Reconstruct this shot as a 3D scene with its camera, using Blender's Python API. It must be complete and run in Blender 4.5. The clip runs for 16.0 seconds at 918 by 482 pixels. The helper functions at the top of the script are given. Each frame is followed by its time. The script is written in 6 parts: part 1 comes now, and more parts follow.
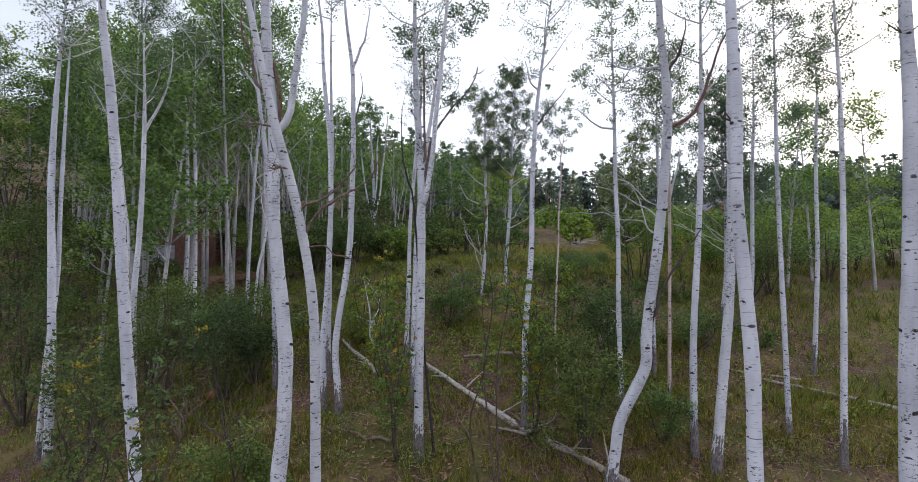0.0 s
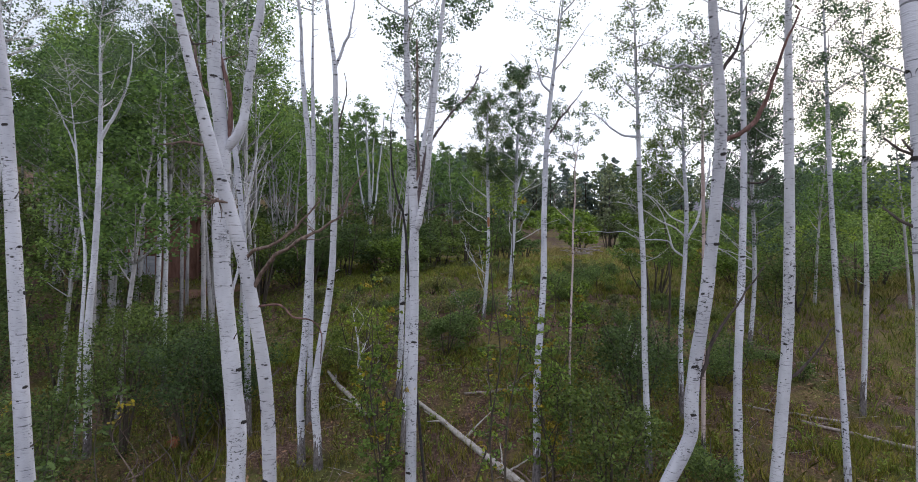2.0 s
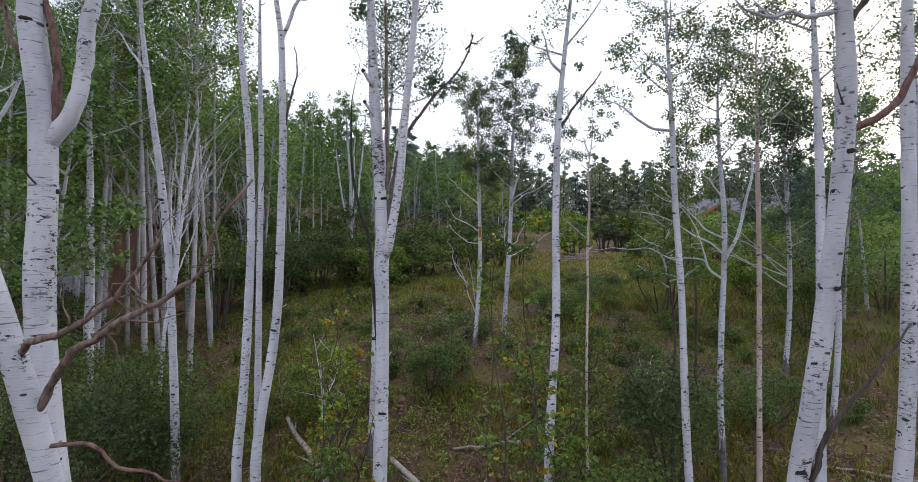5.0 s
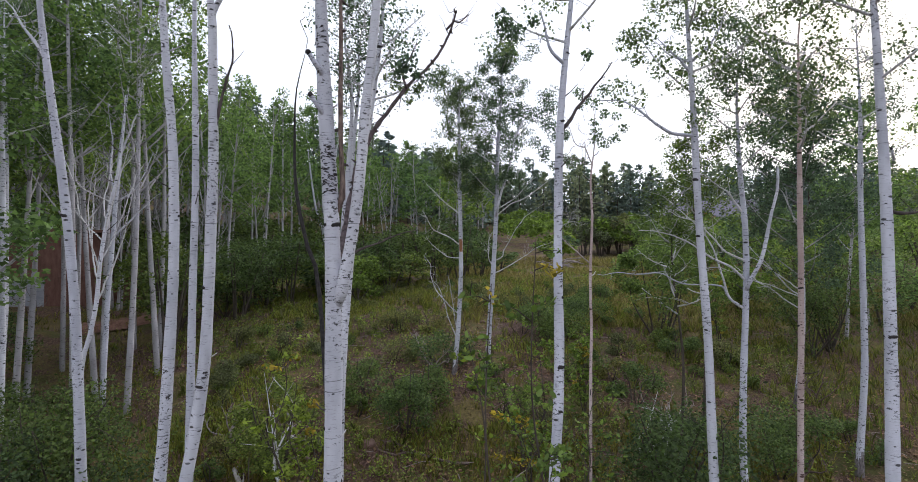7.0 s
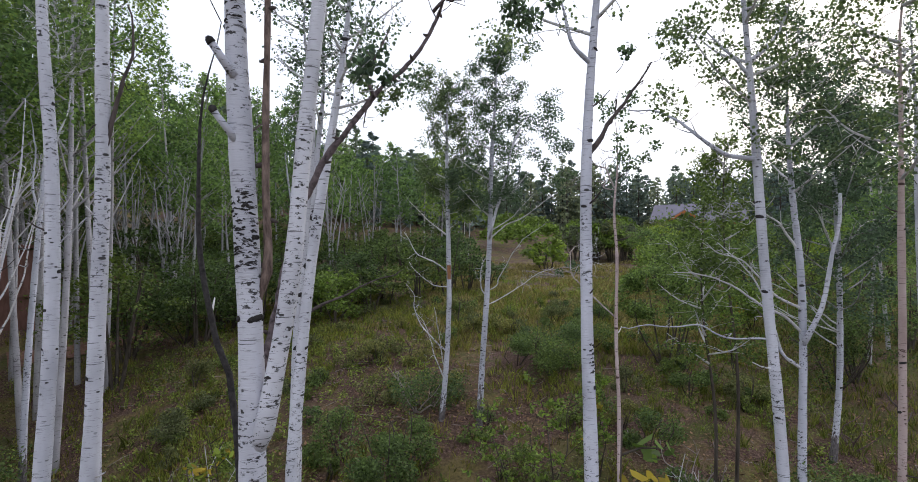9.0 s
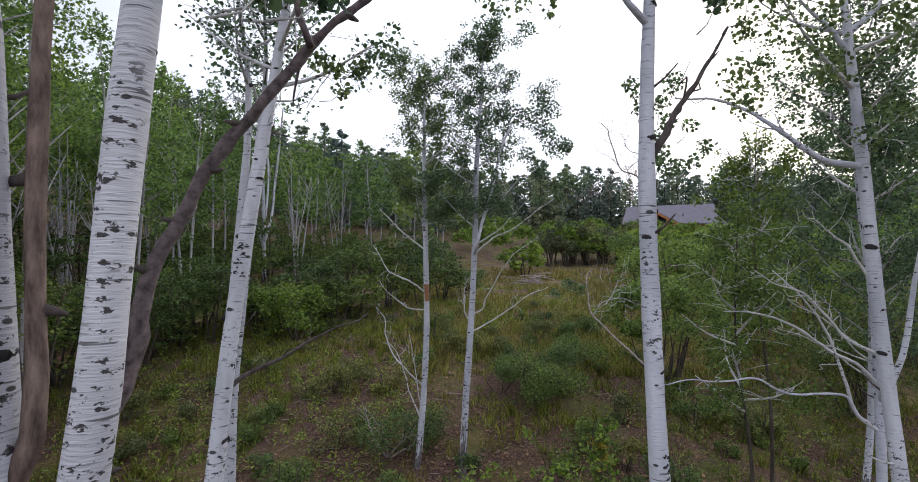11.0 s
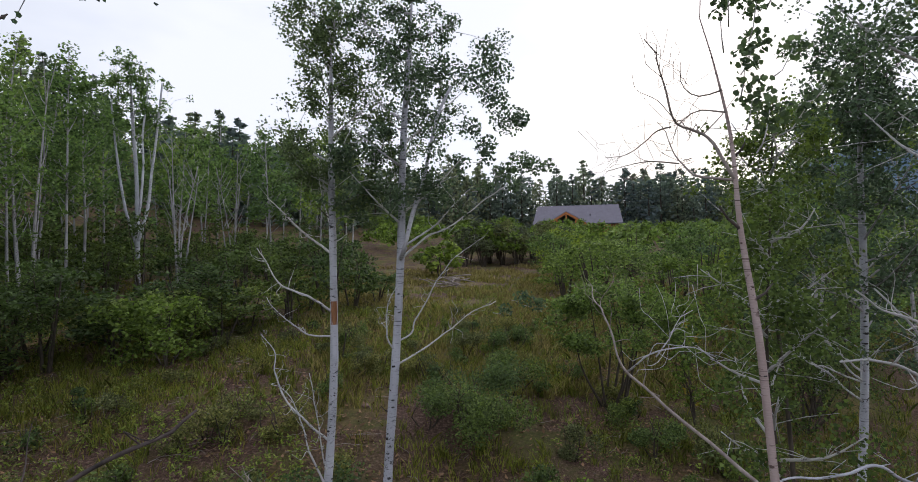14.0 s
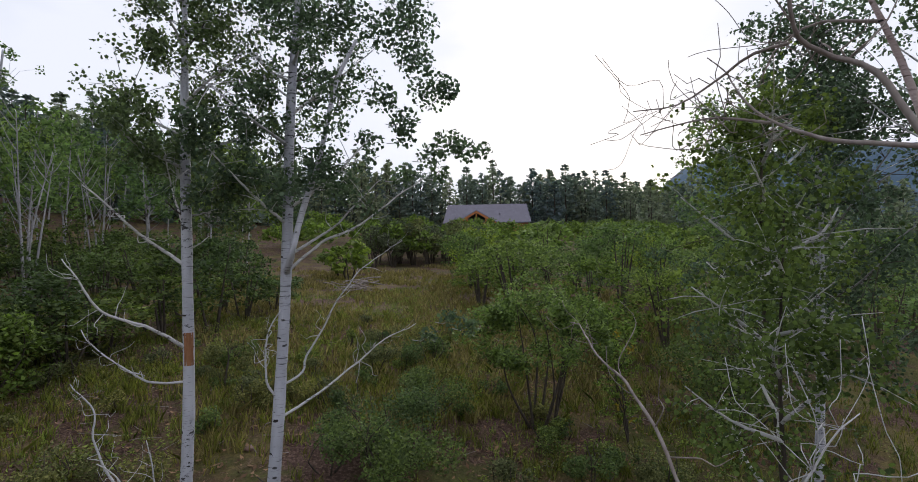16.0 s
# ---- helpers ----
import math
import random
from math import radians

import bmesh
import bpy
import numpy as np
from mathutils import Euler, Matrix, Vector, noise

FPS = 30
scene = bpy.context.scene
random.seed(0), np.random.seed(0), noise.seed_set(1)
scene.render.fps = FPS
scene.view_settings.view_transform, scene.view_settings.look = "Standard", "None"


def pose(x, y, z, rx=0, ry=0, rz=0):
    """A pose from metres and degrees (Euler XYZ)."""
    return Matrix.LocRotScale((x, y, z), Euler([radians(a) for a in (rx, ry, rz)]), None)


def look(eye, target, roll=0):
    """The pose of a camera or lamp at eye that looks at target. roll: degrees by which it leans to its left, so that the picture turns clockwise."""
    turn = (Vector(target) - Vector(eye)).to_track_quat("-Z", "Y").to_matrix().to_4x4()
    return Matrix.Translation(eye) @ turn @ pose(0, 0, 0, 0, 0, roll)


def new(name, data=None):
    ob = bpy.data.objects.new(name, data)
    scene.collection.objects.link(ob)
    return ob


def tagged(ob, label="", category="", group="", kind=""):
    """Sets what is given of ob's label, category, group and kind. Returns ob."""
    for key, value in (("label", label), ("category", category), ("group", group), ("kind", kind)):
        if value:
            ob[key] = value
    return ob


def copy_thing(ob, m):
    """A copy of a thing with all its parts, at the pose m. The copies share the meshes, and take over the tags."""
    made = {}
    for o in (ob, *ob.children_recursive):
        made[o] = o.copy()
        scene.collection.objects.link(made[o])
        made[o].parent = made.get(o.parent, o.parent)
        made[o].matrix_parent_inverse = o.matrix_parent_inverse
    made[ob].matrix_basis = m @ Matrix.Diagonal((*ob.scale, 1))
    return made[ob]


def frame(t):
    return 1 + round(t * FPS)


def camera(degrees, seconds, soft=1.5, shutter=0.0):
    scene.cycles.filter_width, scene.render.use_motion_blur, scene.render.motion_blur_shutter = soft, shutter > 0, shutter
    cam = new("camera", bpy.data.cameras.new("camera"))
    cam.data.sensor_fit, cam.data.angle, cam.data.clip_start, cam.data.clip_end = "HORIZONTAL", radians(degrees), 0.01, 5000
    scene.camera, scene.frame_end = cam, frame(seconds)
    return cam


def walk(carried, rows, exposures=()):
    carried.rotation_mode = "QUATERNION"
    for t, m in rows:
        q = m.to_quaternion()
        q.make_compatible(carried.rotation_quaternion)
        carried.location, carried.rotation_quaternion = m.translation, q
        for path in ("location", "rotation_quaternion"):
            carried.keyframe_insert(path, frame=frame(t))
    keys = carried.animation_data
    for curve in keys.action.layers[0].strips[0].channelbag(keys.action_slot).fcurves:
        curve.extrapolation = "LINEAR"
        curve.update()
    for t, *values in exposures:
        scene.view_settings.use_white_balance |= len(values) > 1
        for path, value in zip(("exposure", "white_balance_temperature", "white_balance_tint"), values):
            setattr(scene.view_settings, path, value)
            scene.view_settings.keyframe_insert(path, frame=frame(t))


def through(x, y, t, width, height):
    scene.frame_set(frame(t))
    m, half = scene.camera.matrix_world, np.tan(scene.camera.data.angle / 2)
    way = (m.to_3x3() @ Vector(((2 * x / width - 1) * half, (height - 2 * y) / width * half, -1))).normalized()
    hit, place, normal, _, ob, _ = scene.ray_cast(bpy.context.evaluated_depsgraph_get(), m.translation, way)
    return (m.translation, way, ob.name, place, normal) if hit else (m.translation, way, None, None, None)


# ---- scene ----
# ---- camera ----
cam = camera(82.1, 16.0, soft=0.9)
METRES, EYE, TILT, LEAN, TURN = 15.0, 5.0, 2.5, 0.0, 0.0
ROWS = [
    (0.0, 0.0, 0.0, 0.0, 0.0, 0.0, -0.0),
    (0.5, -0.0004, 0.0313, 0.0111, -0.0, -0.05, 0.02),
    (1.0, -0.0004, 0.0628, 0.023, -0.01, -0.1, -0.0),
    (1.5, -0.0001, 0.0941, 0.0339, -0.02, -0.16, 0.02),
    (2.0, -0.0007, 0.1243, 0.0408, -0.07, -0.14, 0.02),
    (2.5, -0.0012, 0.1545, 0.0466, -0.12, -0.14, 0.02),
    (3.0, -0.0009, 0.1843, 0.0519, -0.08, -0.14, 0.08),
    (3.5, -0.0001, 0.2142, 0.0554, -0.06, -0.12, 0.11),
    (4.0, 0.0006, 0.2434, 0.0592, -0.18, -0.12, 0.19),
    (6.5, 0.0042, 0.3874, 0.0863, -3.51, -0.21, 0.14),
    (7.0, 0.0051, 0.4174, 0.0948, -3.71, -0.2, 0.13),
    (7.5, 0.0062, 0.4485, 0.1031, -4.15, -0.19, 0.16),
    (8.0, 0.0075, 0.4802, 0.1116, -4.83, -0.18, 0.17),
    (8.5, 0.0083, 0.5129, 0.123, -5.11, -0.19, 0.21),
    (9.0, 0.0096, 0.5459, 0.1367, -5.3, -0.25, 0.19),
    (11.5, 0.0102, 0.7007, 0.1571, -9.76, -0.31, 0.07),
    (12.0, 0.0118, 0.7313, 0.1564, -11.03, -0.33, 0.1),
    (12.5, 0.0133, 0.7621, 0.1556, -11.94, -0.35, 0.12),
    (13.0, 0.0161, 0.7924, 0.1555, -14.29, -0.39, 0.07),
    (13.5, 0.0204, 0.8224, 0.1561, -16.3, -0.42, 0.03),
    (14.0, 0.026, 0.8519, 0.1583, -18.18, -0.41, -0.03),
    (14.5, 0.0339, 0.8816, 0.1607, -21.05, -0.46, -0.03),
    (15.0, 0.0427, 0.9119, 0.162, -22.94, -0.52, -0.03),
    (15.5, 0.0529, 0.9418, 0.1626, -25.69, -0.52, -0.15),
    (16.0, 0.0652, 0.9715, 0.1633, -28.03, -0.58, -0.15),
]
walk(cam, [(t, pose(0, 0, EYE, TILT, LEAN, TURN) @ pose(METRES * x, METRES * y, METRES * z, 90 + pitch, roll, yaw)) for t, x, y, z, yaw, pitch, roll in ROWS],
     exposures=[(0.0, 0.18, 6320, 12), (9.0, 0.18, 6320, 12), (12.0, -0.02, 6380, 12), (16.0, -0.32, 6400, 12)])

# ---- sky and sun: a bright, thinly clouded evening, the sun low behind the clouds ----
SUN_BEARING, SUN_HEIGHT = 40.0, 20.0
world = bpy.data.worlds.new("sky")
scene.world = world
world.use_nodes = True
wn, wl = world.node_tree.nodes, world.node_tree.links
wn.clear()
sky = wn.new("ShaderNodeTexSky")
sky.sky_type = "NISHITA"
sky.sun_disc = False
sky.sun_elevation, sky.sun_rotation = radians(SUN_HEIGHT), radians(SUN_BEARING)
sky.air_density, sky.dust_density = 1.0, 1.5
dim = wn.new("ShaderNodeMix")
dim.data_type, dim.blend_type = "RGBA", "MULTIPLY"
dim.inputs[0].default_value = 1.0
dim.inputs[7].default_value = (0.13, 0.13, 0.13, 1)
tc = wn.new("ShaderNodeTexCoord")
stretch = wn.new("ShaderNodeMapping")
stretch.inputs["Scale"].default_value = (1.0, 1.0, 2.6)
cn = wn.new("ShaderNodeTexNoise")
cn.inputs["Scale"].default_value, cn.inputs["Detail"].default_value = 2.2, 5.0
cr = wn.new("ShaderNodeValToRGB")
cr.color_ramp.elements[0].position, cr.color_ramp.elements[0].color = 0.36, (0.80, 0.80, 0.80, 1)
cr.color_ramp.elements[1].position, cr.color_ramp.elements[1].color = 0.52, (0.97, 0.97, 0.97, 1)
mix = wn.new("ShaderNodeMix")
mix.data_type = "RGBA"
mix.inputs[7].default_value = (1.12, 1.16, 1.27, 1)
bg = wn.new("ShaderNodeBackground")
bg.inputs["Strength"].default_value = 1.0
wo = wn.new("ShaderNodeOutputWorld")
wl.new(sky.outputs[0], dim.inputs[6])
wl.new(tc.outputs["Generated"], stretch.inputs[0])
wl.new(stretch.outputs[0], cn.inputs["Vector"])
wl.new(cn.outputs[0], cr.inputs[0])
west = wn.new("ShaderNodeVectorMath")
west.operation = "DOT_PRODUCT"
west.inputs[1].default_value = (-0.60, 0.68, 0.42)
thin = wn.new("ShaderNodeMapRange")
thin.interpolation_type = "SMOOTHSTEP"
thin.inputs["From Min"].default_value, thin.inputs["From Max"].default_value = 0.93, 1.0
thin.inputs["To Min"].default_value, thin.inputs["To Max"].default_value = 1.0, 0.62
cover = wn.new("ShaderNodeMath")
cover.operation = "MULTIPLY"
wl.new(tc.outputs["Generated"], west.inputs[0])
wl.new(west.outputs["Value"], thin.inputs["Value"])
wl.new(cr.outputs[0], cover.inputs[0])
wl.new(thin.outputs[0], cover.inputs[1])
wl.new(cover.outputs[0], mix.inputs[0])
wl.new(dim.outputs[2], mix.inputs[6])
wl.new(mix.outputs[2], bg.inputs[0])
wl.new(bg.outputs[0], wo.inputs[0])

sun = new("sun", bpy.data.lights.new("sun", "SUN"))
sun.data.energy, sun.data.angle, sun.data.color = 1.0, radians(14), (1.0, 0.93, 0.84)
_b, _h = radians(SUN_BEARING), radians(SUN_HEIGHT)
sun.matrix_basis = look((200 * math.sin(_b) * math.cos(_h), 200 * math.cos(_b) * math.cos(_h), 200 * math.sin(_h)), (0, 0, 0))

# ---- materials ----
def ramp(nt, src, stops):
    r = nt.nodes.new("ShaderNodeValToRGB")
    els = r.color_ramp.elements
    while len(els) < len(stops):
        els.new(0.5)
    for e, (p, c) in zip(els, stops):
        e.position, e.color = p, (*c, 1)
    nt.links.new(src, r.inputs[0])
    return r.outputs[0]


def noise_node(nt, vec, scale, detail=4.0, rough=0.6, stretch=None):
    if stretch:
        m = nt.nodes.new("ShaderNodeMapping")
        m.inputs["Scale"].default_value = stretch
        nt.links.new(vec, m.inputs[0])
        vec = m.outputs[0]
    n = nt.nodes.new("ShaderNodeTexNoise")
    n.inputs["Scale"].default_value, n.inputs["Detail"].default_value, n.inputs["Roughness"].default_value = scale, detail, rough
    nt.links.new(vec, n.inputs["Vector"])
    return n.outputs[0]


def mixc(nt, fac, a, b, how="MIX"):
    m = nt.nodes.new("ShaderNodeMix")
    m.data_type, m.blend_type = "RGBA", how
    for i, v in ((0, fac), (6, a), (7, b)):
        if isinstance(v, (int, float)):
            m.inputs[i].default_value = v
        elif isinstance(v, tuple):
            m.inputs[i].default_value = (*v, 1)
        else:
            nt.links.new(v, m.inputs[i])
    return m.outputs[2]


def begin(name, rough=0.85):
    m = bpy.data.materials.new(name)
    m.use_nodes = True
    nt = m.node_tree
    b = nt.nodes["Principled BSDF"]
    b.inputs["Roughness"].default_value = rough
    b.inputs["Specular IOR Level"].default_value = 0.25
    co = nt.nodes.new("ShaderNodeTexCoord").outputs["Object"]
    return m, nt, b, co


def bump(nt, b, height, strength, dist=0.01):
    k = nt.nodes.new("ShaderNodeBump")
    k.inputs["Strength"].default_value, k.inputs["Distance"].default_value = strength, dist
    nt.links.new(height, k.inputs["Height"])
    nt.links.new(k.outputs[0], b.inputs["Normal"])


def bark_material(name, pale, grey, mark, amount=0.5):
    """Smooth pale aspen bark: broad grey clouds, short level dashes and dark rough patches."""
    m, nt, b, co = begin(name, 0.7)
    info = nt.nodes.new("ShaderNodeObjectInfo").outputs["Random"]
    broad = noise_node(nt, co, 1.0, 3, 0.6, (3, 3, 1.3))
    col = ramp(nt, broad, [(0.3, grey), (0.62, pale)])
    tone = ramp(nt, info, [(0.0, (0.86, 0.86, 0.88)), (1.0, (1.0, 0.99, 0.97))])
    col = mixc(nt, 1.0, col, tone, "MULTIPLY")
    dash = noise_node(nt, co, 1.0, 2, 0.5, (11, 11, 130))
    dm = ramp(nt, dash, [(0.64, (0, 0, 0)), (0.67, (amount * 0.7, amount * 0.7, amount * 0.7))])
    col = mixc(nt, dm, col, mark)
    line = noise_node(nt, co, 1.0, 2, 0.5, (4.0, 4.0, 62))
    lm = ramp(nt, line, [(0.665, (0, 0, 0)), (0.68, (0.75, 0.75, 0.75))])
    col = mixc(nt, lm, col, mark)
    for cell, keep, size in (((6.0, 6.0, 13.0), 0.66, 0.16), ((13.0, 13.0, 26.0), 0.74, 0.18)):
        vm = nt.nodes.new("ShaderNodeMapping")
        vm.inputs["Scale"].default_value = cell
        nt.links.new(co, vm.inputs[0])
        vo = nt.nodes.new("ShaderNodeTexVoronoi")
        vo.inputs["Scale"].default_value = 1.0
        nt.links.new(vm.outputs[0], vo.inputs["Vector"])
        some = ramp(nt, vo.outputs["Color"], [(keep, (0, 0, 0)), (keep + 0.02, (1, 1, 1))])
        spot = ramp(nt, vo.outputs["Distance"], [(size, (0.93, 0.93, 0.93)), (size + 0.06, (0, 0, 0))])
        col = mixc(nt, mixc(nt, 1.0, spot, some, "MULTIPLY"), col, mark)
    where = ramp(nt, noise_node(nt, co, 1.0, 2, 0.5, (1.3, 1.3, 1.0)), [(0.51, (0, 0, 0)), (0.57, (1, 1, 1))])
    scar = noise_node(nt, co, 1.0, 4, 0.7, (16, 16, 34))
    sm = ramp(nt, scar, [(0.575, (0, 0, 0)), (0.60, (0.95, 0.95, 0.95))])
    sm = mixc(nt, 1.0, sm, where, "MULTIPLY")
    col = mixc(nt, sm, col, mark)
    nt.links.new(col, b.inputs["Base Color"])
    bump(nt, b, dash, 0.6, 0.008)
    return m


def wood_material(name, a, c, scale=(14, 14, 3), rough=0.9):
    m, nt, b, co = begin(name, rough)
    n = noise_node(nt, co, 1.0, 5, 0.65, scale)
    nt.links.new(ramp(nt, n, [(0.3, a), (0.7, c)]), b.inputs["Base Color"])
    bump(nt, b, n, 0.7, 0.01)
    return m


def leaf_material(name, dark, light, through=0.35, gloss=0.45):
    """Thin leaves: colour differs from plant to plant and leaf to leaf, some light passes through."""
    m = bpy.data.materials.new(name)
    m.use_nodes = True
    nt = m.node_tree
    b = nt.nodes["Principled BSDF"]
    b.inputs["Roughness"].default_value = min(0.9, gloss + 0.25)
    b.inputs["Specular IOR Level"].default_value = 0.3
    isl = nt.nodes.new("ShaderNodeNewGeometry").outputs["Random Per Island"]
    obj = nt.nodes.new("ShaderNodeObjectInfo").outputs["Random"]
    col = ramp(nt, isl, [(0.0, tuple(v * 0.75 for v in dark)), (0.7, light), (1.0, tuple(min(1, v * 1.45) for v in light))])
    tone = ramp(nt, obj, [(0.0, (0.68, 0.75, 0.85)), (0.5, (0.97, 1.0, 0.92)), (1.0, (1.28, 1.18, 0.82))])
    col = mixc(nt, 1.0, col, tone, "MULTIPLY")
    nt.links.new(col, b.inputs["Base Color"])
    tr = nt.nodes.new("ShaderNodeBsdfTranslucent")
    bright = mixc(nt, 1.0, col, (1.4, 1.6, 1.05), "MULTIPLY")
    nt.links.new(bright, tr.inputs[0])
    ms = nt.nodes.new("ShaderNodeMixShader")
    ms.inputs[0].default_value = through
    nt.links.new(b.outputs[0], ms.inputs[1])
    nt.links.new(tr.outputs[0], ms.inputs[2])
    nt.links.new(ms.outputs[0], nt.nodes["Material Output"].inputs[0])
    return m


BARK = bark_material("aspen_bark", (0.60, 0.61, 0.68), (0.42, 0.43, 0.49), (0.03, 0.028, 0.028), 0.6)
BARK_RED = bark_material("ruddy_bark", (0.56, 0.46, 0.45), (0.36, 0.27, 0.255), (0.06, 0.03, 0.025), 0.7)
LIMB = bark_material("limb_bark", (0.66, 0.66, 0.68), (0.48, 0.47, 0.48), (0.08, 0.07, 0.07), 0.35)
DARK = wood_material("dead_dark_wood", (0.035, 0.03, 0.03), (0.12, 0.095, 0.09))
BROWN = wood_material("dead_brown_wood", (0.055, 0.038, 0.034), (0.27, 0.20, 0.17), (34, 34, 10))
GREYDEAD = wood_material("purple_grey_dead_wood", (0.035, 0.028, 0.030), (0.19, 0.15, 0.155), (26, 26, 26))
RED = wood_material("ruddy_dead_wood", (0.05, 0.028, 0.026), (0.24, 0.14, 0.125), (34, 34, 9))
BARE = wood_material("bare_grey_wood", (0.20, 0.16, 0.15), (0.42, 0.37, 0.35))
FOOT = wood_material("furrowed_foot_bark", (0.035, 0.03, 0.03), (0.24, 0.215, 0.22), (34, 34, 12))
SCAR = wood_material("bark_scar", (0.012, 0.011, 0.011), (0.06, 0.055, 0.055), (30, 30, 30))
LOGW = wood_material("weathered_log", (0.22, 0.19, 0.17), (0.55, 0.52, 0.50), (10, 10, 10))
STEM = wood_material("shrub_stem", (0.03, 0.025, 0.02), (0.11, 0.09, 0.075))
ASPEN_LEAF = leaf_material("aspen_leaf", (0.058, 0.090, 0.060), (0.122, 0.165, 0.105), 0.36, 0.3)
OAK_LEAF = leaf_material("oak_leaf", (0.062, 0.098, 0.030), (0.165, 0.225, 0.066), 0.38, 0.4)
BRIGHT_LEAF = leaf_material("bright_leaf", (0.068, 0.105, 0.020), (0.175, 0.235, 0.048), 0.38, 0.45)
SHRUB_LEAF = leaf_material("shrub_leaf", (0.052, 0.084, 0.028), (0.128, 0.175, 0.056), 0.32, 0.45)
# dull green scrub leaf, darkened further to carry the shade of the canopy
DULL_SHADED_LEAF = leaf_material("dull_shaded_leaf", (0.036, 0.057, 0.020), (0.092, 0.130, 0.042), 0.30, 0.5)
SAGE_LEAF = leaf_material("sage_leaf", (0.075, 0.088, 0.034), (0.18, 0.185, 0.075), 0.2, 0.6)
FAR_LEAF = leaf_material("far_leaf", (0.066, 0.106, 0.046), (0.165, 0.230, 0.088), 0.48, 0.45)
GREY_LEAF = leaf_material("grey_leaf", (0.056, 0.066, 0.036), (0.135, 0.150, 0.086), 0.32, 0.5)
# needle colour paled and blued: the haze of distance is painted in
HAZED_NEEDLE = leaf_material("hazed_pine_needle", (0.100, 0.125, 0.130), (0.185, 0.215, 0.215), 0.45, 0.7)
WOODS_BARK = bark_material("woods_bark", (0.44, 0.43, 0.46), (0.27, 0.26, 0.27), (0.06, 0.05, 0.05), 0.5)
GRASS = leaf_material("grass_blade", (0.074, 0.080, 0.018), (0.200, 0.180, 0.052), 0.38, 0.6)
MEADOW = leaf_material("meadow_blade", (0.070, 0.088, 0.018), (0.185, 0.192, 0.048), 0.38, 0.6)
CREST = leaf_material("crest_blade", (0.115, 0.125, 0.020), (0.30, 0.29, 0.060), 0.42, 0.6)
STRAW = leaf_material("straw_blade", (0.20, 0.15, 0.05), (0.38, 0.29, 0.12), 0.3, 0.7)
DEAD_LEAF = leaf_material("dead_leaf", (0.075, 0.042, 0.030), (0.22, 0.135, 0.095), 0.05, 0.7)
WEED = leaf_material("weed_leaf", (0.085, 0.12, 0.022), (0.24, 0.28, 0.06), 0.35, 0.5)


def ground_material():
    """Dry slope: reddish litter and soil, straw, and green patches."""
    m, nt, b, co = begin("dry_slope", 0.95)
    soil = ramp(nt, noise_node(nt, co, 16.0, 8, 0.82), [(0.36, (0.030, 0.017, 0.013)), (0.5, (0.095, 0.053, 0.040)), (0.64, (0.28, 0.19, 0.15))])
    straw = ramp(nt, noise_node(nt, co, 14.0, 5, 0.7, (1, 1, 0.4)), [(0.3, (0.075, 0.06, 0.02)), (0.7, (0.24, 0.19, 0.07))])
    green = ramp(nt, noise_node(nt, co, 11.0, 5, 0.7), [(0.3, (0.038, 0.046, 0.012)), (0.7, (0.13, 0.135, 0.035))])
    f1 = ramp(nt, noise_node(nt, co, 0.55, 6, 0.7), [(0.48, (0, 0, 0)), (0.58, (0.9, 0.9, 0.9))])
    f2 = ramp(nt, noise_node(nt, co, 0.42, 6, 0.7, (1.0, 1.3, 1.0)), [(0.51, (0, 0, 0)), (0.60, (0.9, 0.9, 0.9))])
    litter = nt.nodes.new("ShaderNodeAttribute")
    litter.attribute_name = "litter"
    grassy = ramp(nt, litter.outputs["Fac"], [(0.15, (1, 1, 1)), (0.8, (0.15, 0.15, 0.15))])
    col = mixc(nt, mixc(nt, 1.0, f1, grassy, "MULTIPLY"), soil, straw)
    col = mixc(nt, mixc(nt, 1.0, f2, grassy, "MULTIPLY"), col, green)
    nt.links.new(col, b.inputs["Base Color"])
    bump(nt, b, noise_node(nt, co, 18.0, 6, 0.8), 0.9, 0.05)
    return m


# ---- makers ----
RNG = np.random.default_rng(11)


def ground_z(x, y):
    """Height of the ground: a slope up and away, a low mound, a hollow and a wooded hill."""
    h = np.interp(y, [-60, -15, 0, 6, 11.4, 15, 20, 27, 34, 45, 60, 100, 200, 600, 3000],
                  [-6, -2.6, -1.2, -0.2, 0.75, 1.7, 3.05, 4.5, 5.4, 6.3, 7.3, 12.2, 24, 60, 120])
    along = np.exp(-((y - 24.0) / 13.0) ** 2)
    h = h + 0.45 * along * np.exp(-((x - 1.0) / 6.0) ** 2)
    h = h - 1.3 * np.exp(-((x + 11.5) / 4.5) ** 2) * np.exp(-((y - 17.0) / 12.0) ** 2)
    s = np.clip((y - 0.0) / 45.0, 0.15, 1.0)
    d = np.clip((-13.0 - x) / 1.0, 0, 45)
    h = h + 0.34 * s * d * d / (d + 5.0)
    f = np.clip((y - 50.0) / 60.0, 0, 1)
    e = np.clip(18.0 - x, 0, 60)
    return h + 0.16 * f * f * (3 - 2 * f) * e


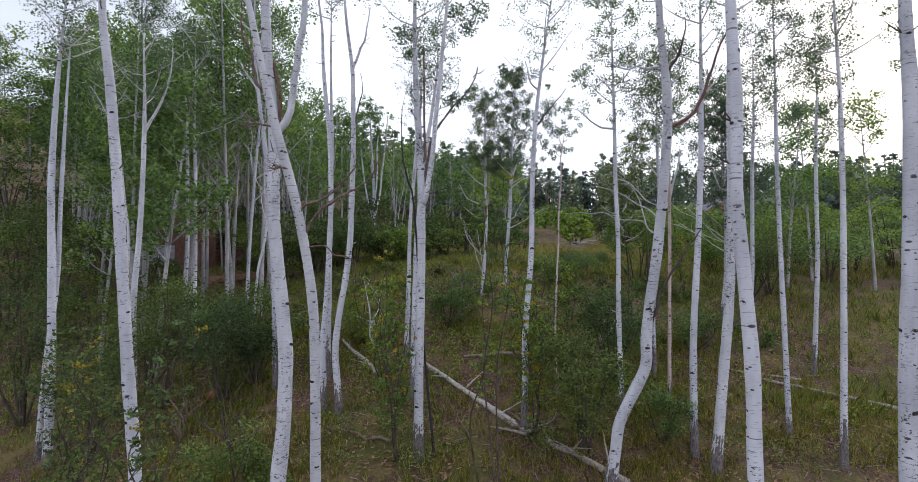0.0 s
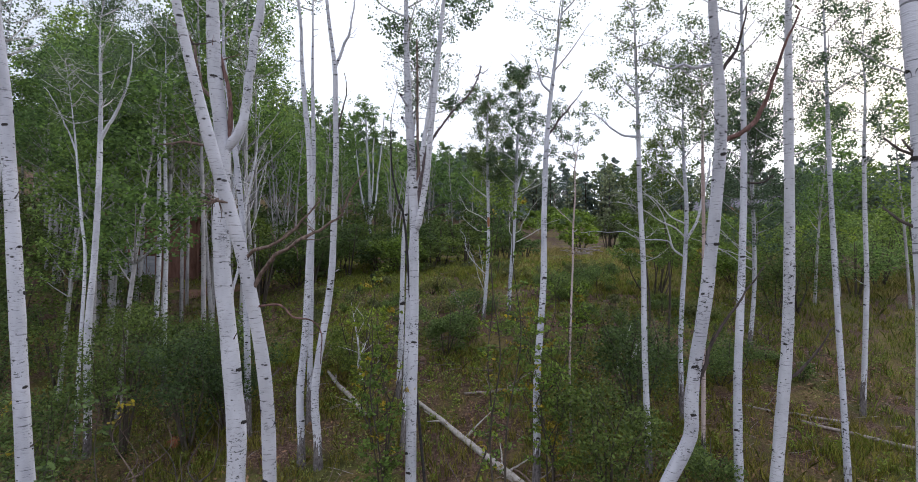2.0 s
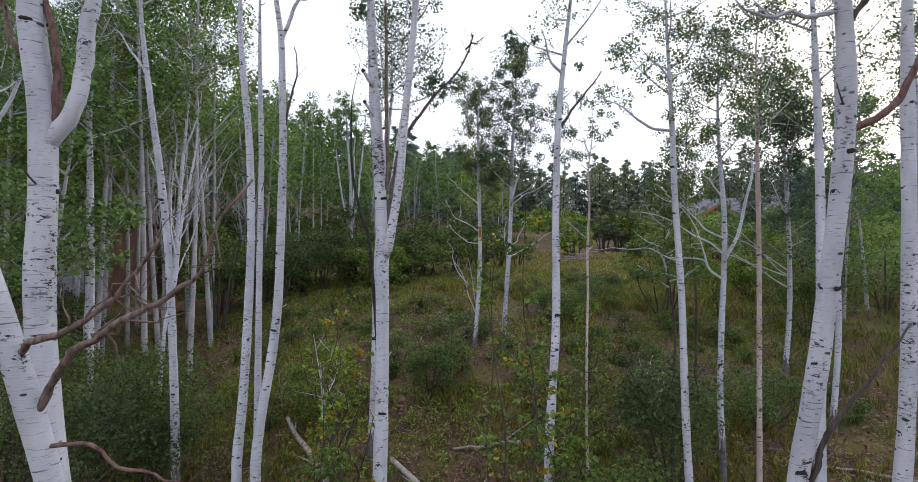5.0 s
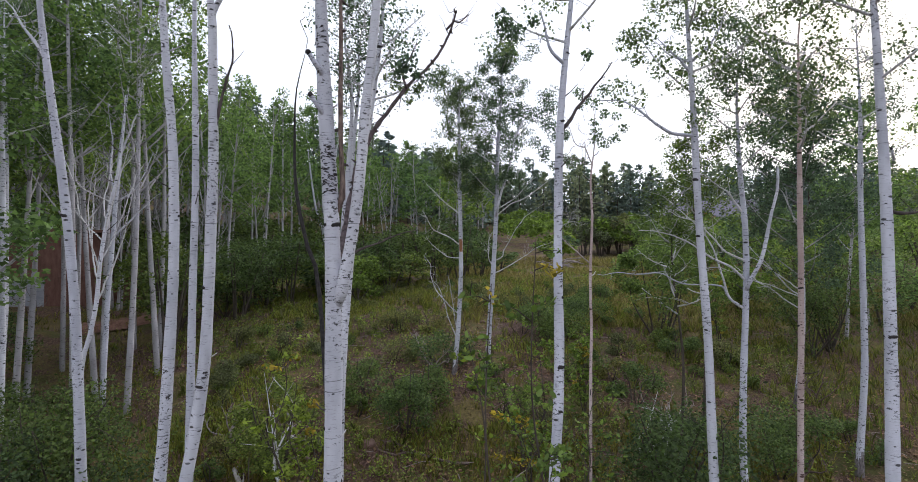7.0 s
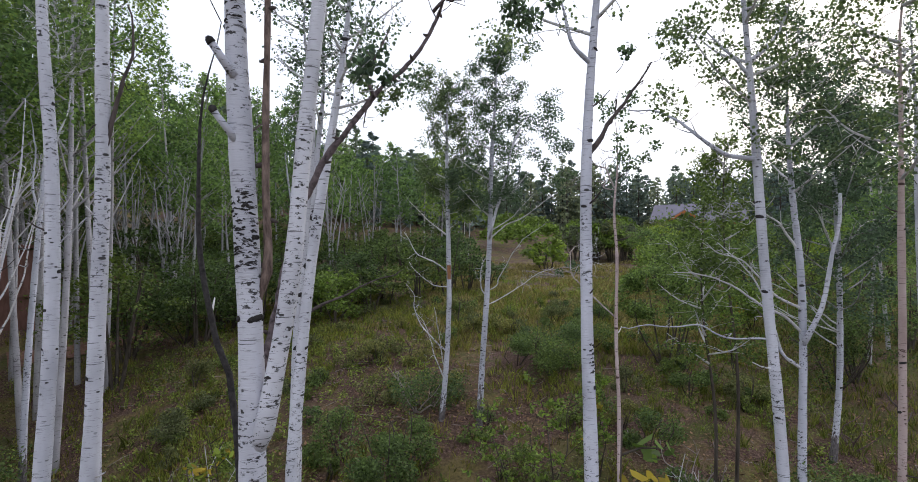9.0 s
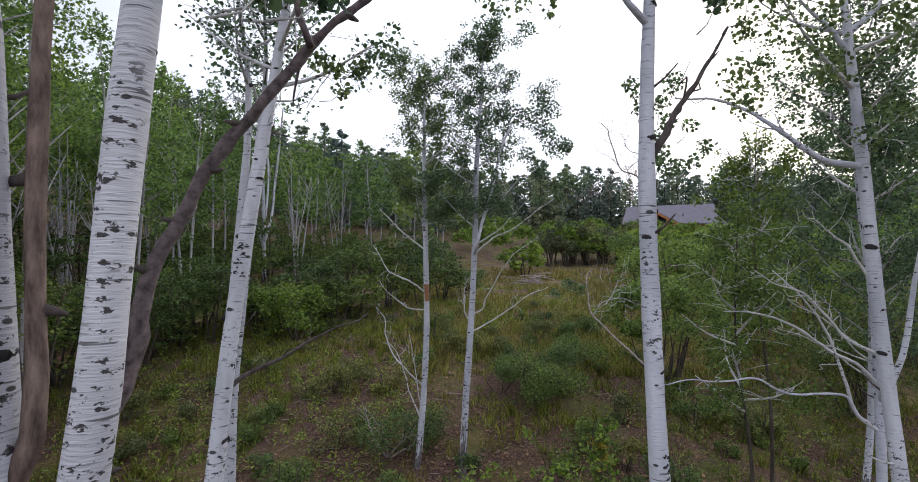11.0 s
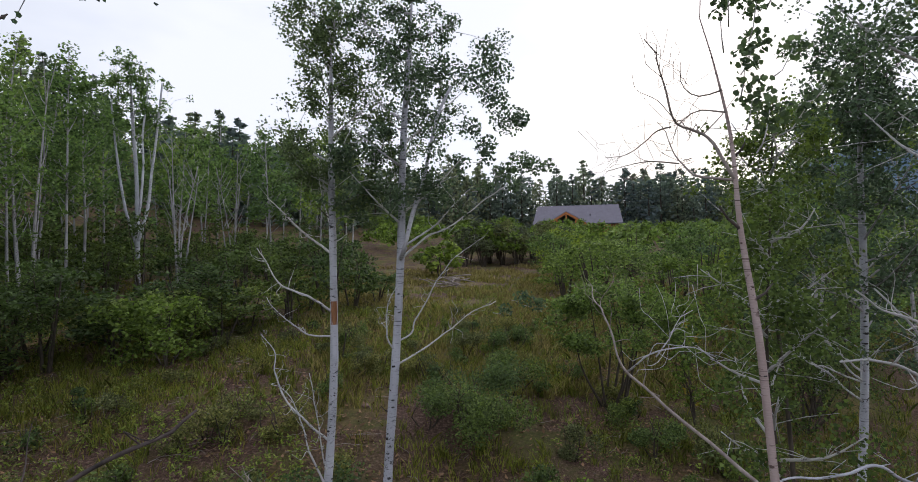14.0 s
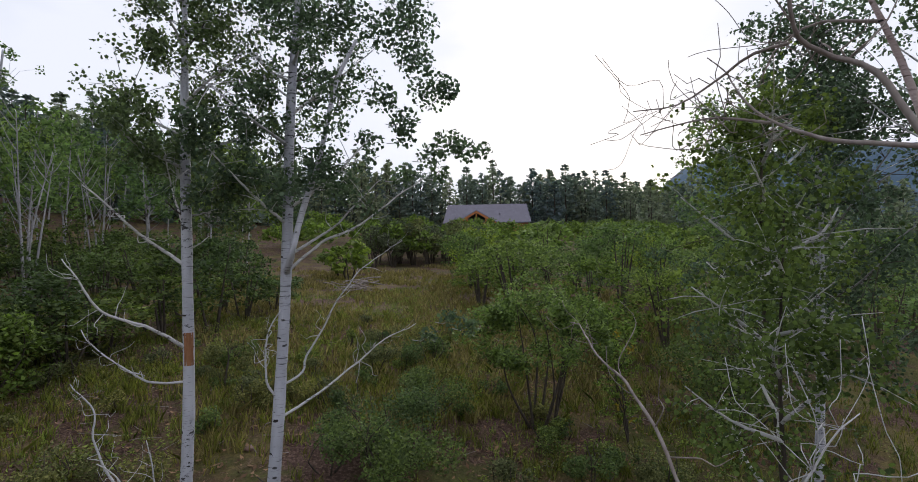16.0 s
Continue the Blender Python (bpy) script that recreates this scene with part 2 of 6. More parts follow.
def bare(x, y):
    """How far reddish litter and bare soil take over from the grass: 0 to 1."""
    b = 0.0
    for cx, cy, rx, ry in ((-1.4, 21.5, 1.9, 4.8), (3.1, 24.6, 1.6, 2.2), (-2.0, 18.4, 1.5, 1.6), (6.0, 19.5, 1.8, 1.6), (-3.8, 14.2, 1.5, 1.2)):
        b = np.maximum(b, 1.0 - (((x - cx) / rx) ** 2 + ((y - cy) / ry) ** 2))
    b = b * 2.2 * (0.62 + 0.6 * np.sin(3.3 * x + 1.4 * np.sin(2.1 * y)) * np.sin(2.6 * y + 1.2 * np.sin(1.7 * x + 1.0)))
    b = np.maximum(b, 1.1 * (1.0 - ((x - 1.8) / 6.5) ** 2 - ((y - 22.5) / 6.0) ** 2) - 0.35)
    return np.clip(b, 0, 1)


def g(x, y):
    return float(ground_z(x, y))


def poly_mesh(name, pts):
    """One mesh of many separate flat polygons: an array of polygons, corners, xyz."""
    n, k, _ = pts.shape
    me = bpy.data.meshes.new(name)
    me.vertices.add(n * k)
    me.vertices.foreach_set("co", np.ascontiguousarray(pts, np.float32).ravel())
    me.loops.add(n * k)
    me.loops.foreach_set("vertex_index", np.arange(n * k, dtype=np.int32))
    me.polygons.add(n)
    me.polygons.foreach_set("loop_start", np.arange(0, n * k, k, dtype=np.int32))
    me.update(calc_edges=True)
    return me


def leaves(centres, size, corners=6, rng=RNG, flat=0.35, spread=0.35, long=1.15):
    """Leaf polygons about the given centres, turned every way, more of them lying flat."""
    c = np.asarray(centres, float)
    n = len(c)
    nor = rng.normal(size=(n, 3))
    nor[:, 2] = np.abs(nor[:, 2]) + flat
    nor /= np.linalg.norm(nor, axis=1)[:, None]
    u = np.cross(nor, rng.normal(size=(n, 3)))
    u /= np.linalg.norm(u, axis=1)[:, None] + 1e-9
    v = np.cross(nor, u)
    s = size * (1 + spread * rng.uniform(-1, 1, n))
    a = np.linspace(0, 2 * np.pi, corners, endpoint=False)
    pu, pv = np.cos(a) * 0.5 * long, np.sin(a) * 0.5
    lift = 0.12 * np.cos(2 * a)
    return (c[:, None, :] + s[:, None, None] * (pu[None, :, None] * u[:, None, :] + pv[None, :, None] * v[:, None, :] + lift[None, :, None] * nor[:, None, :]))


def ball(rng, n, s):
    """Offsets spread through a ball of the given half-widths, with a clear outline."""
    d = rng.normal(size=(n, 3))
    d /= np.linalg.norm(d, axis=1)[:, None] + 1e-9
    return d * (rng.random(n) ** 0.42)[:, None] * np.asarray(s, float)


def smooth_path(pts, step):
    """A rounded path through the points, with about that step."""
    p = np.asarray(pts, float)
    if len(p) < 3:
        n = max(2, int(np.linalg.norm(p[-1] - p[0]) / step) + 1)
        return p[0] + np.linspace(0, 1, n)[:, None] * (p[-1] - p[0])
    q = np.vstack([2 * p[0] - p[1], p, 2 * p[-1] - p[-2]])
    out = []
    for i in range(1, len(q) - 2):
        n = max(1, int(np.linalg.norm(q[i + 1] - q[i]) / step))
        for t in np.arange(n) / n:
            out.append(0.5 * ((2 * q[i]) + (q[i + 1] - q[i - 1]) * t + (2 * q[i - 1] - 5 * q[i] + 4 * q[i + 1] - q[i + 2]) * t * t + (3 * q[i] - q[i - 1] - 3 * q[i + 1] + q[i + 2]) * t ** 3))
    out.append(p[-1])
    return np.array(out)


def tube_arrays(path, radii, sides, rough=0.0, rng=RNG):
    p = np.asarray(path, float)
    r = np.asarray(radii, float)
    if r.ndim < 2:
        r = np.broadcast_to(r, (len(p),))[:, None]
    tan = np.gradient(p, axis=0)
    tan /= np.linalg.norm(tan, axis=1)[:, None] + 1e-9
    ref = np.array([0.0, 1.0, 0.0]) if abs(tan[0][2]) > 0.5 else np.array([0.0, 0.0, 1.0])
    u = np.cross(tan, ref)
    u /= np.linalg.norm(u, axis=1)[:, None] + 1e-9
    v = np.cross(tan, u)
    a = np.linspace(0, 2 * np.pi, sides, endpoint=False)
    rr = r * (1 + rough * rng.normal(size=(len(p), sides)))
    V = p[:, None, :] + rr[:, :, None] * (np.cos(a)[None, :, None] * u[:, None, :] + np.sin(a)[None, :, None] * v[:, None, :])
    V = V.reshape(-1, 3)
    F = []
    for i in range(len(p) - 1):
        for j in range(sides):
            k = (j + 1) % sides
            F.append((i * sides + j, i * sides + k, (i + 1) * sides + k, (i + 1) * sides + j))
    F.append(tuple(range(sides))[::-1])
    F.append(tuple((len(p) - 1) * sides + j for j in range(sides)))
    return V, F


def tubes_mesh(name, parts):
    V, F, o = [], [], 0
    for v, f in parts:
        V.append(v)
        F += [tuple(i + o for i in q) for q in f]
        o += len(v)
    me = bpy.data.meshes.new(name)
    me.from_pydata(np.vstack(V).tolist(), [], F)
    me.polygons.foreach_set("use_smooth", np.ones(len(me.polygons), dtype=bool))
    me.update()
    return me


def tube_mesh(name, path, radii, sides=8, rough=0.0):
    return tubes_mesh(name, [tube_arrays(path, radii, sides, rough)])


def hang(name, me, material, parent, label=""):
    """Link a mesh, given in world places, as a part of a thing."""
    if material and not me.materials:
        me.materials.append(material)
    ob = new(name, me)
    ob.parent = parent
    ob.matrix_parent_inverse = Matrix.Translation(-parent.location)
    if label:
        tagged(ob, label)
    return ob


def part(name, bm, material, parent, label=""):
    me = bpy.data.meshes.new(name)
    bm.to_mesh(me)
    bm.free()
    me.materials.append(material)
    ob = new(name, me)
    ob.parent = parent
    return tagged(ob, label)


def box(w, d, h, at=(0, 0, 0), bevel=0.0):
    bm = bmesh.new()
    bmesh.ops.create_cube(bm, size=1.0, matrix=Matrix.LocRotScale(at, None, (w, d, h)))
    if bevel:
        bmesh.ops.bevel(bm, geom=bm.edges[:], offset=bevel, segments=2, affect="EDGES")
    return bm


def base_empty(name, x, y, z, label, category, group=""):
    ob = new(name)
    ob.empty_display_size = 0.2
    ob.location = (x, y, z)
    return tagged(ob, label, category, group)


# ---- the ground: one sheet to the horizon ----
def build_ground():
    far = np.geomspace(60, 2600, 26) - 60
    xs = np.concatenate([-46 - far[::-1], np.arange(-45.5, -16, 0.9), np.arange(-16, 18, 0.3), np.arange(18, 60, 1.0), 60 + far])
    ys = np.concatenate([-30 - far[::-1], np.arange(-29, 6, 1.5), np.arange(6, 36, 0.3), np.arange(36, 120, 1.0), 120 + far])
    X, Y = np.meshgrid(xs, ys)
    Z = ground_z(X, Y)
    rough = np.array([[noise.noise((x * 0.55, y * 0.55, 3.1)) * 0.10 + noise.noise((x * 1.9, y * 1.9, 7.7)) * 0.045 for x in xs] for y in ys])
    Z = Z + rough * (np.abs(X) < 70) * (Y < 130)
    V = np.stack([X, Y, Z], -1).reshape(-1, 3)
    nx = len(xs)
    F = [(j * nx + i, j * nx + i + 1, (j + 1) * nx + i + 1, (j + 1) * nx + i) for j in range(len(ys) - 1) for i in range(nx - 1)]
    me = bpy.data.meshes.new("ground")
    me.from_pydata(V.tolist(), [], F)
    me.polygons.foreach_set("use_smooth", np.ones(len(me.polygons), dtype=bool))
    at = me.attributes.new("litter", "FLOAT", "POINT")
    blur = np.array([[noise.noise((x * 0.9, y * 0.9, 5.5)) for x in xs] for y in ys])
    at.data.foreach_set("value", np.clip(bare(X, Y) * (0.55 + 1.3 * blur), 0, 1).ravel().astype(np.float32))
    me.materials.append(ground_material())
    tagged(new("ground", me), "dry grassy slope with reddish soil and leaf litter", "ground", kind="structure")


build_ground()

# ---- aspens that the camera passes ----
TREES = {}
KNOT = None


def knot_mesh():
    """A dark eye-shaped branch scar with a raised lip."""
    bm = bmesh.new()
    bmesh.ops.create_uvsphere(bm, u_segments=8, v_segments=4, radius=1.0, matrix=Matrix.Rotation(radians(90), 4, "X"))
    for v in bm.verts:
        v.co.x *= 1.0 + 0.25 * noise.noise(v.co * 2)
        v.co.z *= 0.62 + 0.2 * noise.noise(v.co * 3)
        v.co.y *= 0.26
    me = bpy.data.meshes.new("branch_scar")
    bm.to_mesh(me)
    bm.free()
    me.materials.append(SCAR)
    me.materials.append(BARK)
    for p in me.polygons:
        c = p.center
        p.material_index = 1 if math.hypot(c.x / 1.0, c.z / 0.62) > 0.90 else 0
        p.use_smooth = True
    return me


KNOT = knot_mesh()


def brow_mesh():
    """A branch scar under two thin dark creases that droop to either side."""
    me = knot_mesh()
    V = [tuple(v.co) for v in me.vertices]
    F = [tuple(p.vertices) for p in me.polygons]
    slots = [p.material_index for p in me.polygons]
    me = bpy.data.meshes.new("branch_scar")
    for sgn in (-1, 1):
        path = np.array([(0.15 * sgn, -0.30, 0.62), (0.8 * sgn, -0.22, 0.50), (1.45 * sgn, -0.02, -0.15), (1.8 * sgn, 0.25, -1.15 - 0.5 * (sgn > 0))])
        v, f = tube_arrays(smooth_path(path, 0.4), np.linspace(0.2, 0.06, len(smooth_path(path, 0.4))), 5)
        o = len(V)
        V += [tuple(p) for p in v]
        F += [tuple(i + o for i in q) for q in f]
        slots += [0] * len(f)
    me.from_pydata(V, [], F)
    me.materials.append(SCAR)
    me.materials.append(BARK)
    me.polygons.foreach_set("material_index", np.array(slots, dtype=np.int32))
    me.polygons.foreach_set("use_smooth", np.ones(len(slots), dtype=bool))
    return me


BROW = brow_mesh()


def put_knots(tree, path, radii, count, rng, big=1.0):
    for _ in range(count):
        i = int(rng.integers(1, len(path) - 1))
        a = rng.uniform(0, 2 * math.pi)
        r = radii[i]
        s = float(np.clip(r * rng.uniform(0.18, 0.52) * (big if rng.random() < 0.4 else 1.0), 0.008, 0.068 if big > 1.8 else 0.046))
        brow = rng.random() < 0.35
        s = min(s, r * 0.32) if brow else s
        ob = new("branch_scar", BROW if brow else KNOT)
        ob.parent = tree
        ob.matrix_parent_inverse = Matrix.Translation(-tree.location)
        ob.matrix_basis = Matrix.LocRotScale((path[i][0] + math.sin(a) * r * 0.93, path[i][1] - math.cos(a) * r * 0.93, path[i][2]), Euler((0, rng.uniform(-0.3, 0.3), a)), (s * rng.uniform(0.7, 1.0) if brow else s * rng.uniform(0.9, 1.6), s, s))


def foot(tree, path, r, rng):
    """Furrowed dark bark round the foot, whose upper edge breaks up into tongues."""
    top = rng.uniform(0.55, 1.1)
    k = max(4, int(np.searchsorted(path[:, 2], path[0, 2] + top + 0.15)) + 1)
    p, q = path[:k], r[:k]
    f = np.linspace(0, k - 1, 3 * k)
    i = np.clip(f.astype(int), 0, k - 2)
    w = (f - i)[:, None]
    p2 = p[i] * (1 - w) + p[i + 1] * w
    q2 = q[i] * (1 - w[:, 0]) + q[i + 1] * w[:, 0]
    sides = 18
    edge = 0.35 + 0.6 * rng.random(sides)
    edge = (edge + np.roll(edge, 1)) / 2
    t = np.linspace(0, 1, 3 * k)[:, None]
    lift = np.clip((edge[None, :] - t) / 0.12, -1, 1) * 0.035 + 0.02 * rng.normal(size=(3 * k, sides))
    hang("rough_base", tubes_mesh("rough_base", [tube_arrays(p2, q2[:, None] * (1.01 + lift), sides)]), FOOT, tree, "dark furrowed bark at the foot")


def aspen(key, d, y0, lean, z0, z1, xs, top=None, crown=None, bark=None, label="", knots=40, big=1.6, bow=(99.0, 0.0)):
    """An aspen: the trunk runs through xs at even heights from z0 to z1 in a plane that leans away."""
    rng = np.random.default_rng(sum(ord(c) * (i + 3) for i, c in enumerate(key)))
    zs = np.linspace(z0, z1, len(xs))
    yz = lambda z: y0 + lean * (z - 6.0) + bow[1] * max(0.0, z - bow[0])
    slope = (xs[1] - xs[0]) / (zs[1] - zs[0])
    bx = xs[0]
    bz = g(bx, yz(z0))
    pts = []
    if z0 - bz > 0.15:
        drop = z0 - bz + 0.15
        pts.append((xs[0] - 0.35 * slope * drop, yz(bz), bz - 0.15))
        if drop > 1.5:
            pts.append((xs[0] - 0.3 * slope * drop * 0.5, yz(bz + drop * 0.5), bz - 0.15 + drop * 0.5))
    pts += [(x, yz(z), z) for x, z in zip(xs, zs)]
    top = top or z1 + 0.3
    if top > z1 + 0.2:
        up = (xs[-1] - xs[-2]) / (zs[-1] - zs[-2])
        for k in (0.5, 1.0):
            h = (top - z1) * k
            pts.append((xs[-1] + up * 0.5 * h + rng.uniform(-0.12, 0.12), yz(z1) + rng.uniform(-0.15, 0.15) + lean * 0.5 * h, z1 + h))
    if pts[0][2] > bz - 0.1:
        pts[0] = (pts[0][0], pts[0][1], bz - 0.15)
    path = smooth_path(pts, 0.16)
    h = path[:, 2] - path[0, 2]
    span = h[-1]
    r = d / 2 * np.clip(1.12 - 0.28 * h / 6.0, 0.0, 2.0)
    if crown:
        r = np.minimum(r, d / 2 * np.clip((span - h) / (span - 5.0) * 1.15, 0.12, 2))
    else:
        r = r * np.clip((span - h) / 2.2, 0.2, 1.0)
    r = r + d * 0.22 * np.exp(-h / 0.18)
    r = r * (1 + 0.05 * np.sin(h * 5.1 + d * 90) * np.sin(h * 2.3))
    tree = base_empty("aspen_tree", path[0, 0], path[0, 1], bz, label or "slender white-barked aspen with dark branch scars on the slope", "tree", "aspens on the slope")
    hang("trunk", tube_mesh("trunk", path, r, 12, 0.012), bark or BARK, tree)
    put_knots(tree, path, r, knots, rng, big)
    if knots:
        foot(tree, path, r, rng)
    TREES[key] = (tree, path, r)
    # short broken twig stubs
    for _ in range(5):
        i = int(rng.integers(len(path) // 4, len(path) - 2))
        a = rng.uniform(0, 2 * math.pi)
        o = np.array([math.cos(a), math.sin(a), rng.uniform(0.1, 0.8)])
        l = rng.uniform(0.08, 0.3)
        q = [path[i], path[i] + o * l * 0.6, path[i] + o * l + (0, 0, 0.03)]
        hang("twig_stub", tube_mesh("twig_stub", smooth_path(q, 0.08), np.linspace(0.011, 0.005, len(smooth_path(q, 0.08))), 5), DARK if rng.random() < 0.85 else LIMB, tree)
    if crown:
        lo, rad, count = crown
        grow_crown(tree, path, lo, top, rad, count, rng)
    return tree


def grow_crown(tree, path, lo, top, rad, count, rng, leaf=0.037, material=None, limbs=13):
    """Rising limbs round the upper trunk, side twigs, and leaves hung in loose clumps along them."""
    if count > 8000:
        limbs, leaf = 30, 0.050
    elif count > 4500 and lo < 10:
        leaf, count = 0.036, int(count * 1.3)
    full = count > 4500
    cents = []
    twigs = []
    zs = np.linspace(lo - 0.35, top - 0.5, limbs) + rng.uniform(-0.15, 0.15, limbs)
    a = rng.uniform(0, 6.28)
    for z in zs:
        i = int(np.argmin(np.abs(path[:, 2] - z)))
        p = path[i]
        a += 2.4 + rng.uniform(-0.5, 0.5)
        t = (z - lo) / max(0.5, top - lo)
        reach = rad * (1.0 - (0.85 if limbs > 20 else 0.55) * max(0, t)) * rng.uniform(0.75, 1.15)
        rise = reach * rng.uniform(0.35, 1.0)
        e = p + np.array([math.cos(a) * reach, math.sin(a) * reach, rise])
        m = p + (e - p) * 0.5 + np.array([rng.uniform(-0.08, 0.08), rng.uniform(-0.08, 0.08), -0.08 * reach])
        q = smooth_path([p, m, e], 0.12)
        hang("limb", tube_mesh("limb", q, np.linspace(0.02, 0.005, len(q)), 6), WOODS_BARK if limbs > 20 else LIMB, tree)
        for k in range(16 if full else 8):
            f = rng.uniform(0.25, 1.02)
            c = q[min(len(q) - 1, int(f * (len(q) - 1)))]
            o = rng.normal(size=3) * np.array([0.22, 0.22, 0.16]) * (0.6 + 0.5 * rad)
            twigs.append(tube_arrays(np.array([c, c + o * 0.5 + (0, 0, 0.02), c + o]), np.array([0.005, 0.004, 0.002]), 4))
            cents.append(c + o)
    for k in range(10):
        i = len(path) - 1 - int(rng.integers(0, max(2, int(0.35 * (top - lo) / 0.16))))
        cents.append(path[i] + rng.normal(size=3) * np.array([0.16, 0.16, 0.12]))
    count = int(count * (2.5 if lo < 10.0 else 1.3))
    cents = np.array(cents)
    girth = rng.uniform(0.07, 0.21 if full else 0.25, len(cents)) * (0.75 + 0.35 * rad)
    w = girth ** 2.4 * rng.uniform(0.4, 1.6, len(cents))
    pick = rng.choice(len(cents), count, p=w / w.sum())
    squash = rng.uniform(0.6, 1.25, (len(cents), 3)) * np.array([1.0, 1.0, 0.85])
    c = cents[pick] + ball(rng, count, 1.0) * squash[pick] * girth[pick][:, None]
    c[::7] += rng.normal(size=c[::7].shape) * 0.07
    hang("crown", poly_mesh("crown", leaves(c, leaf, 5, rng, 0.1, 0.35, 1.0)), material or ASPEN_LEAF, tree)
    tagged(hang("twigwork", tubes_mesh("twigwork", twigs), STEM if limbs > 20 else LIMB, tree), kind="stuff")


def rough_patch(key, z0, z1, a0, a1, seed):
    """A band of cracked black bark: many small plates that stand a little proud of the trunk."""
    tree, path, r = TREES[key]
    rng = np.random.default_rng(seed)
    parts = []
    for _ in range(int((z1 - z0) * (a1 - a0) * 62)):
        z, a = rng.uniform(z0, z1), rng.uniform(a0, a1)
        i = int(np.argmin(np.abs(path[:, 2] - z)))
        j = min(i + 1, len(path) - 1)
        t = np.clip((z - path[i, 2]) / max(1e-3, path[j, 2] - path[i, 2]), -1, 1)
        c = path[i] + (path[j] - path[i]) * t
        w = rng.uniform(0.12, 0.4)
        pts = [(c[0] + math.cos(a + u) * r[i] * 1.005, c[1] + math.sin(a + u) * r[i] * 1.005, z + rng.normal() * 0.004 - 0.012 * u * u / w) for u in np.linspace(-w, w, 4)]
        parts.append(tube_arrays(np.array(pts), np.array([0.002, 0.007, 0.006, 0.002]) * rng.uniform(0.6, 1.2), 5))
    tagged(hang("cracked_bark", tubes_mesh("cracked_bark", parts), SCAR, tree), "band of cracked black bark", kind="stuff")


def fork(key, d, y0, lean, z0, z1, xs, material=None, root=None):
    """A second leader of a tree that was already built."""
    tree, path, r = TREES[key]
    zs = np.linspace(z0, z1, len(xs))
    pts = [(x, y0 + lean * (z - 6.0), z) for x, z in zip(xs, zs)]
    i = int(np.argmin(np.abs(path[:, 2] - (root or z0 - 0.12))))
    q = smooth_path([tuple(path[i])] + pts, 0.16)
    rr = d / 2 * np.linspace(1.15, 0.6, len(q)) * (1 + 0.04 * np.sin(np.arange(len(q)) * 1.3))
    hang("leader", tube_mesh("leader", q, rr, 10, 0.06 if material else 0.015), material or BARK, tree)
    if material:
        rng = np.random.default_rng(17)
        for i in range(3, len(q) - 1, 2):
            o = rng.normal(size=3) * np.array([1, 1, 0.6])
            o = o / np.linalg.norm(o) * rng.uniform(0.05, 0.11)
            hang("twig_stub", tube_mesh("twig_stub", np.array([q[i], q[i] + o * 0.6, q[i] + o]), np.array([0.02, 0.014, 0.006]), 6, 0.1), DARK, tree)
    if not material:
        put_knots(tree, q, rr, 6, np.random.default_rng(len(key) + 5))


def tuft(key, *spots):
    """Loose sprays of leaves about the given places, each on a thin twig from the nearest wood."""
    tree, path, r = TREES[key]
    rng = np.random.default_rng(int(abs(spots[0][0]) * 701 + spots[0][2] * 37))
    C = []
    for x, y, z, s in spots:
        c = np.array([x, y + rng.uniform(-0.15, 0.15), z])
        n = int(np.clip(2200 * s * s * 3.2, 14, 330) * (0.6 if key == "K" else 1.0))
        C.append(c + ball(rng, n, s * np.array([1.2, 1.2, 1.05])))
        i = int(np.argmin(np.linalg.norm((path - c) * (1, 1, 0.7) + (0, 0, 0.35), axis=1)))
        f = path[i] - c
        p = c + f * min(1.0, 0.22 / (np.linalg.norm(f) + 1e-6))
        q = smooth_path([p, (p + c) / 2 - (0, 0, 0.04), c], 0.12)
        hang("spray", tube_mesh("spray", q, np.linspace(0.005, 0.002, len(q)), 5, 0.05), LIMB, tree)
    hang("foliage", poly_mesh("foliage", leaves(np.vstack(C), 0.034 if key in "JK" else 0.04, 6, rng, 0.1, 0.35, 1.0)), ASPEN_LEAF, tree)


LIMB_MAT = {"dark": DARK, "red": RED, "brown": BROWN, "bark": BARK, "bare": BARE, "white": LIMB, "grey": GREYDEAD}


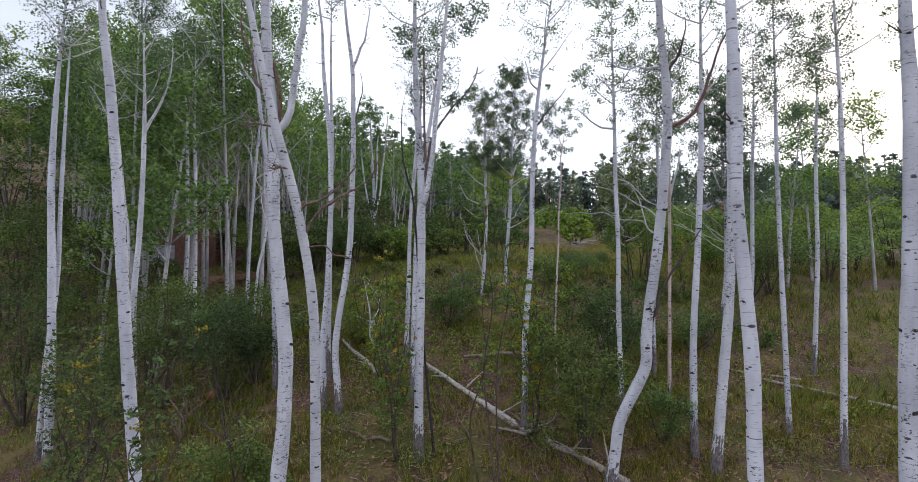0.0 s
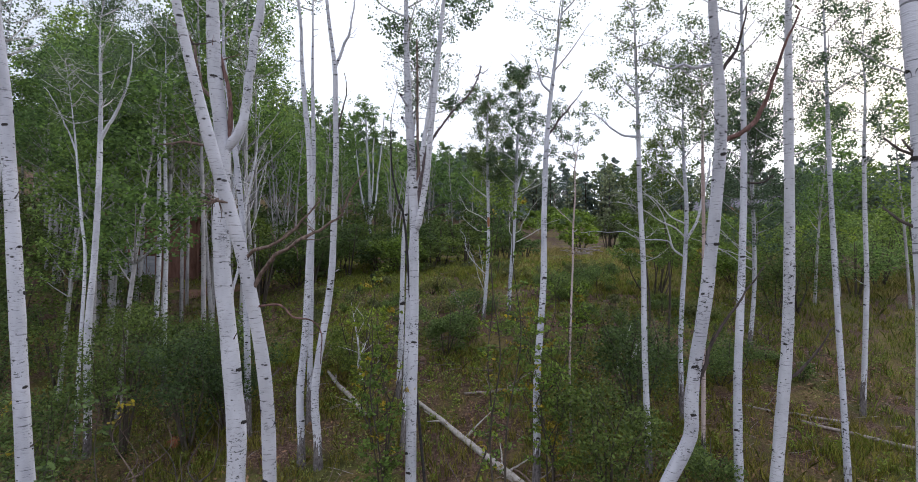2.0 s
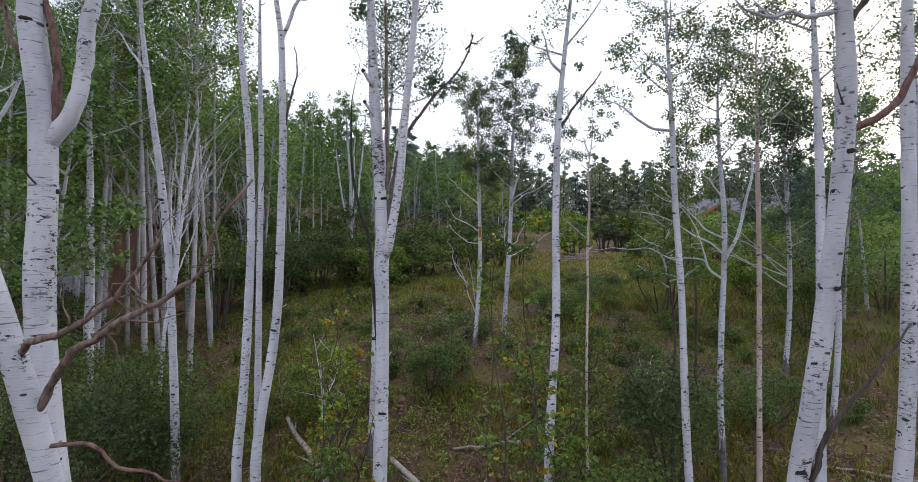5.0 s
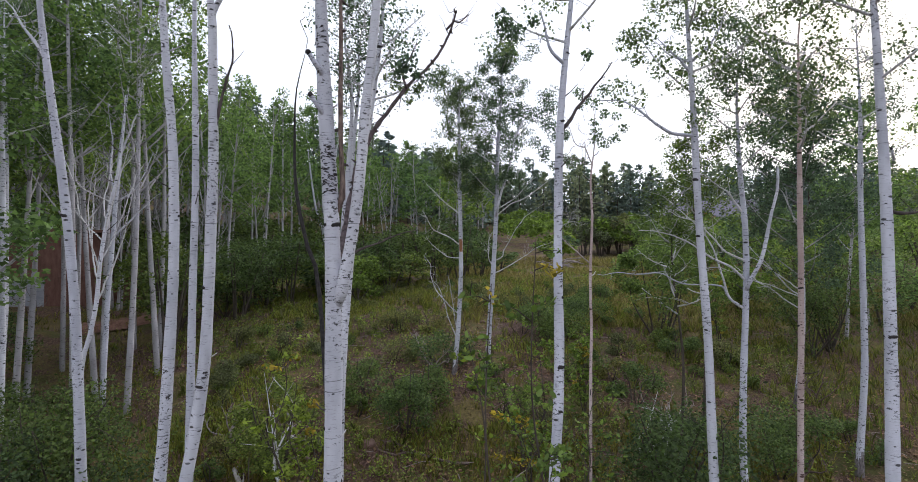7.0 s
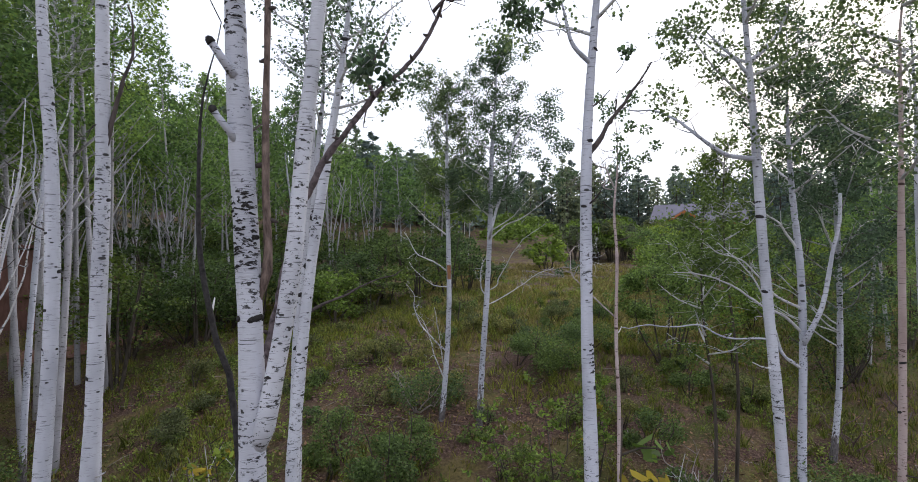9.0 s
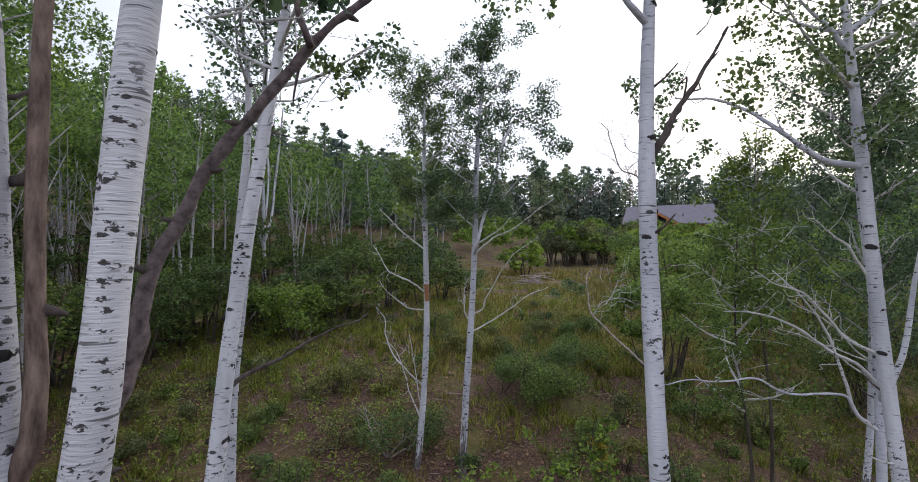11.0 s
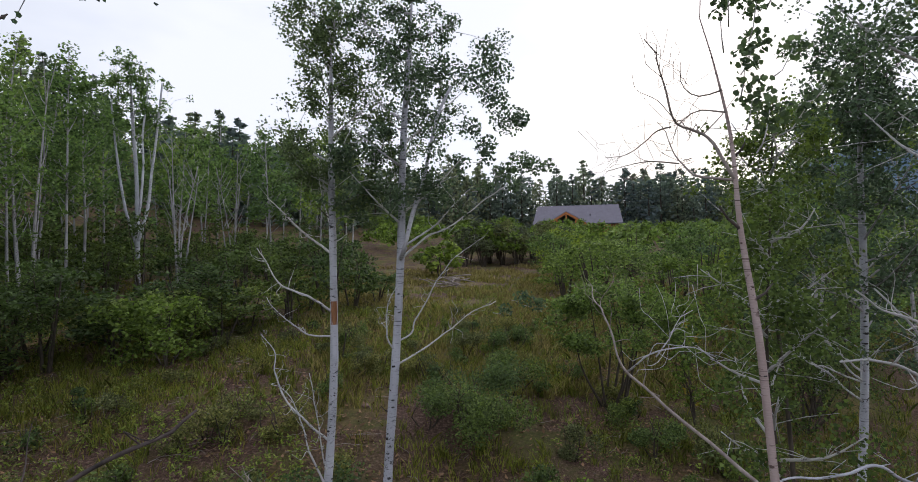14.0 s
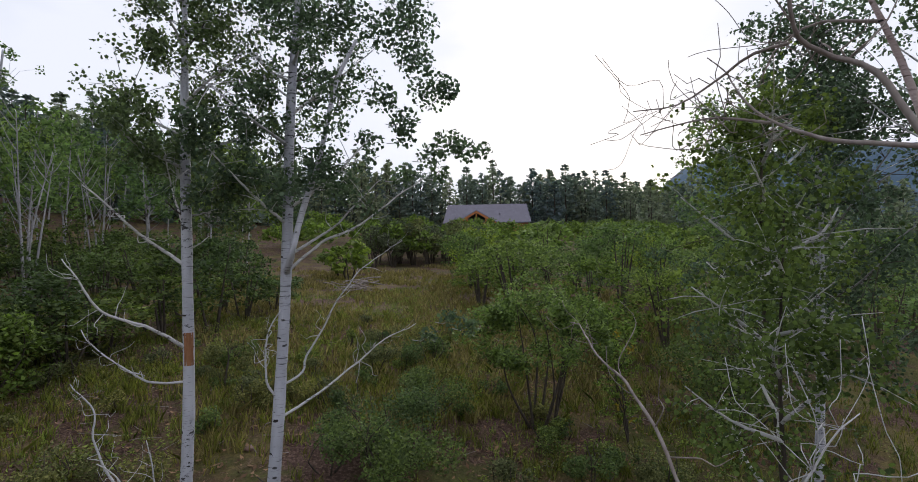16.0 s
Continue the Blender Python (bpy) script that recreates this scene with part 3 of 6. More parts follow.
def limb(key, r0, kind, *pts):
    """A large limb through the points, with a few side twigs."""
    tree, path, r = TREES[key]
    rng = np.random.default_rng(int(abs(pts[0][0]) * 131 + abs(pts[-1][2]) * 977))
    p = np.array(pts, float)
    j = int(np.argmin(np.linalg.norm(path - p[0], axis=1)))
    if np.linalg.norm(path[j] - p[0]) < (0.8 if r0 > 0.0225 or key != "J" else 0.12):
        p[0] = path[j]
    q = smooth_path(p, 0.05)
    sway = np.cumsum(rng.normal(size=q.shape) * (0.017 if kind == "brown" else 0.006), axis=0)
    q = q + (sway + np.roll(sway, 1, axis=0) + np.roll(sway, -1, axis=0)) / 3 * np.clip(np.arange(len(q)) / 4.0, 0, 1)[:, None] * np.clip((len(q) - 1 - np.arange(len(q))) / 2.0, 0.0, 1)[:, None]
    rr = r0 / 2 * (np.linspace(1.1, 0.6, len(q)) if r0 > 0.08 else np.linspace(1.2, 0.25, len(q))) + (0.001 if key == "J" else 0.002)
    ob = hang("limb", tube_mesh("limb", q, rr, 7, 0.14 if kind in ("brown", "dark", "red", "grey") else 0.06), LIMB_MAT[kind], tree)
    for i in range(4, len(q) - 2, 4) if kind == "grey" and r0 > 0.05 else ():
        o = rng.normal(size=3) * np.array([1, 1, 0.6])
        o = o / np.linalg.norm(o) * rng.uniform(0.045, 0.10)
        hang("twig_stub", tube_mesh("twig_stub", np.array([q[i], q[i] + o * 0.6, q[i] + o]), np.array([0.017, 0.012, 0.005]), 6, 0.1), DARK, tree)
    tw = []
    n = {"bare": 11, "white": 10, "brown": 11}.get(kind, 4)
    for _ in range(n):
        i = int(rng.integers(len(q) // 3, len(q) - 1))
        d = q[min(i + 2, len(q) - 1)] - q[max(i - 2, 0)]
        d = d / (np.linalg.norm(d) + 1e-9)
        o = d * rng.uniform(0.2, 0.9) + rng.normal(size=3) * 0.6
        o = o / np.linalg.norm(o) * rng.uniform(0.10, 0.36)
        s = smooth_path([q[i], q[i] + o * 0.4 + rng.normal(size=3) * 0.04, q[i] + o * 0.75 + rng.normal(size=3) * 0.03, q[i] + o + (0, 0, 0.05)], 0.035)
        tw.append(tube_arrays(s, np.linspace(rr[i] * 0.45, 0.0014, len(s)), 5))
    if tw:
        me = tubes_mesh("twigwork", tw)
        me.materials.append(LIMB_MAT[kind])
        t = tagged(new("twigwork", me), kind="stuff")
        t.parent = ob
        t.matrix_parent_inverse = Matrix.Identity(4)


aspen("A1", 0.200, 13.12, 0.050, -0.01, 11.86, (-9.84, -9.92, -10.07, -10.25, -10.28, -10.21), top=13.5, crown=(10.5, 1.30, 2500))
aspen("B", 0.180, 7.91, 0.000, 1.99, 9.05, (-4.78, -4.92, -5.04, -5.16, -5.30, -5.47), top=13.0, crown=(10.0, 1.30, 2500))
aspen("C", 0.170, 15.28, 0.000, 1.88, 11.83, (-9.34, -9.40, -9.28, -9.22, -9.23, -9.30), top=13.5, crown=(9.9, 1.40, 3200))
aspen("D1", 0.160, 20.03, 0.000, 4.32, 12.26, (-10.37, -10.33, -10.37, -10.40, -10.47, -10.57), top=14.5, crown=(10.4, 1.60, 3800))
aspen("D2", 0.130, 18.63, 0.000, 4.98, 11.17, (-9.31, -9.33, -9.36, -9.40, -9.45, -9.43), top=13.8, crown=(10.0, 1.50, 3400))
aspen("G", 0.150, 14.43, -0.050, 3.50, 10.83, (-5.06, -5.09, -5.15, -5.28, -5.46, -5.60), top=14.0, crown=(11.5, 1.20, 2400))
aspen("E1", 0.235, 8.47, 0.000, 1.64, 9.33, (-2.85, -2.79, -2.765, -2.76, -2.82, -2.89, -2.965, -3.00, -2.99, -3.02, -3.11, -3.15, -3.17), top=14.0, crown=(10.5, 1.40, 3000), label="thick white aspen that forks above head height")
aspen("E2", 0.155, 7.25, -0.200, 1.84, 8.31, (-2.16, -2.11, -2.09, -2.24, -2.52, -2.74), top=11.0, crown=(9.8, 0.80, 900), label="leaning white aspen with gnarled dead limbs")
aspen("F1", 0.155, 13.50, 0.050, 1.95, 11.24, (-3.38, -3.43, -3.37, -3.33, -3.31, -3.30, -3.33, -3.39, -3.50, -3.59, -3.64), top=14.5, crown=(12.6, 1.10, 2000))
aspen("F3", 0.130, 14.97, 0.000, 1.98, 12.47, (-3.68, -3.67, -3.66, -3.64, -3.69, -3.70), top=14.0, crown=(12.6, 1.00, 1600))
aspen("F2", 0.160, 13.19, 0.000, 1.91, 11.75, (-3.00, -3.07, -2.99, -2.84, -2.735, -2.70, -2.68, -2.665, -2.685, -2.71, -2.83, -2.92), top=14.5, crown=(12.4, 1.20, 2200))
aspen("H", 0.190, 11.47, 0.000, 0.95, 10.87, (-0.87, -0.86, -0.82, -0.835, -0.945, -0.98), top=13.5, crown=(10.1, 1.00, 1800), label="forked white aspen with rough dark bark patches")
aspen("I", 0.140, 12.86, 0.166, 3.50, 12.04, (1.56, 1.74, 1.82, 1.95, 2.19, 2.47), top=13.6, crown=(10.2, 1.10, 2200))
aspen("J", 0.050, 14.68, 0.200, 3.17, 9.31, (2.56, 2.60, 2.65, 2.70, 2.76, 2.79, 2.85, 2.92, 2.94, 3.07, 3.17), top=9.9, bark=BARK_RED, label="thin aspen with ruddy bark and bare dead limbs", bow=(8.4, 0.19))
aspen("K", 0.125, 13.48, 0.100, 3.89, 12.21, (4.00, 4.06, 4.06, 4.10, 4.12, 4.16), top=13.0, crown=(9.7, 1.15, 2700), label="white aspen with a broad leafy crown")
aspen("L", 0.115, 15.25, 0.100, 3.59, 9.59, (5.50, 5.62, 5.77, 5.87, 5.87, 5.92), top=11.4, crown=(8.9, 0.95, 2200))
aspen("Q", 0.200, 9.29, -0.150, 1.02, 9.48, (2.86, 2.91, 2.97, 3.19, 3.41, 3.40, 3.43, 3.49, 3.54, 3.57, 3.60, 3.62, 3.63, 3.60, 3.53, 3.45, 3.39), top=13.0, crown=(9.7, 1.20, 2600), label="thick white aspen with a strongly bent trunk")
aspen("R", 0.190, 10.52, -0.050, 0.67, 10.27, (5.14, 5.29, 5.43, 5.45, 5.42, 5.41), top=13.5, crown=(10.2, 1.20, 2400))
aspen("S", 0.130, 4.59, 0.050, 3.31, 7.22, (2.46, 2.48, 2.45, 2.42, 2.46, 2.45), top=12.5, crown=(8.8, 1.00, 2200))
aspen("T", 0.115, 12.68, 0.100, 0.90, 11.78, (7.52, 7.61, 7.69, 7.79, 7.93, 8.06), top=13.2, crown=(9.4, 1.00, 2400))
aspen("U", 0.130, 11.23, 0.000, 0.73, 10.74, (8.06, 8.12, 8.18, 8.22, 8.22, 8.16), top=13.0, crown=(9.2, 1.10, 2600))
aspen("W", 0.120, 15.33, 0.000, 1.99, 10.20, (10.23, 10.34, 10.43, 10.44, 10.47, 10.55), top=12.8, crown=(8.6, 1.10, 2600))
aspen("Z1", 0.120, 20.76, 0.000, 3.34, 11.14, (0.84, 0.99, 1.07, 1.06, 1.04, 1.04), top=12.1, crown=(8.9, 0.92, 5000), label="young white aspen with a full leafy crown and low bare limbs")
aspen("Z2", 0.130, 20.40, 0.000, 3.42, 11.23, (1.72, 1.81, 1.93, 2.02, 2.07, 2.18), top=12.7, crown=(8.8, 1.12, 6400), label="young white aspen with a full leafy crown and forked stem")
aspen("VA", 0.150, 14.19, 0.100, 5.16, 10.69, (-1.15, -1.09, -1.00, -0.86, -0.71, -0.60), top=12.5, crown=(9.5, 0.90, 1500), label="white aspen of a clump of three, heavily scarred", knots=75, big=2.7)
aspen("VC", 0.115, 16.34, 0.000, 5.56, 10.07, (-1.54, -1.51, -1.43, -1.34, -1.27, -1.19), top=12.0, crown=(10.0, 0.80, 1000), label="white aspen of a clump of three, heavily scarred", knots=75, big=2.7)
aspen("VB", 0.115, 15.73, 0.000, 6.23, 9.88, (-1.46, -1.40, -1.35, -1.29, -1.24, -1.25), top=12.0, crown=(10.0, 0.70, 900), label="white aspen of a clump of three, heavily scarred", knots=75, big=2.7)
aspen("DS", 0.050, 11.74, 0.050, 6.32, 9.11, (-1.01, -1.15, -1.27, -1.30, -1.29, -1.18), top=9.4, bark=SCAR, label="thin dead black snag beside an aspen", knots=0)
aspen("N", 0.085, 13.25, -0.050, 4.56, 9.81, (5.31, 5.31, 5.30, 5.28, 5.27, 5.25), top=11.0, crown=(8.6, 0.70, 1300), bark=BARK_RED, label="thin aspen with reddish bark")
aspen("VP", 0.150, 12.04, 0.100, 1.35, 11.25, (5.09, 5.20, 5.42, 5.62, 5.76, 5.87), top=13.4, crown=(9.4, 1.1, 1200))
aspen("XO", 0.130, 16.92, 0.050, 2.54, 11.82, (9.07, 9.33, 9.44, 9.54, 9.68, 9.74), top=12.8, crown=(9.2, 1.15, 1500))
aspen("MX", 0.125, 19.05, -0.050, 3.01, 10.69, (9.49, 9.65, 9.66, 9.61, 9.51, 9.44), top=11.8, crown=(6.6, 2.1, 9000), label="leafy white aspen with bare white lower limbs")
aspen("G2", 0.130, 20.49, 0.000, 4.21, 12.17, (-8.20, -8.14, -8.05, -7.95, -7.82, -7.68), top=13.5, crown=(11.8, 1.00, 1600))
aspen("G3", 0.080, 16.51, 0.000, 4.79, 7.70, (-6.29, -6.16, -6.06, -6.02, -5.96, -5.86), top=9.9, label="bare bleached aspen with upswept dead limbs")
aspen("C2", 0.090, 16.25, 0.150, 5.72, 11.75, (-10.17, -10.44, -10.69, -10.95, -11.25, -11.58), top=12.0, crown=(10.0, 0.70, 1000))
fork("H", 0.110, 11.43, 0.000, 6.41, 10.85, (-0.74, -0.59, -0.51, -0.42, -0.34, -0.25))
fork("L", 0.070, 15.15, 0.050, 6.28, 8.37, (5.77, 6.03, 6.16, 6.27, 6.41, 6.45))
fork("Z2", 0.065, 20.06, 0.000, 8.10, 10.49, (2.00, 2.12, 2.28, 2.39, 2.50, 2.72))
limb("H", 0.062, "grey", (-0.80, 11.50, 6.60), (-0.72, 11.84, 7.30), (-0.63, 11.93, 7.77), (-0.43, 11.99, 8.18), (-0.14, 12.05, 8.60), (0.20, 12.11, 9.01), (0.36, 12.16, 9.40), (0.42, 12.16, 9.62))
limb("H", 0.022, "grey", (-0.12, 12.05, 8.64), (-0.16, 12.0, 8.80), (-0.06, 11.98, 8.95), (0.00, 11.95, 9.12))
limb("H", 0.020, "grey", (0.33, 12.14, 9.36), (0.42, 12.1, 9.45), (0.48, 12.08, 9.43), (0.58, 12.05, 9.50))
fork("H", 0.05, 11.40, 0.05, 7.35, 9.9, (-0.74, -0.76, -0.77, -0.77, -0.78, -0.79), material=BROWN, root=7.0)
limb("Q", 0.054, "dark", (3.41, 9.63, 3.75), (3.59, 9.49, 4.40), (3.77, 9.38, 4.85), (3.99, 9.28, 5.25), (4.25, 9.18, 5.64))
limb("R", 0.046, "dark", (5.51, 10.64, 3.67), (5.74, 10.59, 4.04), (5.97, 10.54, 4.34), (6.15, 10.49, 4.65))
limb("Q", 0.062, "red", (3.72, 9.10, 7.28), (3.98, 9.09, 7.53), (4.18, 9.07, 7.80), (4.35, 9.01, 8.39), (4.43, 8.98, 8.73), (4.62, 8.93, 9.23))
limb("Q", 0.046, "bark", (3.44, 8.94, 8.37), (3.21, 8.94, 8.37), (3.08, 8.93, 8.44), (2.94, 8.94, 8.39), (2.75, 8.94, 8.44), (2.57, 8.93, 8.50))
limb("Q", 0.046, "dark", (3.66, 8.95, 8.28), (3.75, 8.83, 8.66), (3.81, 8.69, 9.11))
limb("E2", 0.036, "brown", (-2.14, 7.37, 5.41), (-2.03, 7.33, 5.56), (-1.88, 7.28, 5.81), (-1.74, 7.27, 5.85), (-1.59, 7.25, 5.93), (-1.44, 7.23, 6.01), (-1.27, 7.19, 6.17), (-1.10, 7.15, 6.36), (-0.93, 7.09, 6.63))
limb("E2", 0.034, "brown", (-1.95, 7.29, 5.77), (-1.85, 7.25, 5.97), (-1.72, 7.22, 6.13), (-1.57, 7.19, 6.25), (-1.44, 7.17, 6.35))
limb("E2", 0.018, "red", (-2.06, 7.40, 5.24), (-1.89, 7.39, 5.24), (-1.75, 7.40, 5.11), (-1.56, 7.40, 5.07), (-1.46, 7.42, 4.92), (-1.47, 7.47, 4.62))
limb("E2", 0.026, "brown", (-2.56, 7.07, 6.88), (-2.71, 7.08, 6.88), (-2.88, 7.10, 6.87), (-3.02, 7.10, 6.89))
limb("E2", 0.034, "brown", (-2.41, 7.19, 6.31), (-2.50, 7.16, 6.32), (-2.60, 7.13, 6.33))
limb("E1", 0.110, "bark", (-2.92, 8.47, 7.03), (-2.79, 8.46, 7.33), (-2.73, 8.46, 7.69), (-2.69, 8.45, 8.07), (-2.68, 8.45, 8.51), (-2.60, 8.46, 9.4), (-2.63, 8.5, 10.6), (-2.50, 8.5, 12.0))
limb("E1", 0.052, "red", (-2.91, 8.47, 7.08), (-2.93, 8.47, 7.41), (-2.97, 8.47, 7.91), (-3.09, 8.47, 8.30), (-3.15, 8.47, 8.53), (-3.22, 8.48, 9.1), (-3.24, 8.5, 9.7))
limb("E1", 0.046, "brown", (-3.18, 8.47, 7.52), (-3.24, 8.46, 7.96), (-3.32, 8.45, 8.29), (-3.38, 8.44, 8.51), (-3.47, 8.43, 8.95), (-3.50, 8.4, 9.5))
limb("F2", 0.062, "bark", (-2.74, 13.19, 10.04), (-2.52, 13.19, 10.45), (-2.37, 13.20, 10.83), (-2.28, 13.20, 11.60))
limb("F2", 0.046, "dark", (-2.62, 13.19, 7.97), (-2.58, 13.21, 8.77), (-2.53, 13.23, 9.18), (-2.50, 13.26, 9.45), (-2.52, 13.28, 9.87))
limb("I", 0.046, "dark", (1.96, 13.23, 8.52), (2.13, 13.31, 8.74), (2.35, 13.40, 9.02), (2.55, 13.48, 9.26), (2.79, 13.58, 9.58))
limb("I", 0.046, "bark", (2.04, 13.37, 9.43), (1.90, 13.39, 9.60), (1.83, 13.41, 9.79), (1.79, 13.45, 10.10), (1.74, 13.46, 10.25))
limb("J", 0.019, "bare", (2.95, 15.18, 8.46), (2.93, 15.30, 8.62), (2.92, 15.42, 8.72), (2.77, 15.46, 8.77), (2.68, 15.46, 8.90), (2.61, 15.46, 9.10), (2.57, 15.45, 9.32))
limb("J", 0.009, "bare", (2.77, 15.46, 8.77), (2.75, 15.58, 8.77), (2.74, 15.70, 8.74), (2.69, 15.86, 8.66), (2.62, 16.00, 8.66))
limb("J", 0.014, "bare", (2.95, 15.18, 8.38), (2.92, 15.42, 8.46), (3.02, 15.68, 8.58), (3.10, 15.92, 8.79), (3.12, 16.02, 8.97))
limb("J", 0.009, "bare", (3.02, 15.68, 8.58), (2.87, 15.78, 8.60), (2.74, 15.86, 8.59), (2.60, 15.95, 8.55))
limb("J", 0.009, "bare", (3.12, 15.38, 8.92), (3.05, 15.50, 8.90), (3.00, 15.60, 8.84), (2.98, 15.70, 8.72))
limb("J", 0.008, "bare", (3.15, 15.41, 9.02), (3.00, 15.45, 8.99), (2.90, 15.45, 9.05), (2.85, 15.45, 9.20))
limb("J", 0.017, "bare", (2.83, 14.87, 6.70), (2.66, 15.20, 6.92), (2.52, 15.63, 7.18), (2.56, 15.92, 7.44), (2.76, 16.40, 7.58), (3.02, 16.90, 7.68))
limb("J", 0.010, "white", (2.52, 15.63, 7.18), (2.54, 15.42, 7.31), (2.67, 15.27, 7.36), (2.80, 15.16, 7.33))
limb("J", 0.006, "white", (2.56, 15.40, 7.31), (2.63, 15.36, 7.42), (2.66, 15.30, 7.55), (2.74, 15.28, 7.60))
limb("K", 0.046, "bark", (4.08, 13.73, 8.50), (3.78, 13.72, 8.60), (3.48, 13.82, 8.84), (3.36, 14.10, 9.10), (3.20, 14.40, 9.30), (2.95, 14.60, 9.35))
limb("K", 0.043, "bark", (4.13, 13.83, 9.56), (3.94, 13.87, 9.73), (3.76, 13.91, 9.94), (3.65, 13.95, 10.12))
limb("K", 0.046, "bark", (4.19, 13.85, 9.73), (4.41, 13.88, 9.99), (4.63, 13.92, 10.30), (4.77, 13.95, 10.61))
limb("L", 0.027, "bark", (5.64, 15.24, 5.86), (5.44, 15.26, 6.07), (5.32, 15.27, 6.25), (4.96, 15.27, 6.30), (4.58, 15.28, 6.35), (4.22, 15.29, 6.51), (3.81, 15.29, 6.50), (3.45, 15.29, 6.53), (3.1, 15.28, 6.47))
limb("L", 0.035, "white", (5.60, 15.23, 5.84), (5.49, 15.27, 6.04), (5.38, 15.33, 6.41), (5.25, 15.40, 6.92), (5.04, 15.45, 7.26), (4.84, 15.50, 7.48), (4.69, 15.53, 7.66))
limb("L", 0.035, "white", (5.79, 15.29, 6.41), (5.42, 15.28, 6.62), (5.11, 15.26, 6.76), (4.88, 15.24, 6.89), (4.53, 15.23, 7.09), (4.17, 15.20, 7.18), (3.81, 15.17, 7.23))
limb("L", 0.032, "white", (5.76, 15.32, 6.66), (5.44, 15.36, 6.89), (5.17, 15.41, 7.24), (4.93, 15.45, 7.46), (4.66, 15.48, 7.56), (4.44, 15.50, 7.66))
limb("L", 0.032, "white", (5.86, 15.41, 7.55), (5.63, 15.42, 7.88), (5.41, 15.42, 8.04), (5.05, 15.43, 8.27))
limb("MX", 0.028, "white", (9.60, 19.08, 5.47), (8.97, 19.02, 5.89), (8.57, 18.97, 6.12), (7.93, 18.91, 6.41), (7.39, 18.86, 6.55))
limb("MX", 0.028, "white", (9.59, 19.06, 5.86), (9.11, 19.06, 6.29), (8.65, 19.06, 6.61), (8.15, 19.06, 6.87), (7.78, 19.06, 7.20))
limb("MX", 0.028, "white", (9.52, 18.97, 7.61), (9.35, 19.01, 7.91), (9.28, 19.05, 8.29), (9.28, 19.09, 8.59))
limb("MX", 0.028, "white", (9.68, 18.97, 7.61), (9.86, 18.92, 7.85), (10.17, 18.87, 8.19), (10.72, 18.83, 8.37))
limb("MX", 0.028, "white", (9.62, 19.07, 5.70), (9.22, 19.06, 6.08), (8.73, 19.05, 6.57), (8.25, 19.04, 7.00), (7.89, 19.05, 7.21))
limb("MX", 0.028, "white", (9.60, 18.98, 7.48), (9.42, 18.94, 7.80), (9.13, 18.89, 8.42), (8.67, 18.85, 8.82), (8.28, 18.81, 9.17))
limb("MX", 0.025, "white", (9.57, 19.07, 5.73), (8.92, 19.08, 6.04), (8.67, 19.10, 6.11), (8.29, 19.11, 6.32), (7.92, 19.12, 6.57))
limb("Z1", 0.033, "white", (1.04, 20.76, 8.02), (0.83, 20.78, 8.19), (0.61, 20.80, 8.35), (0.39, 20.82, 8.58), (0.13, 20.85, 8.86))
limb("Z1", 0.031, "white", (1.04, 20.76, 7.09), (0.74, 20.73, 7.38), (0.52, 20.71, 7.48), (0.30, 20.69, 7.62), (0.13, 20.66, 7.94), (0.00, 20.64, 8.12))
limb("Z1", 0.020, "white", (1.05, 20.76, 6.81), (0.78, 20.79, 6.87), (0.52, 20.82, 7.02), (0.30, 20.86, 7.20), (0.12, 20.89, 7.41))
limb("Z1", 0.028, "white", (0.91, 20.76, 5.31), (0.60, 20.77, 5.70), (0.38, 20.78, 5.99), (0.28, 20.80, 6.31), (0.28, 20.81, 6.62), (0.04, 20.82, 6.90))
limb("Z1", 0.020, "white", (1.04, 20.76, 8.44), (0.91, 20.78, 8.77), (0.87, 20.80, 9.05), (0.82, 20.83, 9.34))
limb("Z1", 0.018, "white", (1.08, 20.76, 8.49), (1.21, 20.80, 8.61), (1.40, 20.84, 8.67), (1.65, 20.88, 8.64))
limb("Z2", 0.028, "white", (2.08, 20.40, 8.05), (2.32, 20.40, 8.33), (2.61, 20.39, 8.52), (2.86, 20.38, 8.76), (3.11, 20.38, 9.01))
limb("Z2", 0.028, "white", (2.06, 20.40, 7.91), (2.42, 20.43, 8.27), (2.83, 20.46, 8.45), (3.30, 20.48, 8.78), (3.79, 20.51, 9.11))
limb("Z2", 0.024, "white", (1.95, 20.40, 6.43), (2.31, 20.44, 6.56), (2.71, 20.48, 6.81), (3.18, 20.52, 7.13), (3.60, 20.56, 7.25))
limb("Z2", 0.022, "white", (1.94, 20.40, 6.54), (1.81, 20.35, 6.83), (1.82, 20.31, 7.19), (1.93, 20.26, 7.55))
limb("Z2", 0.020, "white", (1.99, 20.40, 6.67), (2.21, 20.40, 6.85), (2.25, 20.39, 7.03), (2.50, 20.38, 7.44), (2.84, 20.37, 7.90), (3.35, 20.36, 8.28))
limb("Z2", 0.020, "white", (2.08, 20.40, 9.78), (1.91, 20.40, 9.96), (1.82, 20.40, 10.14), (1.68, 20.40, 10.32))
limb("VA", 0.030, "dark", (-0.96, 14.27, 6.86), (-0.94, 14.41, 6.87), (-0.74, 14.55, 6.97), (-0.62, 14.68, 7.02), (-0.49, 14.82, 7.11), (-0.34, 14.95, 7.18), (-0.17, 15.08, 7.24), (0.02, 15.21, 7.29))
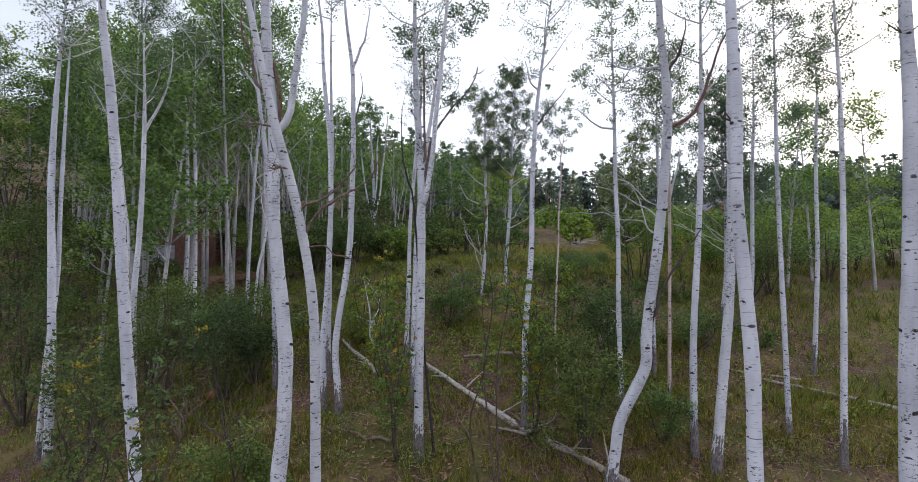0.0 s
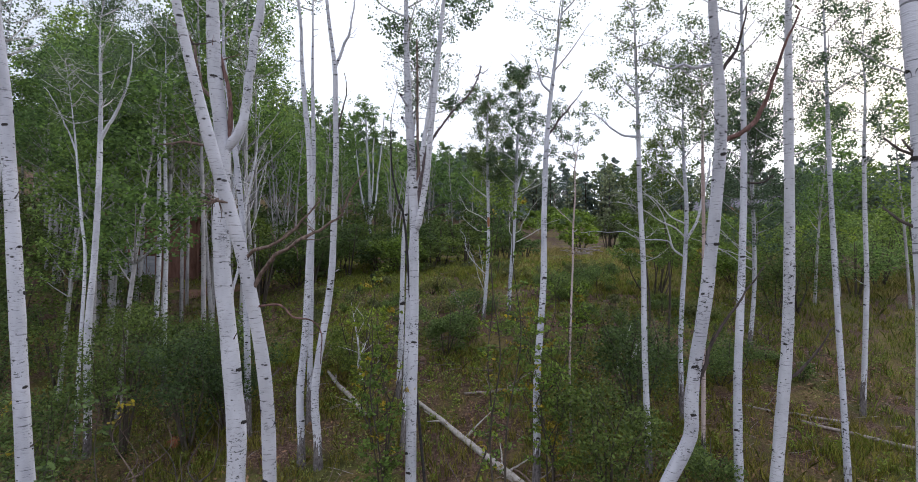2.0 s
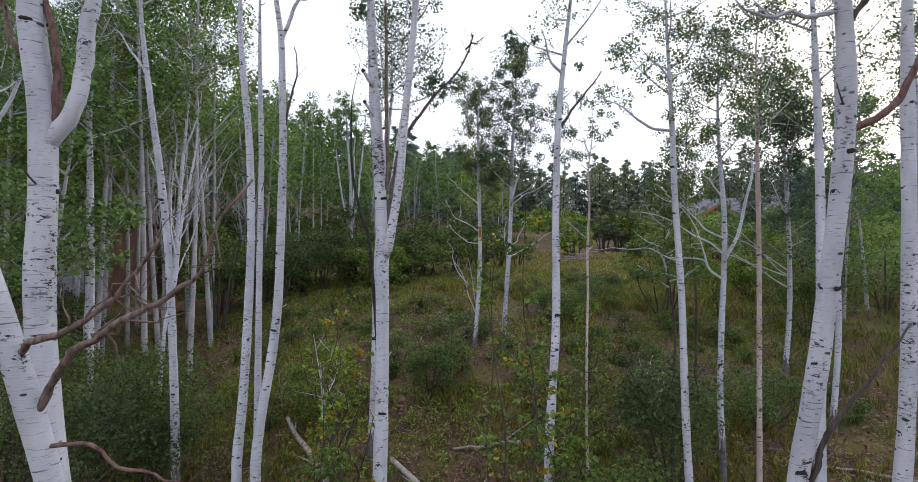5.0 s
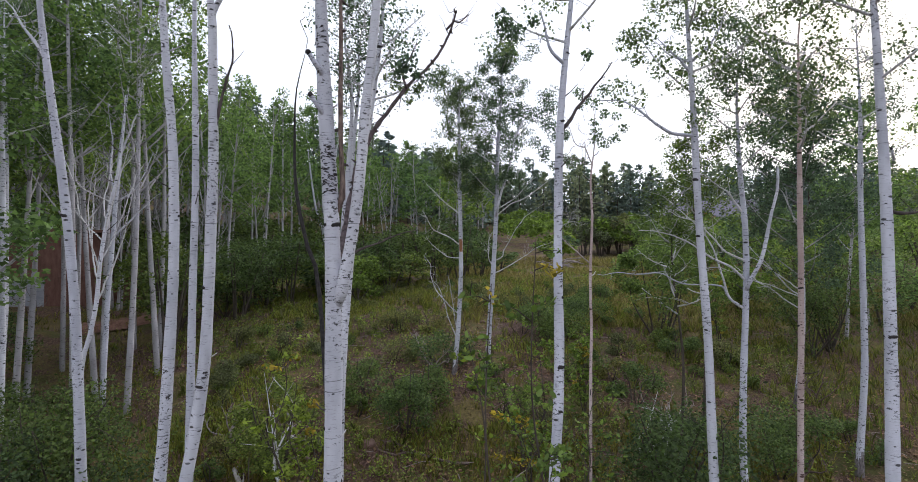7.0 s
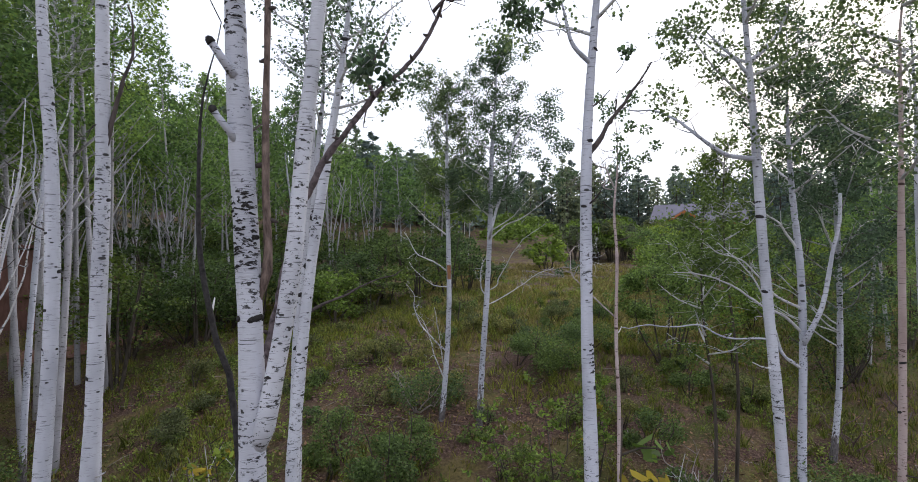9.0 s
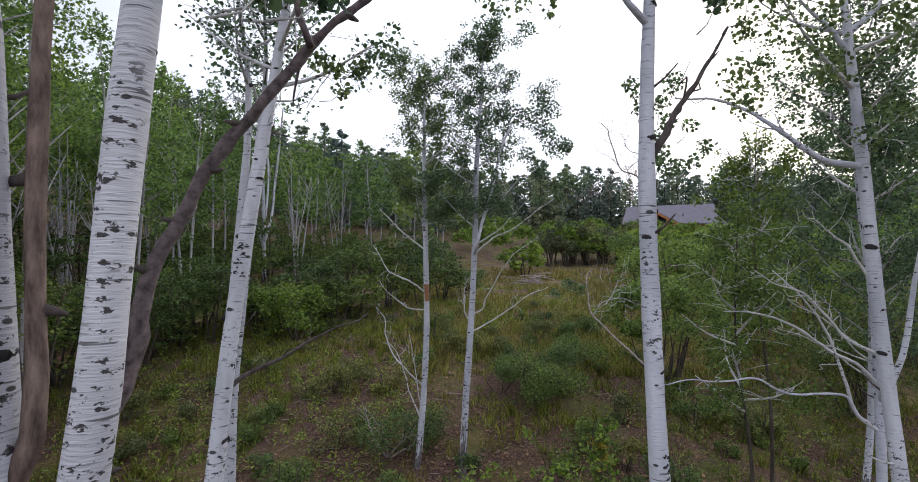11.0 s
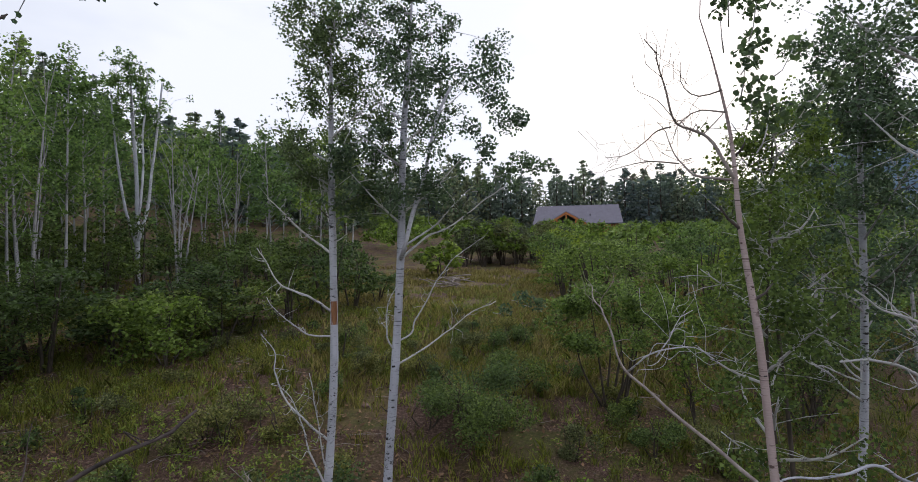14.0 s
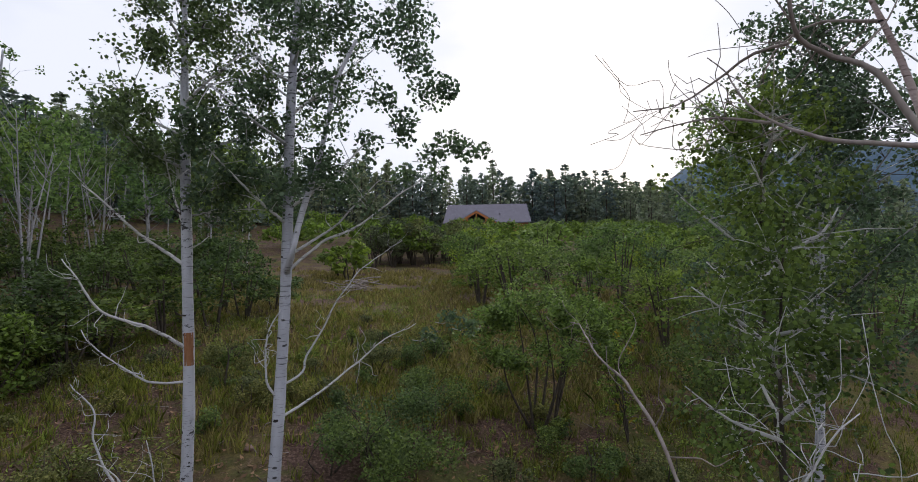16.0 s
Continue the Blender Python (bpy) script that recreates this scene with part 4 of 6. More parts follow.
limb("VA", 0.031, "dark", (-0.76, 14.47, 8.85), (-0.74, 14.51, 8.88), (-0.70, 14.55, 8.92))
limb("C", 0.078, "bark", (-9.22, 15.28, 8.82), (-8.93, 15.27, 9.37), (-8.66, 15.26, 9.99), (-8.49, 15.25, 10.54), (-8.41, 15.24, 11.33))
limb("C2", 0.046, "bark", (-10.84, 16.67, 8.80), (-11.32, 16.83, 9.71), (-11.79, 16.96, 10.45), (-12.12, 17.03, 10.83))
_f = np.random.default_rng(4)
for i in range(9):
    a, z, l = 2.4 * i, 6.0 + 0.26 * i, 2.4 - 0.17 * i
    sx, sy = 0.42 * math.cos(a), 0.42 * math.sin(a)
    limb("G3", 0.025 - 0.001 * i, "white", (-6.05, 16.51, z), (-6.05 + sx * 0.75, 16.51 + sy * 0.75, z + 0.28 * l), (-6.0 + sx * 1.15, 16.51 + sy * 1.15, z + 0.62 * l), (-5.95 + sx * 1.5 + _f.normal() * 0.1, 16.51 + sy * 1.5, z + l))
limb("G2", 0.046, "bark", (-7.91, 20.49, 8.30), (-7.53, 20.47, 8.62), (-7.22, 20.46, 9.18), (-7.07, 20.45, 9.58))
limb("G2", 0.046, "bark", (-8.00, 20.49, 7.35), (-7.60, 20.49, 7.83), (-7.22, 20.49, 8.22), (-6.84, 20.49, 8.55))
limb("G2", 0.046, "bark", (-7.96, 20.49, 8.46), (-8.15, 20.48, 9.26), (-8.14, 20.48, 10.06), (-8.21, 20.47, 10.86))
limb("G2", 0.046, "bark", (-7.86, 20.49, 9.58), (-7.57, 20.49, 10.39), (-7.39, 20.50, 11.04), (-7.36, 20.50, 11.69))
limb("VP", 0.039, "dark", (5.70, 12.16, 7.22), (5.83, 12.13, 7.25), (6.04, 12.10, 7.29), (6.18, 12.07, 7.43))
limb("G", 0.046, "bark", (-5.49, 14.25, 9.77), (-5.67, 14.22, 10.03), (-5.87, 14.19, 10.29), (-6.03, 14.16, 10.55))
aspen("AB", 0.12, 13.3, 0.0, 0.2, 11.0, (-10.47, -10.35, -10.12, -10.09, -10.04, -9.96), top=12.5, crown=(10.5, 0.8, 900))
aspen("Y", 0.2, 6.0, 0.0, 2.6, 8.1, (5.04, 5.06, 5.13, 5.18, 5.21, 5.18), top=12.5, crown=(9.3, 1.2, 2200))
aspen("FC", 0.26, 46.3, 0.0, 6.6, 16.0, (-7.48, -7.50, -7.52, -7.56, -7.66, -7.80), top=19.4, label="large forked aspen standing at the edge of the woods")
fork("FC", 0.16, 46.2, 0.0, 9.3, 18.2, (-7.40, -6.98, -6.82, -6.62, -6.46, -6.30))
fork("FC", 0.15, 46.5, 0.0, 9.0, 17.6, (-7.62, -8.10, -8.40, -8.62, -8.80, -8.92))
fork("FC", 0.13, 46.0, 0.0, 9.8, 18.6, (-7.46, -7.28, -7.18, -7.22, -7.06, -7.0))
grow_crown(TREES["FC"][0], TREES["FC"][1], 14.6, 19.6, 2.5, 4400, np.random.default_rng(61), 0.10, FAR_LEAF, 22)
limb("Z1", 0.026, "white", (0.93, 20.74, 4.55), (0.76, 20.62, 5.05), (0.62, 20.56, 5.55), (0.50, 20.5, 5.95), (0.30, 20.45, 6.2))
limb("Z1", 0.020, "white", (0.93, 20.74, 4.65), (0.86, 20.55, 5.35), (0.74, 20.48, 6.0), (0.70, 20.45, 6.35))
tuft("Z2", (3.38, 20.10, 10.34, 0.21), (3.71, 20.10, 10.11, 0.25), (3.29, 20.10, 9.67, 0.17), (3.04, 20.10, 9.92, 0.17), (2.83, 20.10, 9.36, 0.14), (3.06, 20.10, 10.63, 0.23), (2.68, 20.10, 10.76, 0.26), (3.53, 20.10, 10.86, 0.24), (3.83, 20.10, 10.09, 0.14), (3.29, 20.10, 9.47, 0.12), (3.41, 20.4, 11.2, 0.25))
tuft("Z2", (3.49, 19.90, 9.21, 0.14), (3.76, 19.90, 9.40, 0.17), (4.03, 19.90, 9.35, 0.15), (4.31, 19.90, 9.38, 0.11), (3.60, 19.90, 9.01, 0.10), (3.20, 19.90, 8.99, 0.12), (3.98, 20.40, 7.30, 0.14), (4.19, 20.40, 7.20, 0.12), (3.66, 20.40, 7.12, 0.1))
tuft("H", (-1.22, 11.50, 10.09, 0.23), (-1.09, 11.50, 9.69, 0.16), (0.40, 11.50, 10.62, 0.26), (0.21, 11.50, 10.28, 0.20), (-0.05, 11.50, 10.62, 0.20), (-0.18, 11.50, 8.70, 0.10))
tuft("H", (-0.09, 11.60, 8.75, 0.09), (-0.01, 11.60, 8.65, 0.07), (-0.16, 11.60, 8.63, 0.06))
tuft("I", (1.17, 12.90, 9.73, 0.14), (1.28, 12.90, 9.62, 0.1), (1.08, 12.90, 9.81, 0.13), (1.48, 12.90, 9.80, 0.08), (2.22, 12.90, 9.40, 0.08))
tuft("VA", (-0.24, 14.50, 9.42, 0.10), (-0.06, 14.50, 9.44, 0.08), (-0.17, 14.50, 9.26, 0.07), (-0.39, 14.50, 9.54, 0.09), (-0.50, 14.50, 9.63, 0.07), (0.03, 14.50, 9.45, 0.06))
tuft("J", (3.05, 15.0, 8.90, 0.11), (3.18, 15.05, 8.75, 0.10), (3.0, 15.0, 9.10, 0.08), (3.25, 15.1, 9.30, 0.10), (3.02, 15.0, 9.42, 0.10), (2.80, 15.2, 9.34, 0.05), (3.32, 15.05, 8.80, 0.09), (3.45, 15.0, 8.96, 0.09), (2.95, 15.0, 8.74, 0.07), (3.42, 15.0, 9.22, 0.08), (2.85, 15.0, 9.50, 0.10), (3.15, 15.0, 9.62, 0.12), (2.74, 15.1, 9.62, 0.09))
tuft("K", (3.08, 13.60, 9.79, 0.23), (2.87, 13.60, 9.21, 0.16), (3.32, 13.60, 10.07, 0.21), (2.83, 13.60, 8.98, 0.1), (3.54, 13.60, 9.54, 0.16), (4.24, 13.60, 9.01, 0.14), (3.96, 13.60, 8.74, 0.13), (4.84, 13.60, 10.04, 0.2), (4.59, 13.60, 9.64, 0.18))
tuft("L", (5.45, 15.30, 10.03, 0.24), (6.15, 15.30, 9.56, 0.21), (5.86, 15.30, 10.24, 0.24), (5.62, 15.30, 8.96, 0.15), (6.33, 15.30, 8.97, 0.15))

def bare_strip(key, z0, z1, material):
    """A strip where the bark has come away and the wood shows ruddy."""
    tree, path, r = TREES[key]
    k = (path[:, 2] > z0) & (path[:, 2] < z1)
    p, q = path[k], r[k]
    a = np.linspace(-2.5, -0.6, 7)
    n = len(p)
    lift = 1.0 + 0.05 * np.sin(np.linspace(0, math.pi, n))[:, None] * np.sin(np.linspace(0, math.pi, 7))[None, :]
    V = np.stack([p[:, 0, None] + q[:, None] * lift * np.cos(a)[None], p[:, 1, None] + q[:, None] * lift * np.sin(a)[None], np.repeat(p[:, 2, None], 7, 1)], -1).reshape(-1, 3)
    F = [(i * 7 + j, i * 7 + j + 1, i * 7 + j + 8, i * 7 + j + 7) for i in range(n - 1) for j in range(6)]
    me = bpy.data.meshes.new("bare_strip")
    me.from_pydata(V.tolist(), [], F)
    me.polygons.foreach_set("use_smooth", np.ones(len(F), dtype=bool))
    hang("bare_strip", me, material, tree, "ruddy bare wood where bark came away")


def broken_stub(key, a, b, d, bark=None):
    """A thick broken-off limb with a dark splintered end."""
    tree = TREES[key][0]
    a, b = np.array(a), np.array(b)
    st = hang("broken_limb", tube_mesh("broken_limb", np.array([a, a + (b - a) * 0.5, b]), np.array([d * 0.6, d * 0.5, d * 0.45]), 9, 0.05), bark or BARK, tree)
    me = tube_mesh("splintered_end", np.array([b - (b - a) * 0.12, b, b + (b - a) * 0.06]), np.array([d * 0.5, d * 0.5, d * 0.2]), 9, 0.15)
    me.materials.append(SCAR)
    e = tagged(new("splintered_end", me), "dark splintered end")
    e.parent = st


broken_stub("H", (-0.92, 11.42, 8.16), (-1.04, 11.34, 8.34), 0.045)
broken_stub("H", (-0.93, 11.42, 8.56), (-1.06, 11.34, 8.76), 0.05)
broken_stub("VP", (5.72, 12.15, 7.9), (5.60, 12.05, 8.02), 0.03)
broken_stub("E2", (-2.34, 7.14, 6.30), (-2.50, 7.06, 6.33), 0.026, BROWN)
rough_patch("H", 7.35, 7.85, -2.6, -0.6, 1)
rough_patch("H", 8.9, 9.05, -2.4, -0.8, 2)
rough_patch("I", 6.35, 6.65, -1.6, -0.5, 3)
rough_patch("VA", 7.7, 7.95, -2.6, -1.0, 4)
rough_patch("Q", 4.0, 4.35, -2.2, -0.4, 5)
bare_strip("Z1", 6.95, 7.45, wood_material("ruddy_bare_wood", (0.20, 0.085, 0.04), (0.38, 0.19, 0.10), (20, 20, 4)))

# ---- shrubs and small oaks ----
SHRUB_TALK = {
    "oak": ("dense dull green scrub oak with several thin stems", "shrub", "scrub oaks", DULL_SHADED_LEAF, 0.043, 1300),
    "dome": ("broad rounded green oak with dark spreading stems on open ground", "oak", "scrub oaks", OAK_LEAF, 0.058, 760),
    "bright": ("bright yellow-green leafy shrub on the slope", "shrub", "bright shrubs", BRIGHT_LEAF, 0.075, 620),
    "sapling": ("loose young oak sapling with thin dark stems", "sapling", "saplings", BRIGHT_LEAF, 0.06, 300),
    "shrub": ("rounded green shrub with small leaves on the dry slope", "shrub", "low shrubs", SHRUB_LEAF, 0.037, 1450),
    "low": ("low grey-green brush on the dry slope", "shrub", "low brush", SAGE_LEAF, 0.034, 1800),
}


def shrub(kind, x, y, w, h):
    """A shrub: stems that spread from the ground and leaves in uneven clumps with gaps."""
    label, cat, group, mat, leaf, dens = SHRUB_TALK[kind]
    rng = np.random.default_rng(int(abs(x) * 971 + abs(y) * 389))
    z = g(x, y)
    ob = base_empty({"oak": "scrub_oak", "dome": "scrub_oak", "bright": "leafy_shrub", "shrub": "low_shrub", "low": "brush"}[kind], x, y, z, label, cat, group)
    stems = {"oak": 6, "dome": 9, "bright": 5, "shrub": 4, "low": 3}[kind]
    cents = []
    for i in range(stems):
        a = rng.uniform(0, 6.28)
        out = w * 0.5 * rng.uniform(0.25, 0.8)
        e = np.array([x + math.cos(a) * out, y + math.sin(a) * out, z + h * rng.uniform(0.72, 1.0)])
        sp = 0.3 if kind == "dome" else 0.06
        p = np.array([x + math.cos(a) * sp, y + math.sin(a) * sp, z - 0.05])
        m = p + (e - p) * 0.5 + rng.normal(size=3) * 0.08 * w + (0, 0, 0.08 * h)
        q = smooth_path([p, m, e], 0.18)
        hang("stem", tube_mesh("stem", q, np.linspace(0.012 + 0.008 * h, 0.005, len(q)), 6, 0.06), STEM, ob)
        for k in range(4 if kind in ("oak", "bright", "dome") else 0):
            i0 = int(rng.integers(int(len(q) * (0.6 if kind == "dome" else 0.34)), len(q)))
            b = q[i0] + rng.normal(size=3) * np.array([w * 0.2, w * 0.2, h * 0.10]) * (0.6 if kind == "dome" else 1.0)
            cents.append((b, 1.0))
            hang("branch", tube_mesh("branch", smooth_path([q[i0], (q[i0] + b) / 2 + (0, 0, 0.03), b], 0.15), np.linspace(0.009, 0.003, len(smooth_path([q[i0], (q[i0] + b) / 2 + (0, 0, 0.03), b], 0.15))), 5), STEM, ob) if k < 2 else None
    n_extra = int(np.clip(w * h * 3.5, 5, 34)) + (46 if kind == "dome" else 0)
    lo = 0.12 if kind in ("shrub", "low") else 0.36
    for k in range(n_extra):
        d = rng.normal(size=3)
        d /= np.linalg.norm(d)
        f = rng.uniform(0.7 if kind == "dome" else 0.45, 1.0)
        if kind in ("oak", "bright", "dome"):
            d[2] = abs(d[2]) * rng.choice([1.0, 1.0, -0.5])
        cz = z + h * (lo + (1 - lo) * (0.42 + 0.56 * d[2] * f))
        cents.append((np.array([x + d[0] * f * w * 0.5, y + d[1] * f * w * 0.5, cz]), 1.0))
    C = np.array([c for c, _ in cents])
    n = int(np.clip(dens * w * max(h, 0.6), 240, 9500 if kind == "dome" else 5200))
    pick = rng.choice(len(C), n, p=rng.dirichlet(np.ones(len(C)) * (0.8 if kind == "dome" else 2.0)))
    s = 0.17 if kind == "dome" else 0.10 * min(w, 2.2) + 0.03
    pts = C[pick] + ball(rng, n, np.array([s, s, s * 0.8]) * 1.75)
    pts[:, 2] = np.maximum(pts[:, 2], ground_z(pts[:, 0], pts[:, 1]) + 0.03)
    hang("crown", poly_mesh("crown", leaves(pts, leaf, 4, rng, 0.5, 0.4, 1.6)), mat, ob)


TURNED_LEAF = leaf_material("turning_leaf", (0.17, 0.13, 0.018), (0.34, 0.25, 0.035), 0.4, 0.5)


def sapling(x, y, w, h, stems=None, twigs=18, per=20, leaf=0.040, foliage=None):
    """A young oak: thin dark stems, side twigs, and leaves set along the outer half of each twig."""
    rng = np.random.default_rng(int(abs(x) * 971 + abs(y) * 389))
    label, cat, group, mat = SHRUB_TALK["sapling"][:4]
    z = g(x, y)
    ob = base_empty("oak_sapling", x, y, z, label, cat, group)
    green, gold, tw = [], [], []
    for i in range(stems or 3 + int(w)):
        a = rng.uniform(0, 6.28)
        out = w * 0.5 * rng.uniform(0.1, 0.7)
        top = h * (rng.uniform(0.7, 1.0) if i else 1.0)
        p = np.array([x, y, z - 0.05]) + np.array([math.cos(a), math.sin(a), 0]) * 0.06
        e = np.array([x + math.cos(a) * out, y + math.sin(a) * out, z + top])
        k = rng.normal(size=(4, 3)) * (0.07 * max(w, 0.3 * h), 0.07 * max(w, 0.3 * h), 0.04)
        q = smooth_path([p] + [p + (e - p) * u + v for u, v in zip((0.22, 0.42, 0.62, 0.82), k)] + [e], 0.12)
        hang("stem", tube_mesh("stem", q, np.linspace(min(0.021, 0.009 + 0.004 * h), 0.003, len(q)), 6, 0.05), STEM, ob)
        for j in range(twigs):
            f = rng.uniform(0.22, 1.0)
            c = q[int(f * (len(q) - 1))]
            b = rng.uniform(0, 6.28)
            l = w * rng.uniform(0.14, 0.42) * (1.15 - 0.6 * f)
            o = np.array([math.cos(b) * l, math.sin(b) * l, l * rng.uniform(-0.1, 0.8)])
            t = smooth_path([c, c + o * 0.5 + rng.normal(size=3) * 0.05 * l + (0, 0, 0.06 * l), c + o], 0.08)
            tw.append(tube_arrays(t, np.linspace(0.005, 0.002, len(t)), 4))
            n = int(per * rng.uniform(0.5, 1.4))
            u = 1.05 - 0.75 * rng.random(n) ** 1.3
            pts = c + o * u[:, None] + ball(rng, n, (0.085, 0.085, 0.06))
            (gold if rng.random() < 0.09 else green).append(pts)
    tagged(hang("twigwork", tubes_mesh("twigwork", tw), STEM, ob), kind="stuff")
    hang("crown", poly_mesh("crown", leaves(np.vstack(green), leaf, 6, rng, 0.5, 0.35, 1.9)), foliage or mat, ob)
    if gold:
        hang("turning_leaves", poly_mesh("turning_leaves", leaves(np.vstack(gold), leaf, 6, rng, 0.5, 0.35, 1.9)), TURNED_LEAF, ob, "yellowing leaves")


shrub("oak", -12.2, 14.9, 3.27, 4.09)
shrub("oak", -8.8, 12.7, 2.49, 2.77)
shrub("oak", -8.2, 14.9, 2.94, 3.59)
shrub("oak", -6.3, 14.3, 2.67, 2.83)
shrub("oak", -5.7, 15.0, 1.82, 1.98)
sapling(-1.3, 11.3, 1.11, 4.02)
sapling(1.6, 11.8, 1.68, 3.61)
shrub("oak", 2.7, 11.5, 2.39, 2.70)
shrub("shrub", 4.5, 11.9, 1.43, 1.43)
shrub("oak", -9.6, 16.4, 4.18, 3.42)
shrub("oak", -6.0, 15.7, 3.18, 2.91)
sapling(-2.0, 14.4, 1.54, 3.84)
sapling(2.0, 14.3, 2.69, 2.98)
shrub("oak", 4.2, 14.4, 2.71, 2.77)
shrub("oak", -8.9, 18.6, 3.00, 2.30)
shrub("shrub", -2.8, 17.1, 1.63, 2.04)
sapling(2.1, 16.7, 2.31, 2.94)
shrub("shrub", 5.4, 16.7, 2.36, 1.36)
shrub("shrub", 7.3, 16.7, 2.64, 1.38)
shrub("shrub", -0.4, 18.1, 1.42, 1.75)
shrub("oak", 13.5, 23.0, 3.70, 3.11)
shrub("oak", -7.7, 30.7, 4.24, 3.18)
shrub("shrub", -1.3, 19.5, 1.59, 1.10)
shrub("shrub", 0.0, 19.1, 1.44, 1.32)
shrub("low", -0.8, 21.8, 1.19, 0.60)
shrub("shrub", 5.3, 19.2, 1.51, 1.07)
sapling(3.9, 18.7, 1.08, 2.09)
shrub("low", -5.3, 21.0, 1.35, 0.81)
shrub("shrub", 1.9, 18.7, 1.28, 0.70)
shrub("shrub", 0.6, 21.4, 2.17, 1.00)
shrub("shrub", 4.2, 23.1, 2.40, 1.50)
shrub("shrub", 4.6, 21.0, 1.25, 0.59)
shrub("low", -0.8, 24.2, 1.23, 0.75)
shrub("dome", 8.4, 24.5, 3.5, 3.3)
shrub("bright", -2.8, 29.2, 2.42, 1.95)
shrub("low", 2.8, 27.5, 1.27, 0.60)
shrub("low", 7.1, 31.2, 1.61, 0.69)
shrub("low", 2.2, 30.2, 1.46, 0.62)
shrub("low", -6.1, 24.0, 1.33, 0.91)
shrub("low", -4.3, 23.7, 0.86, 0.61)
shrub("shrub", 7.8, 22.1, 1.19, 0.93)
shrub("oak", -8.1, 28.4, 2.97, 2.47)
shrub("shrub", 7.5, 28.7, 1.84, 0.92)
shrub("bright", 13.3, 27.4, 2.57, 1.88)
shrub("low", 2.3, 30.5, 1.31, 0.65)
shrub("low", 2.8, 26.9, 0.91, 0.61)
shrub("low", 4.1, 26.4, 1.21, 0.75)
shrub("low", 7.9, 29.9, 1.62, 0.81)
shrub("low", -0.7, 25.1, 1.07, 0.59)
shrub("low", -3.2, 26.2, 0.95, 0.59)
shrub("low", 0.3, 24.2, 1.13, 0.79)
shrub("low", 9.1, 21.6, 1.21, 0.97)
shrub("low", 6.0, 22.4, 1.05, 0.70)
shrub("low", 1.9, 28.4, 1.12, 1.12)
shrub("low", 2.3, 26.7, 1.01, 0.63)
shrub("low", 3.7, 26.7, 0.93, 0.53)
shrub("low", 5.7, 28.3, 1.28, 0.80)
shrub("shrub", 4.7, 24.4, 2.7, 1.3)
shrub("shrub", 3.3, 23.9, 1.7, 0.9)
shrub("shrub", 6.2, 25.6, 1.9, 1.0)


sapling(0.72, 9.65, 0.95, 6.3, 2, 26, 15, 0.032)
sapling(0.45, 10.3, 0.7, 5.6, 1, 24, 15, 0.032)
# darker foliage on these three replaces the shade under the left trees
sapling(-4.25, 7.4, 1.7, 4.3, None, 15, 17, 0.036, SHRUB_LEAF)
sapling(-5.6, 8.3, 2.1, 4.2, None, 16, 18, 0.036, DULL_SHADED_LEAF)
sapling(-7.0, 9.6, 2.3, 4.0, None, 16, 19, 0.036, DULL_SHADED_LEAF)
shrub("shrub", -4.0, 9.6, 1.8, 1.7)

shrub("oak", 12.4, 22.4, 2.6, 2.4)
sapling(9.9, 23.2, 1.7, 2.7)



def young_oak(x, y, lo, top, rad, count):
    """A slim oak among the aspens: one thin leaning stem and a close dark crown."""
    rng = np.random.default_rng(int(x * 331 + y * 97))
    z = g(x, y)
    ob = base_empty("young_oak", x, y, z, "slim young oak with a close dark green crown", "tree", "young oaks")
    q = smooth_path([(x, y, z - 0.1), (x + 0.12, y, z + (top - z) * 0.35), (x - 0.05, y + 0.05, z + (top - z) * 0.7), (x, y, top - 0.1)], 0.16)
    hang("trunk", tube_mesh("trunk", q, np.linspace(0.04, 0.008, len(q)), 8, 0.03), STEM, ob)
    grow_crown(ob, q, lo, top, rad, count, rng, 0.040, SHRUB_LEAF, 15)


young_oak(6.2, 17.65, 7.6, 10.0, 0.85, 2400)
young_oak(5.35, 17.0, 6.0, 8.5, 0.85, 2300)

# small brush over the open mound
def scatter_brush():
    rng = np.random.default_rng(77)
    n = 0
    while n < 95:
        x, y = rng.uniform(-5.5, 10), rng.uniform(16.5, 34)
        if rng.random() < 0.45:
            shrub("low", x, y, rng.uniform(0.5, 1.1), rng.uniform(0.25, 0.55))
        else:
            shrub("shrub", x, y, rng.uniform(0.45, 1.0), rng.uniform(0.3, 0.6))
        n += 1


scatter_brush()

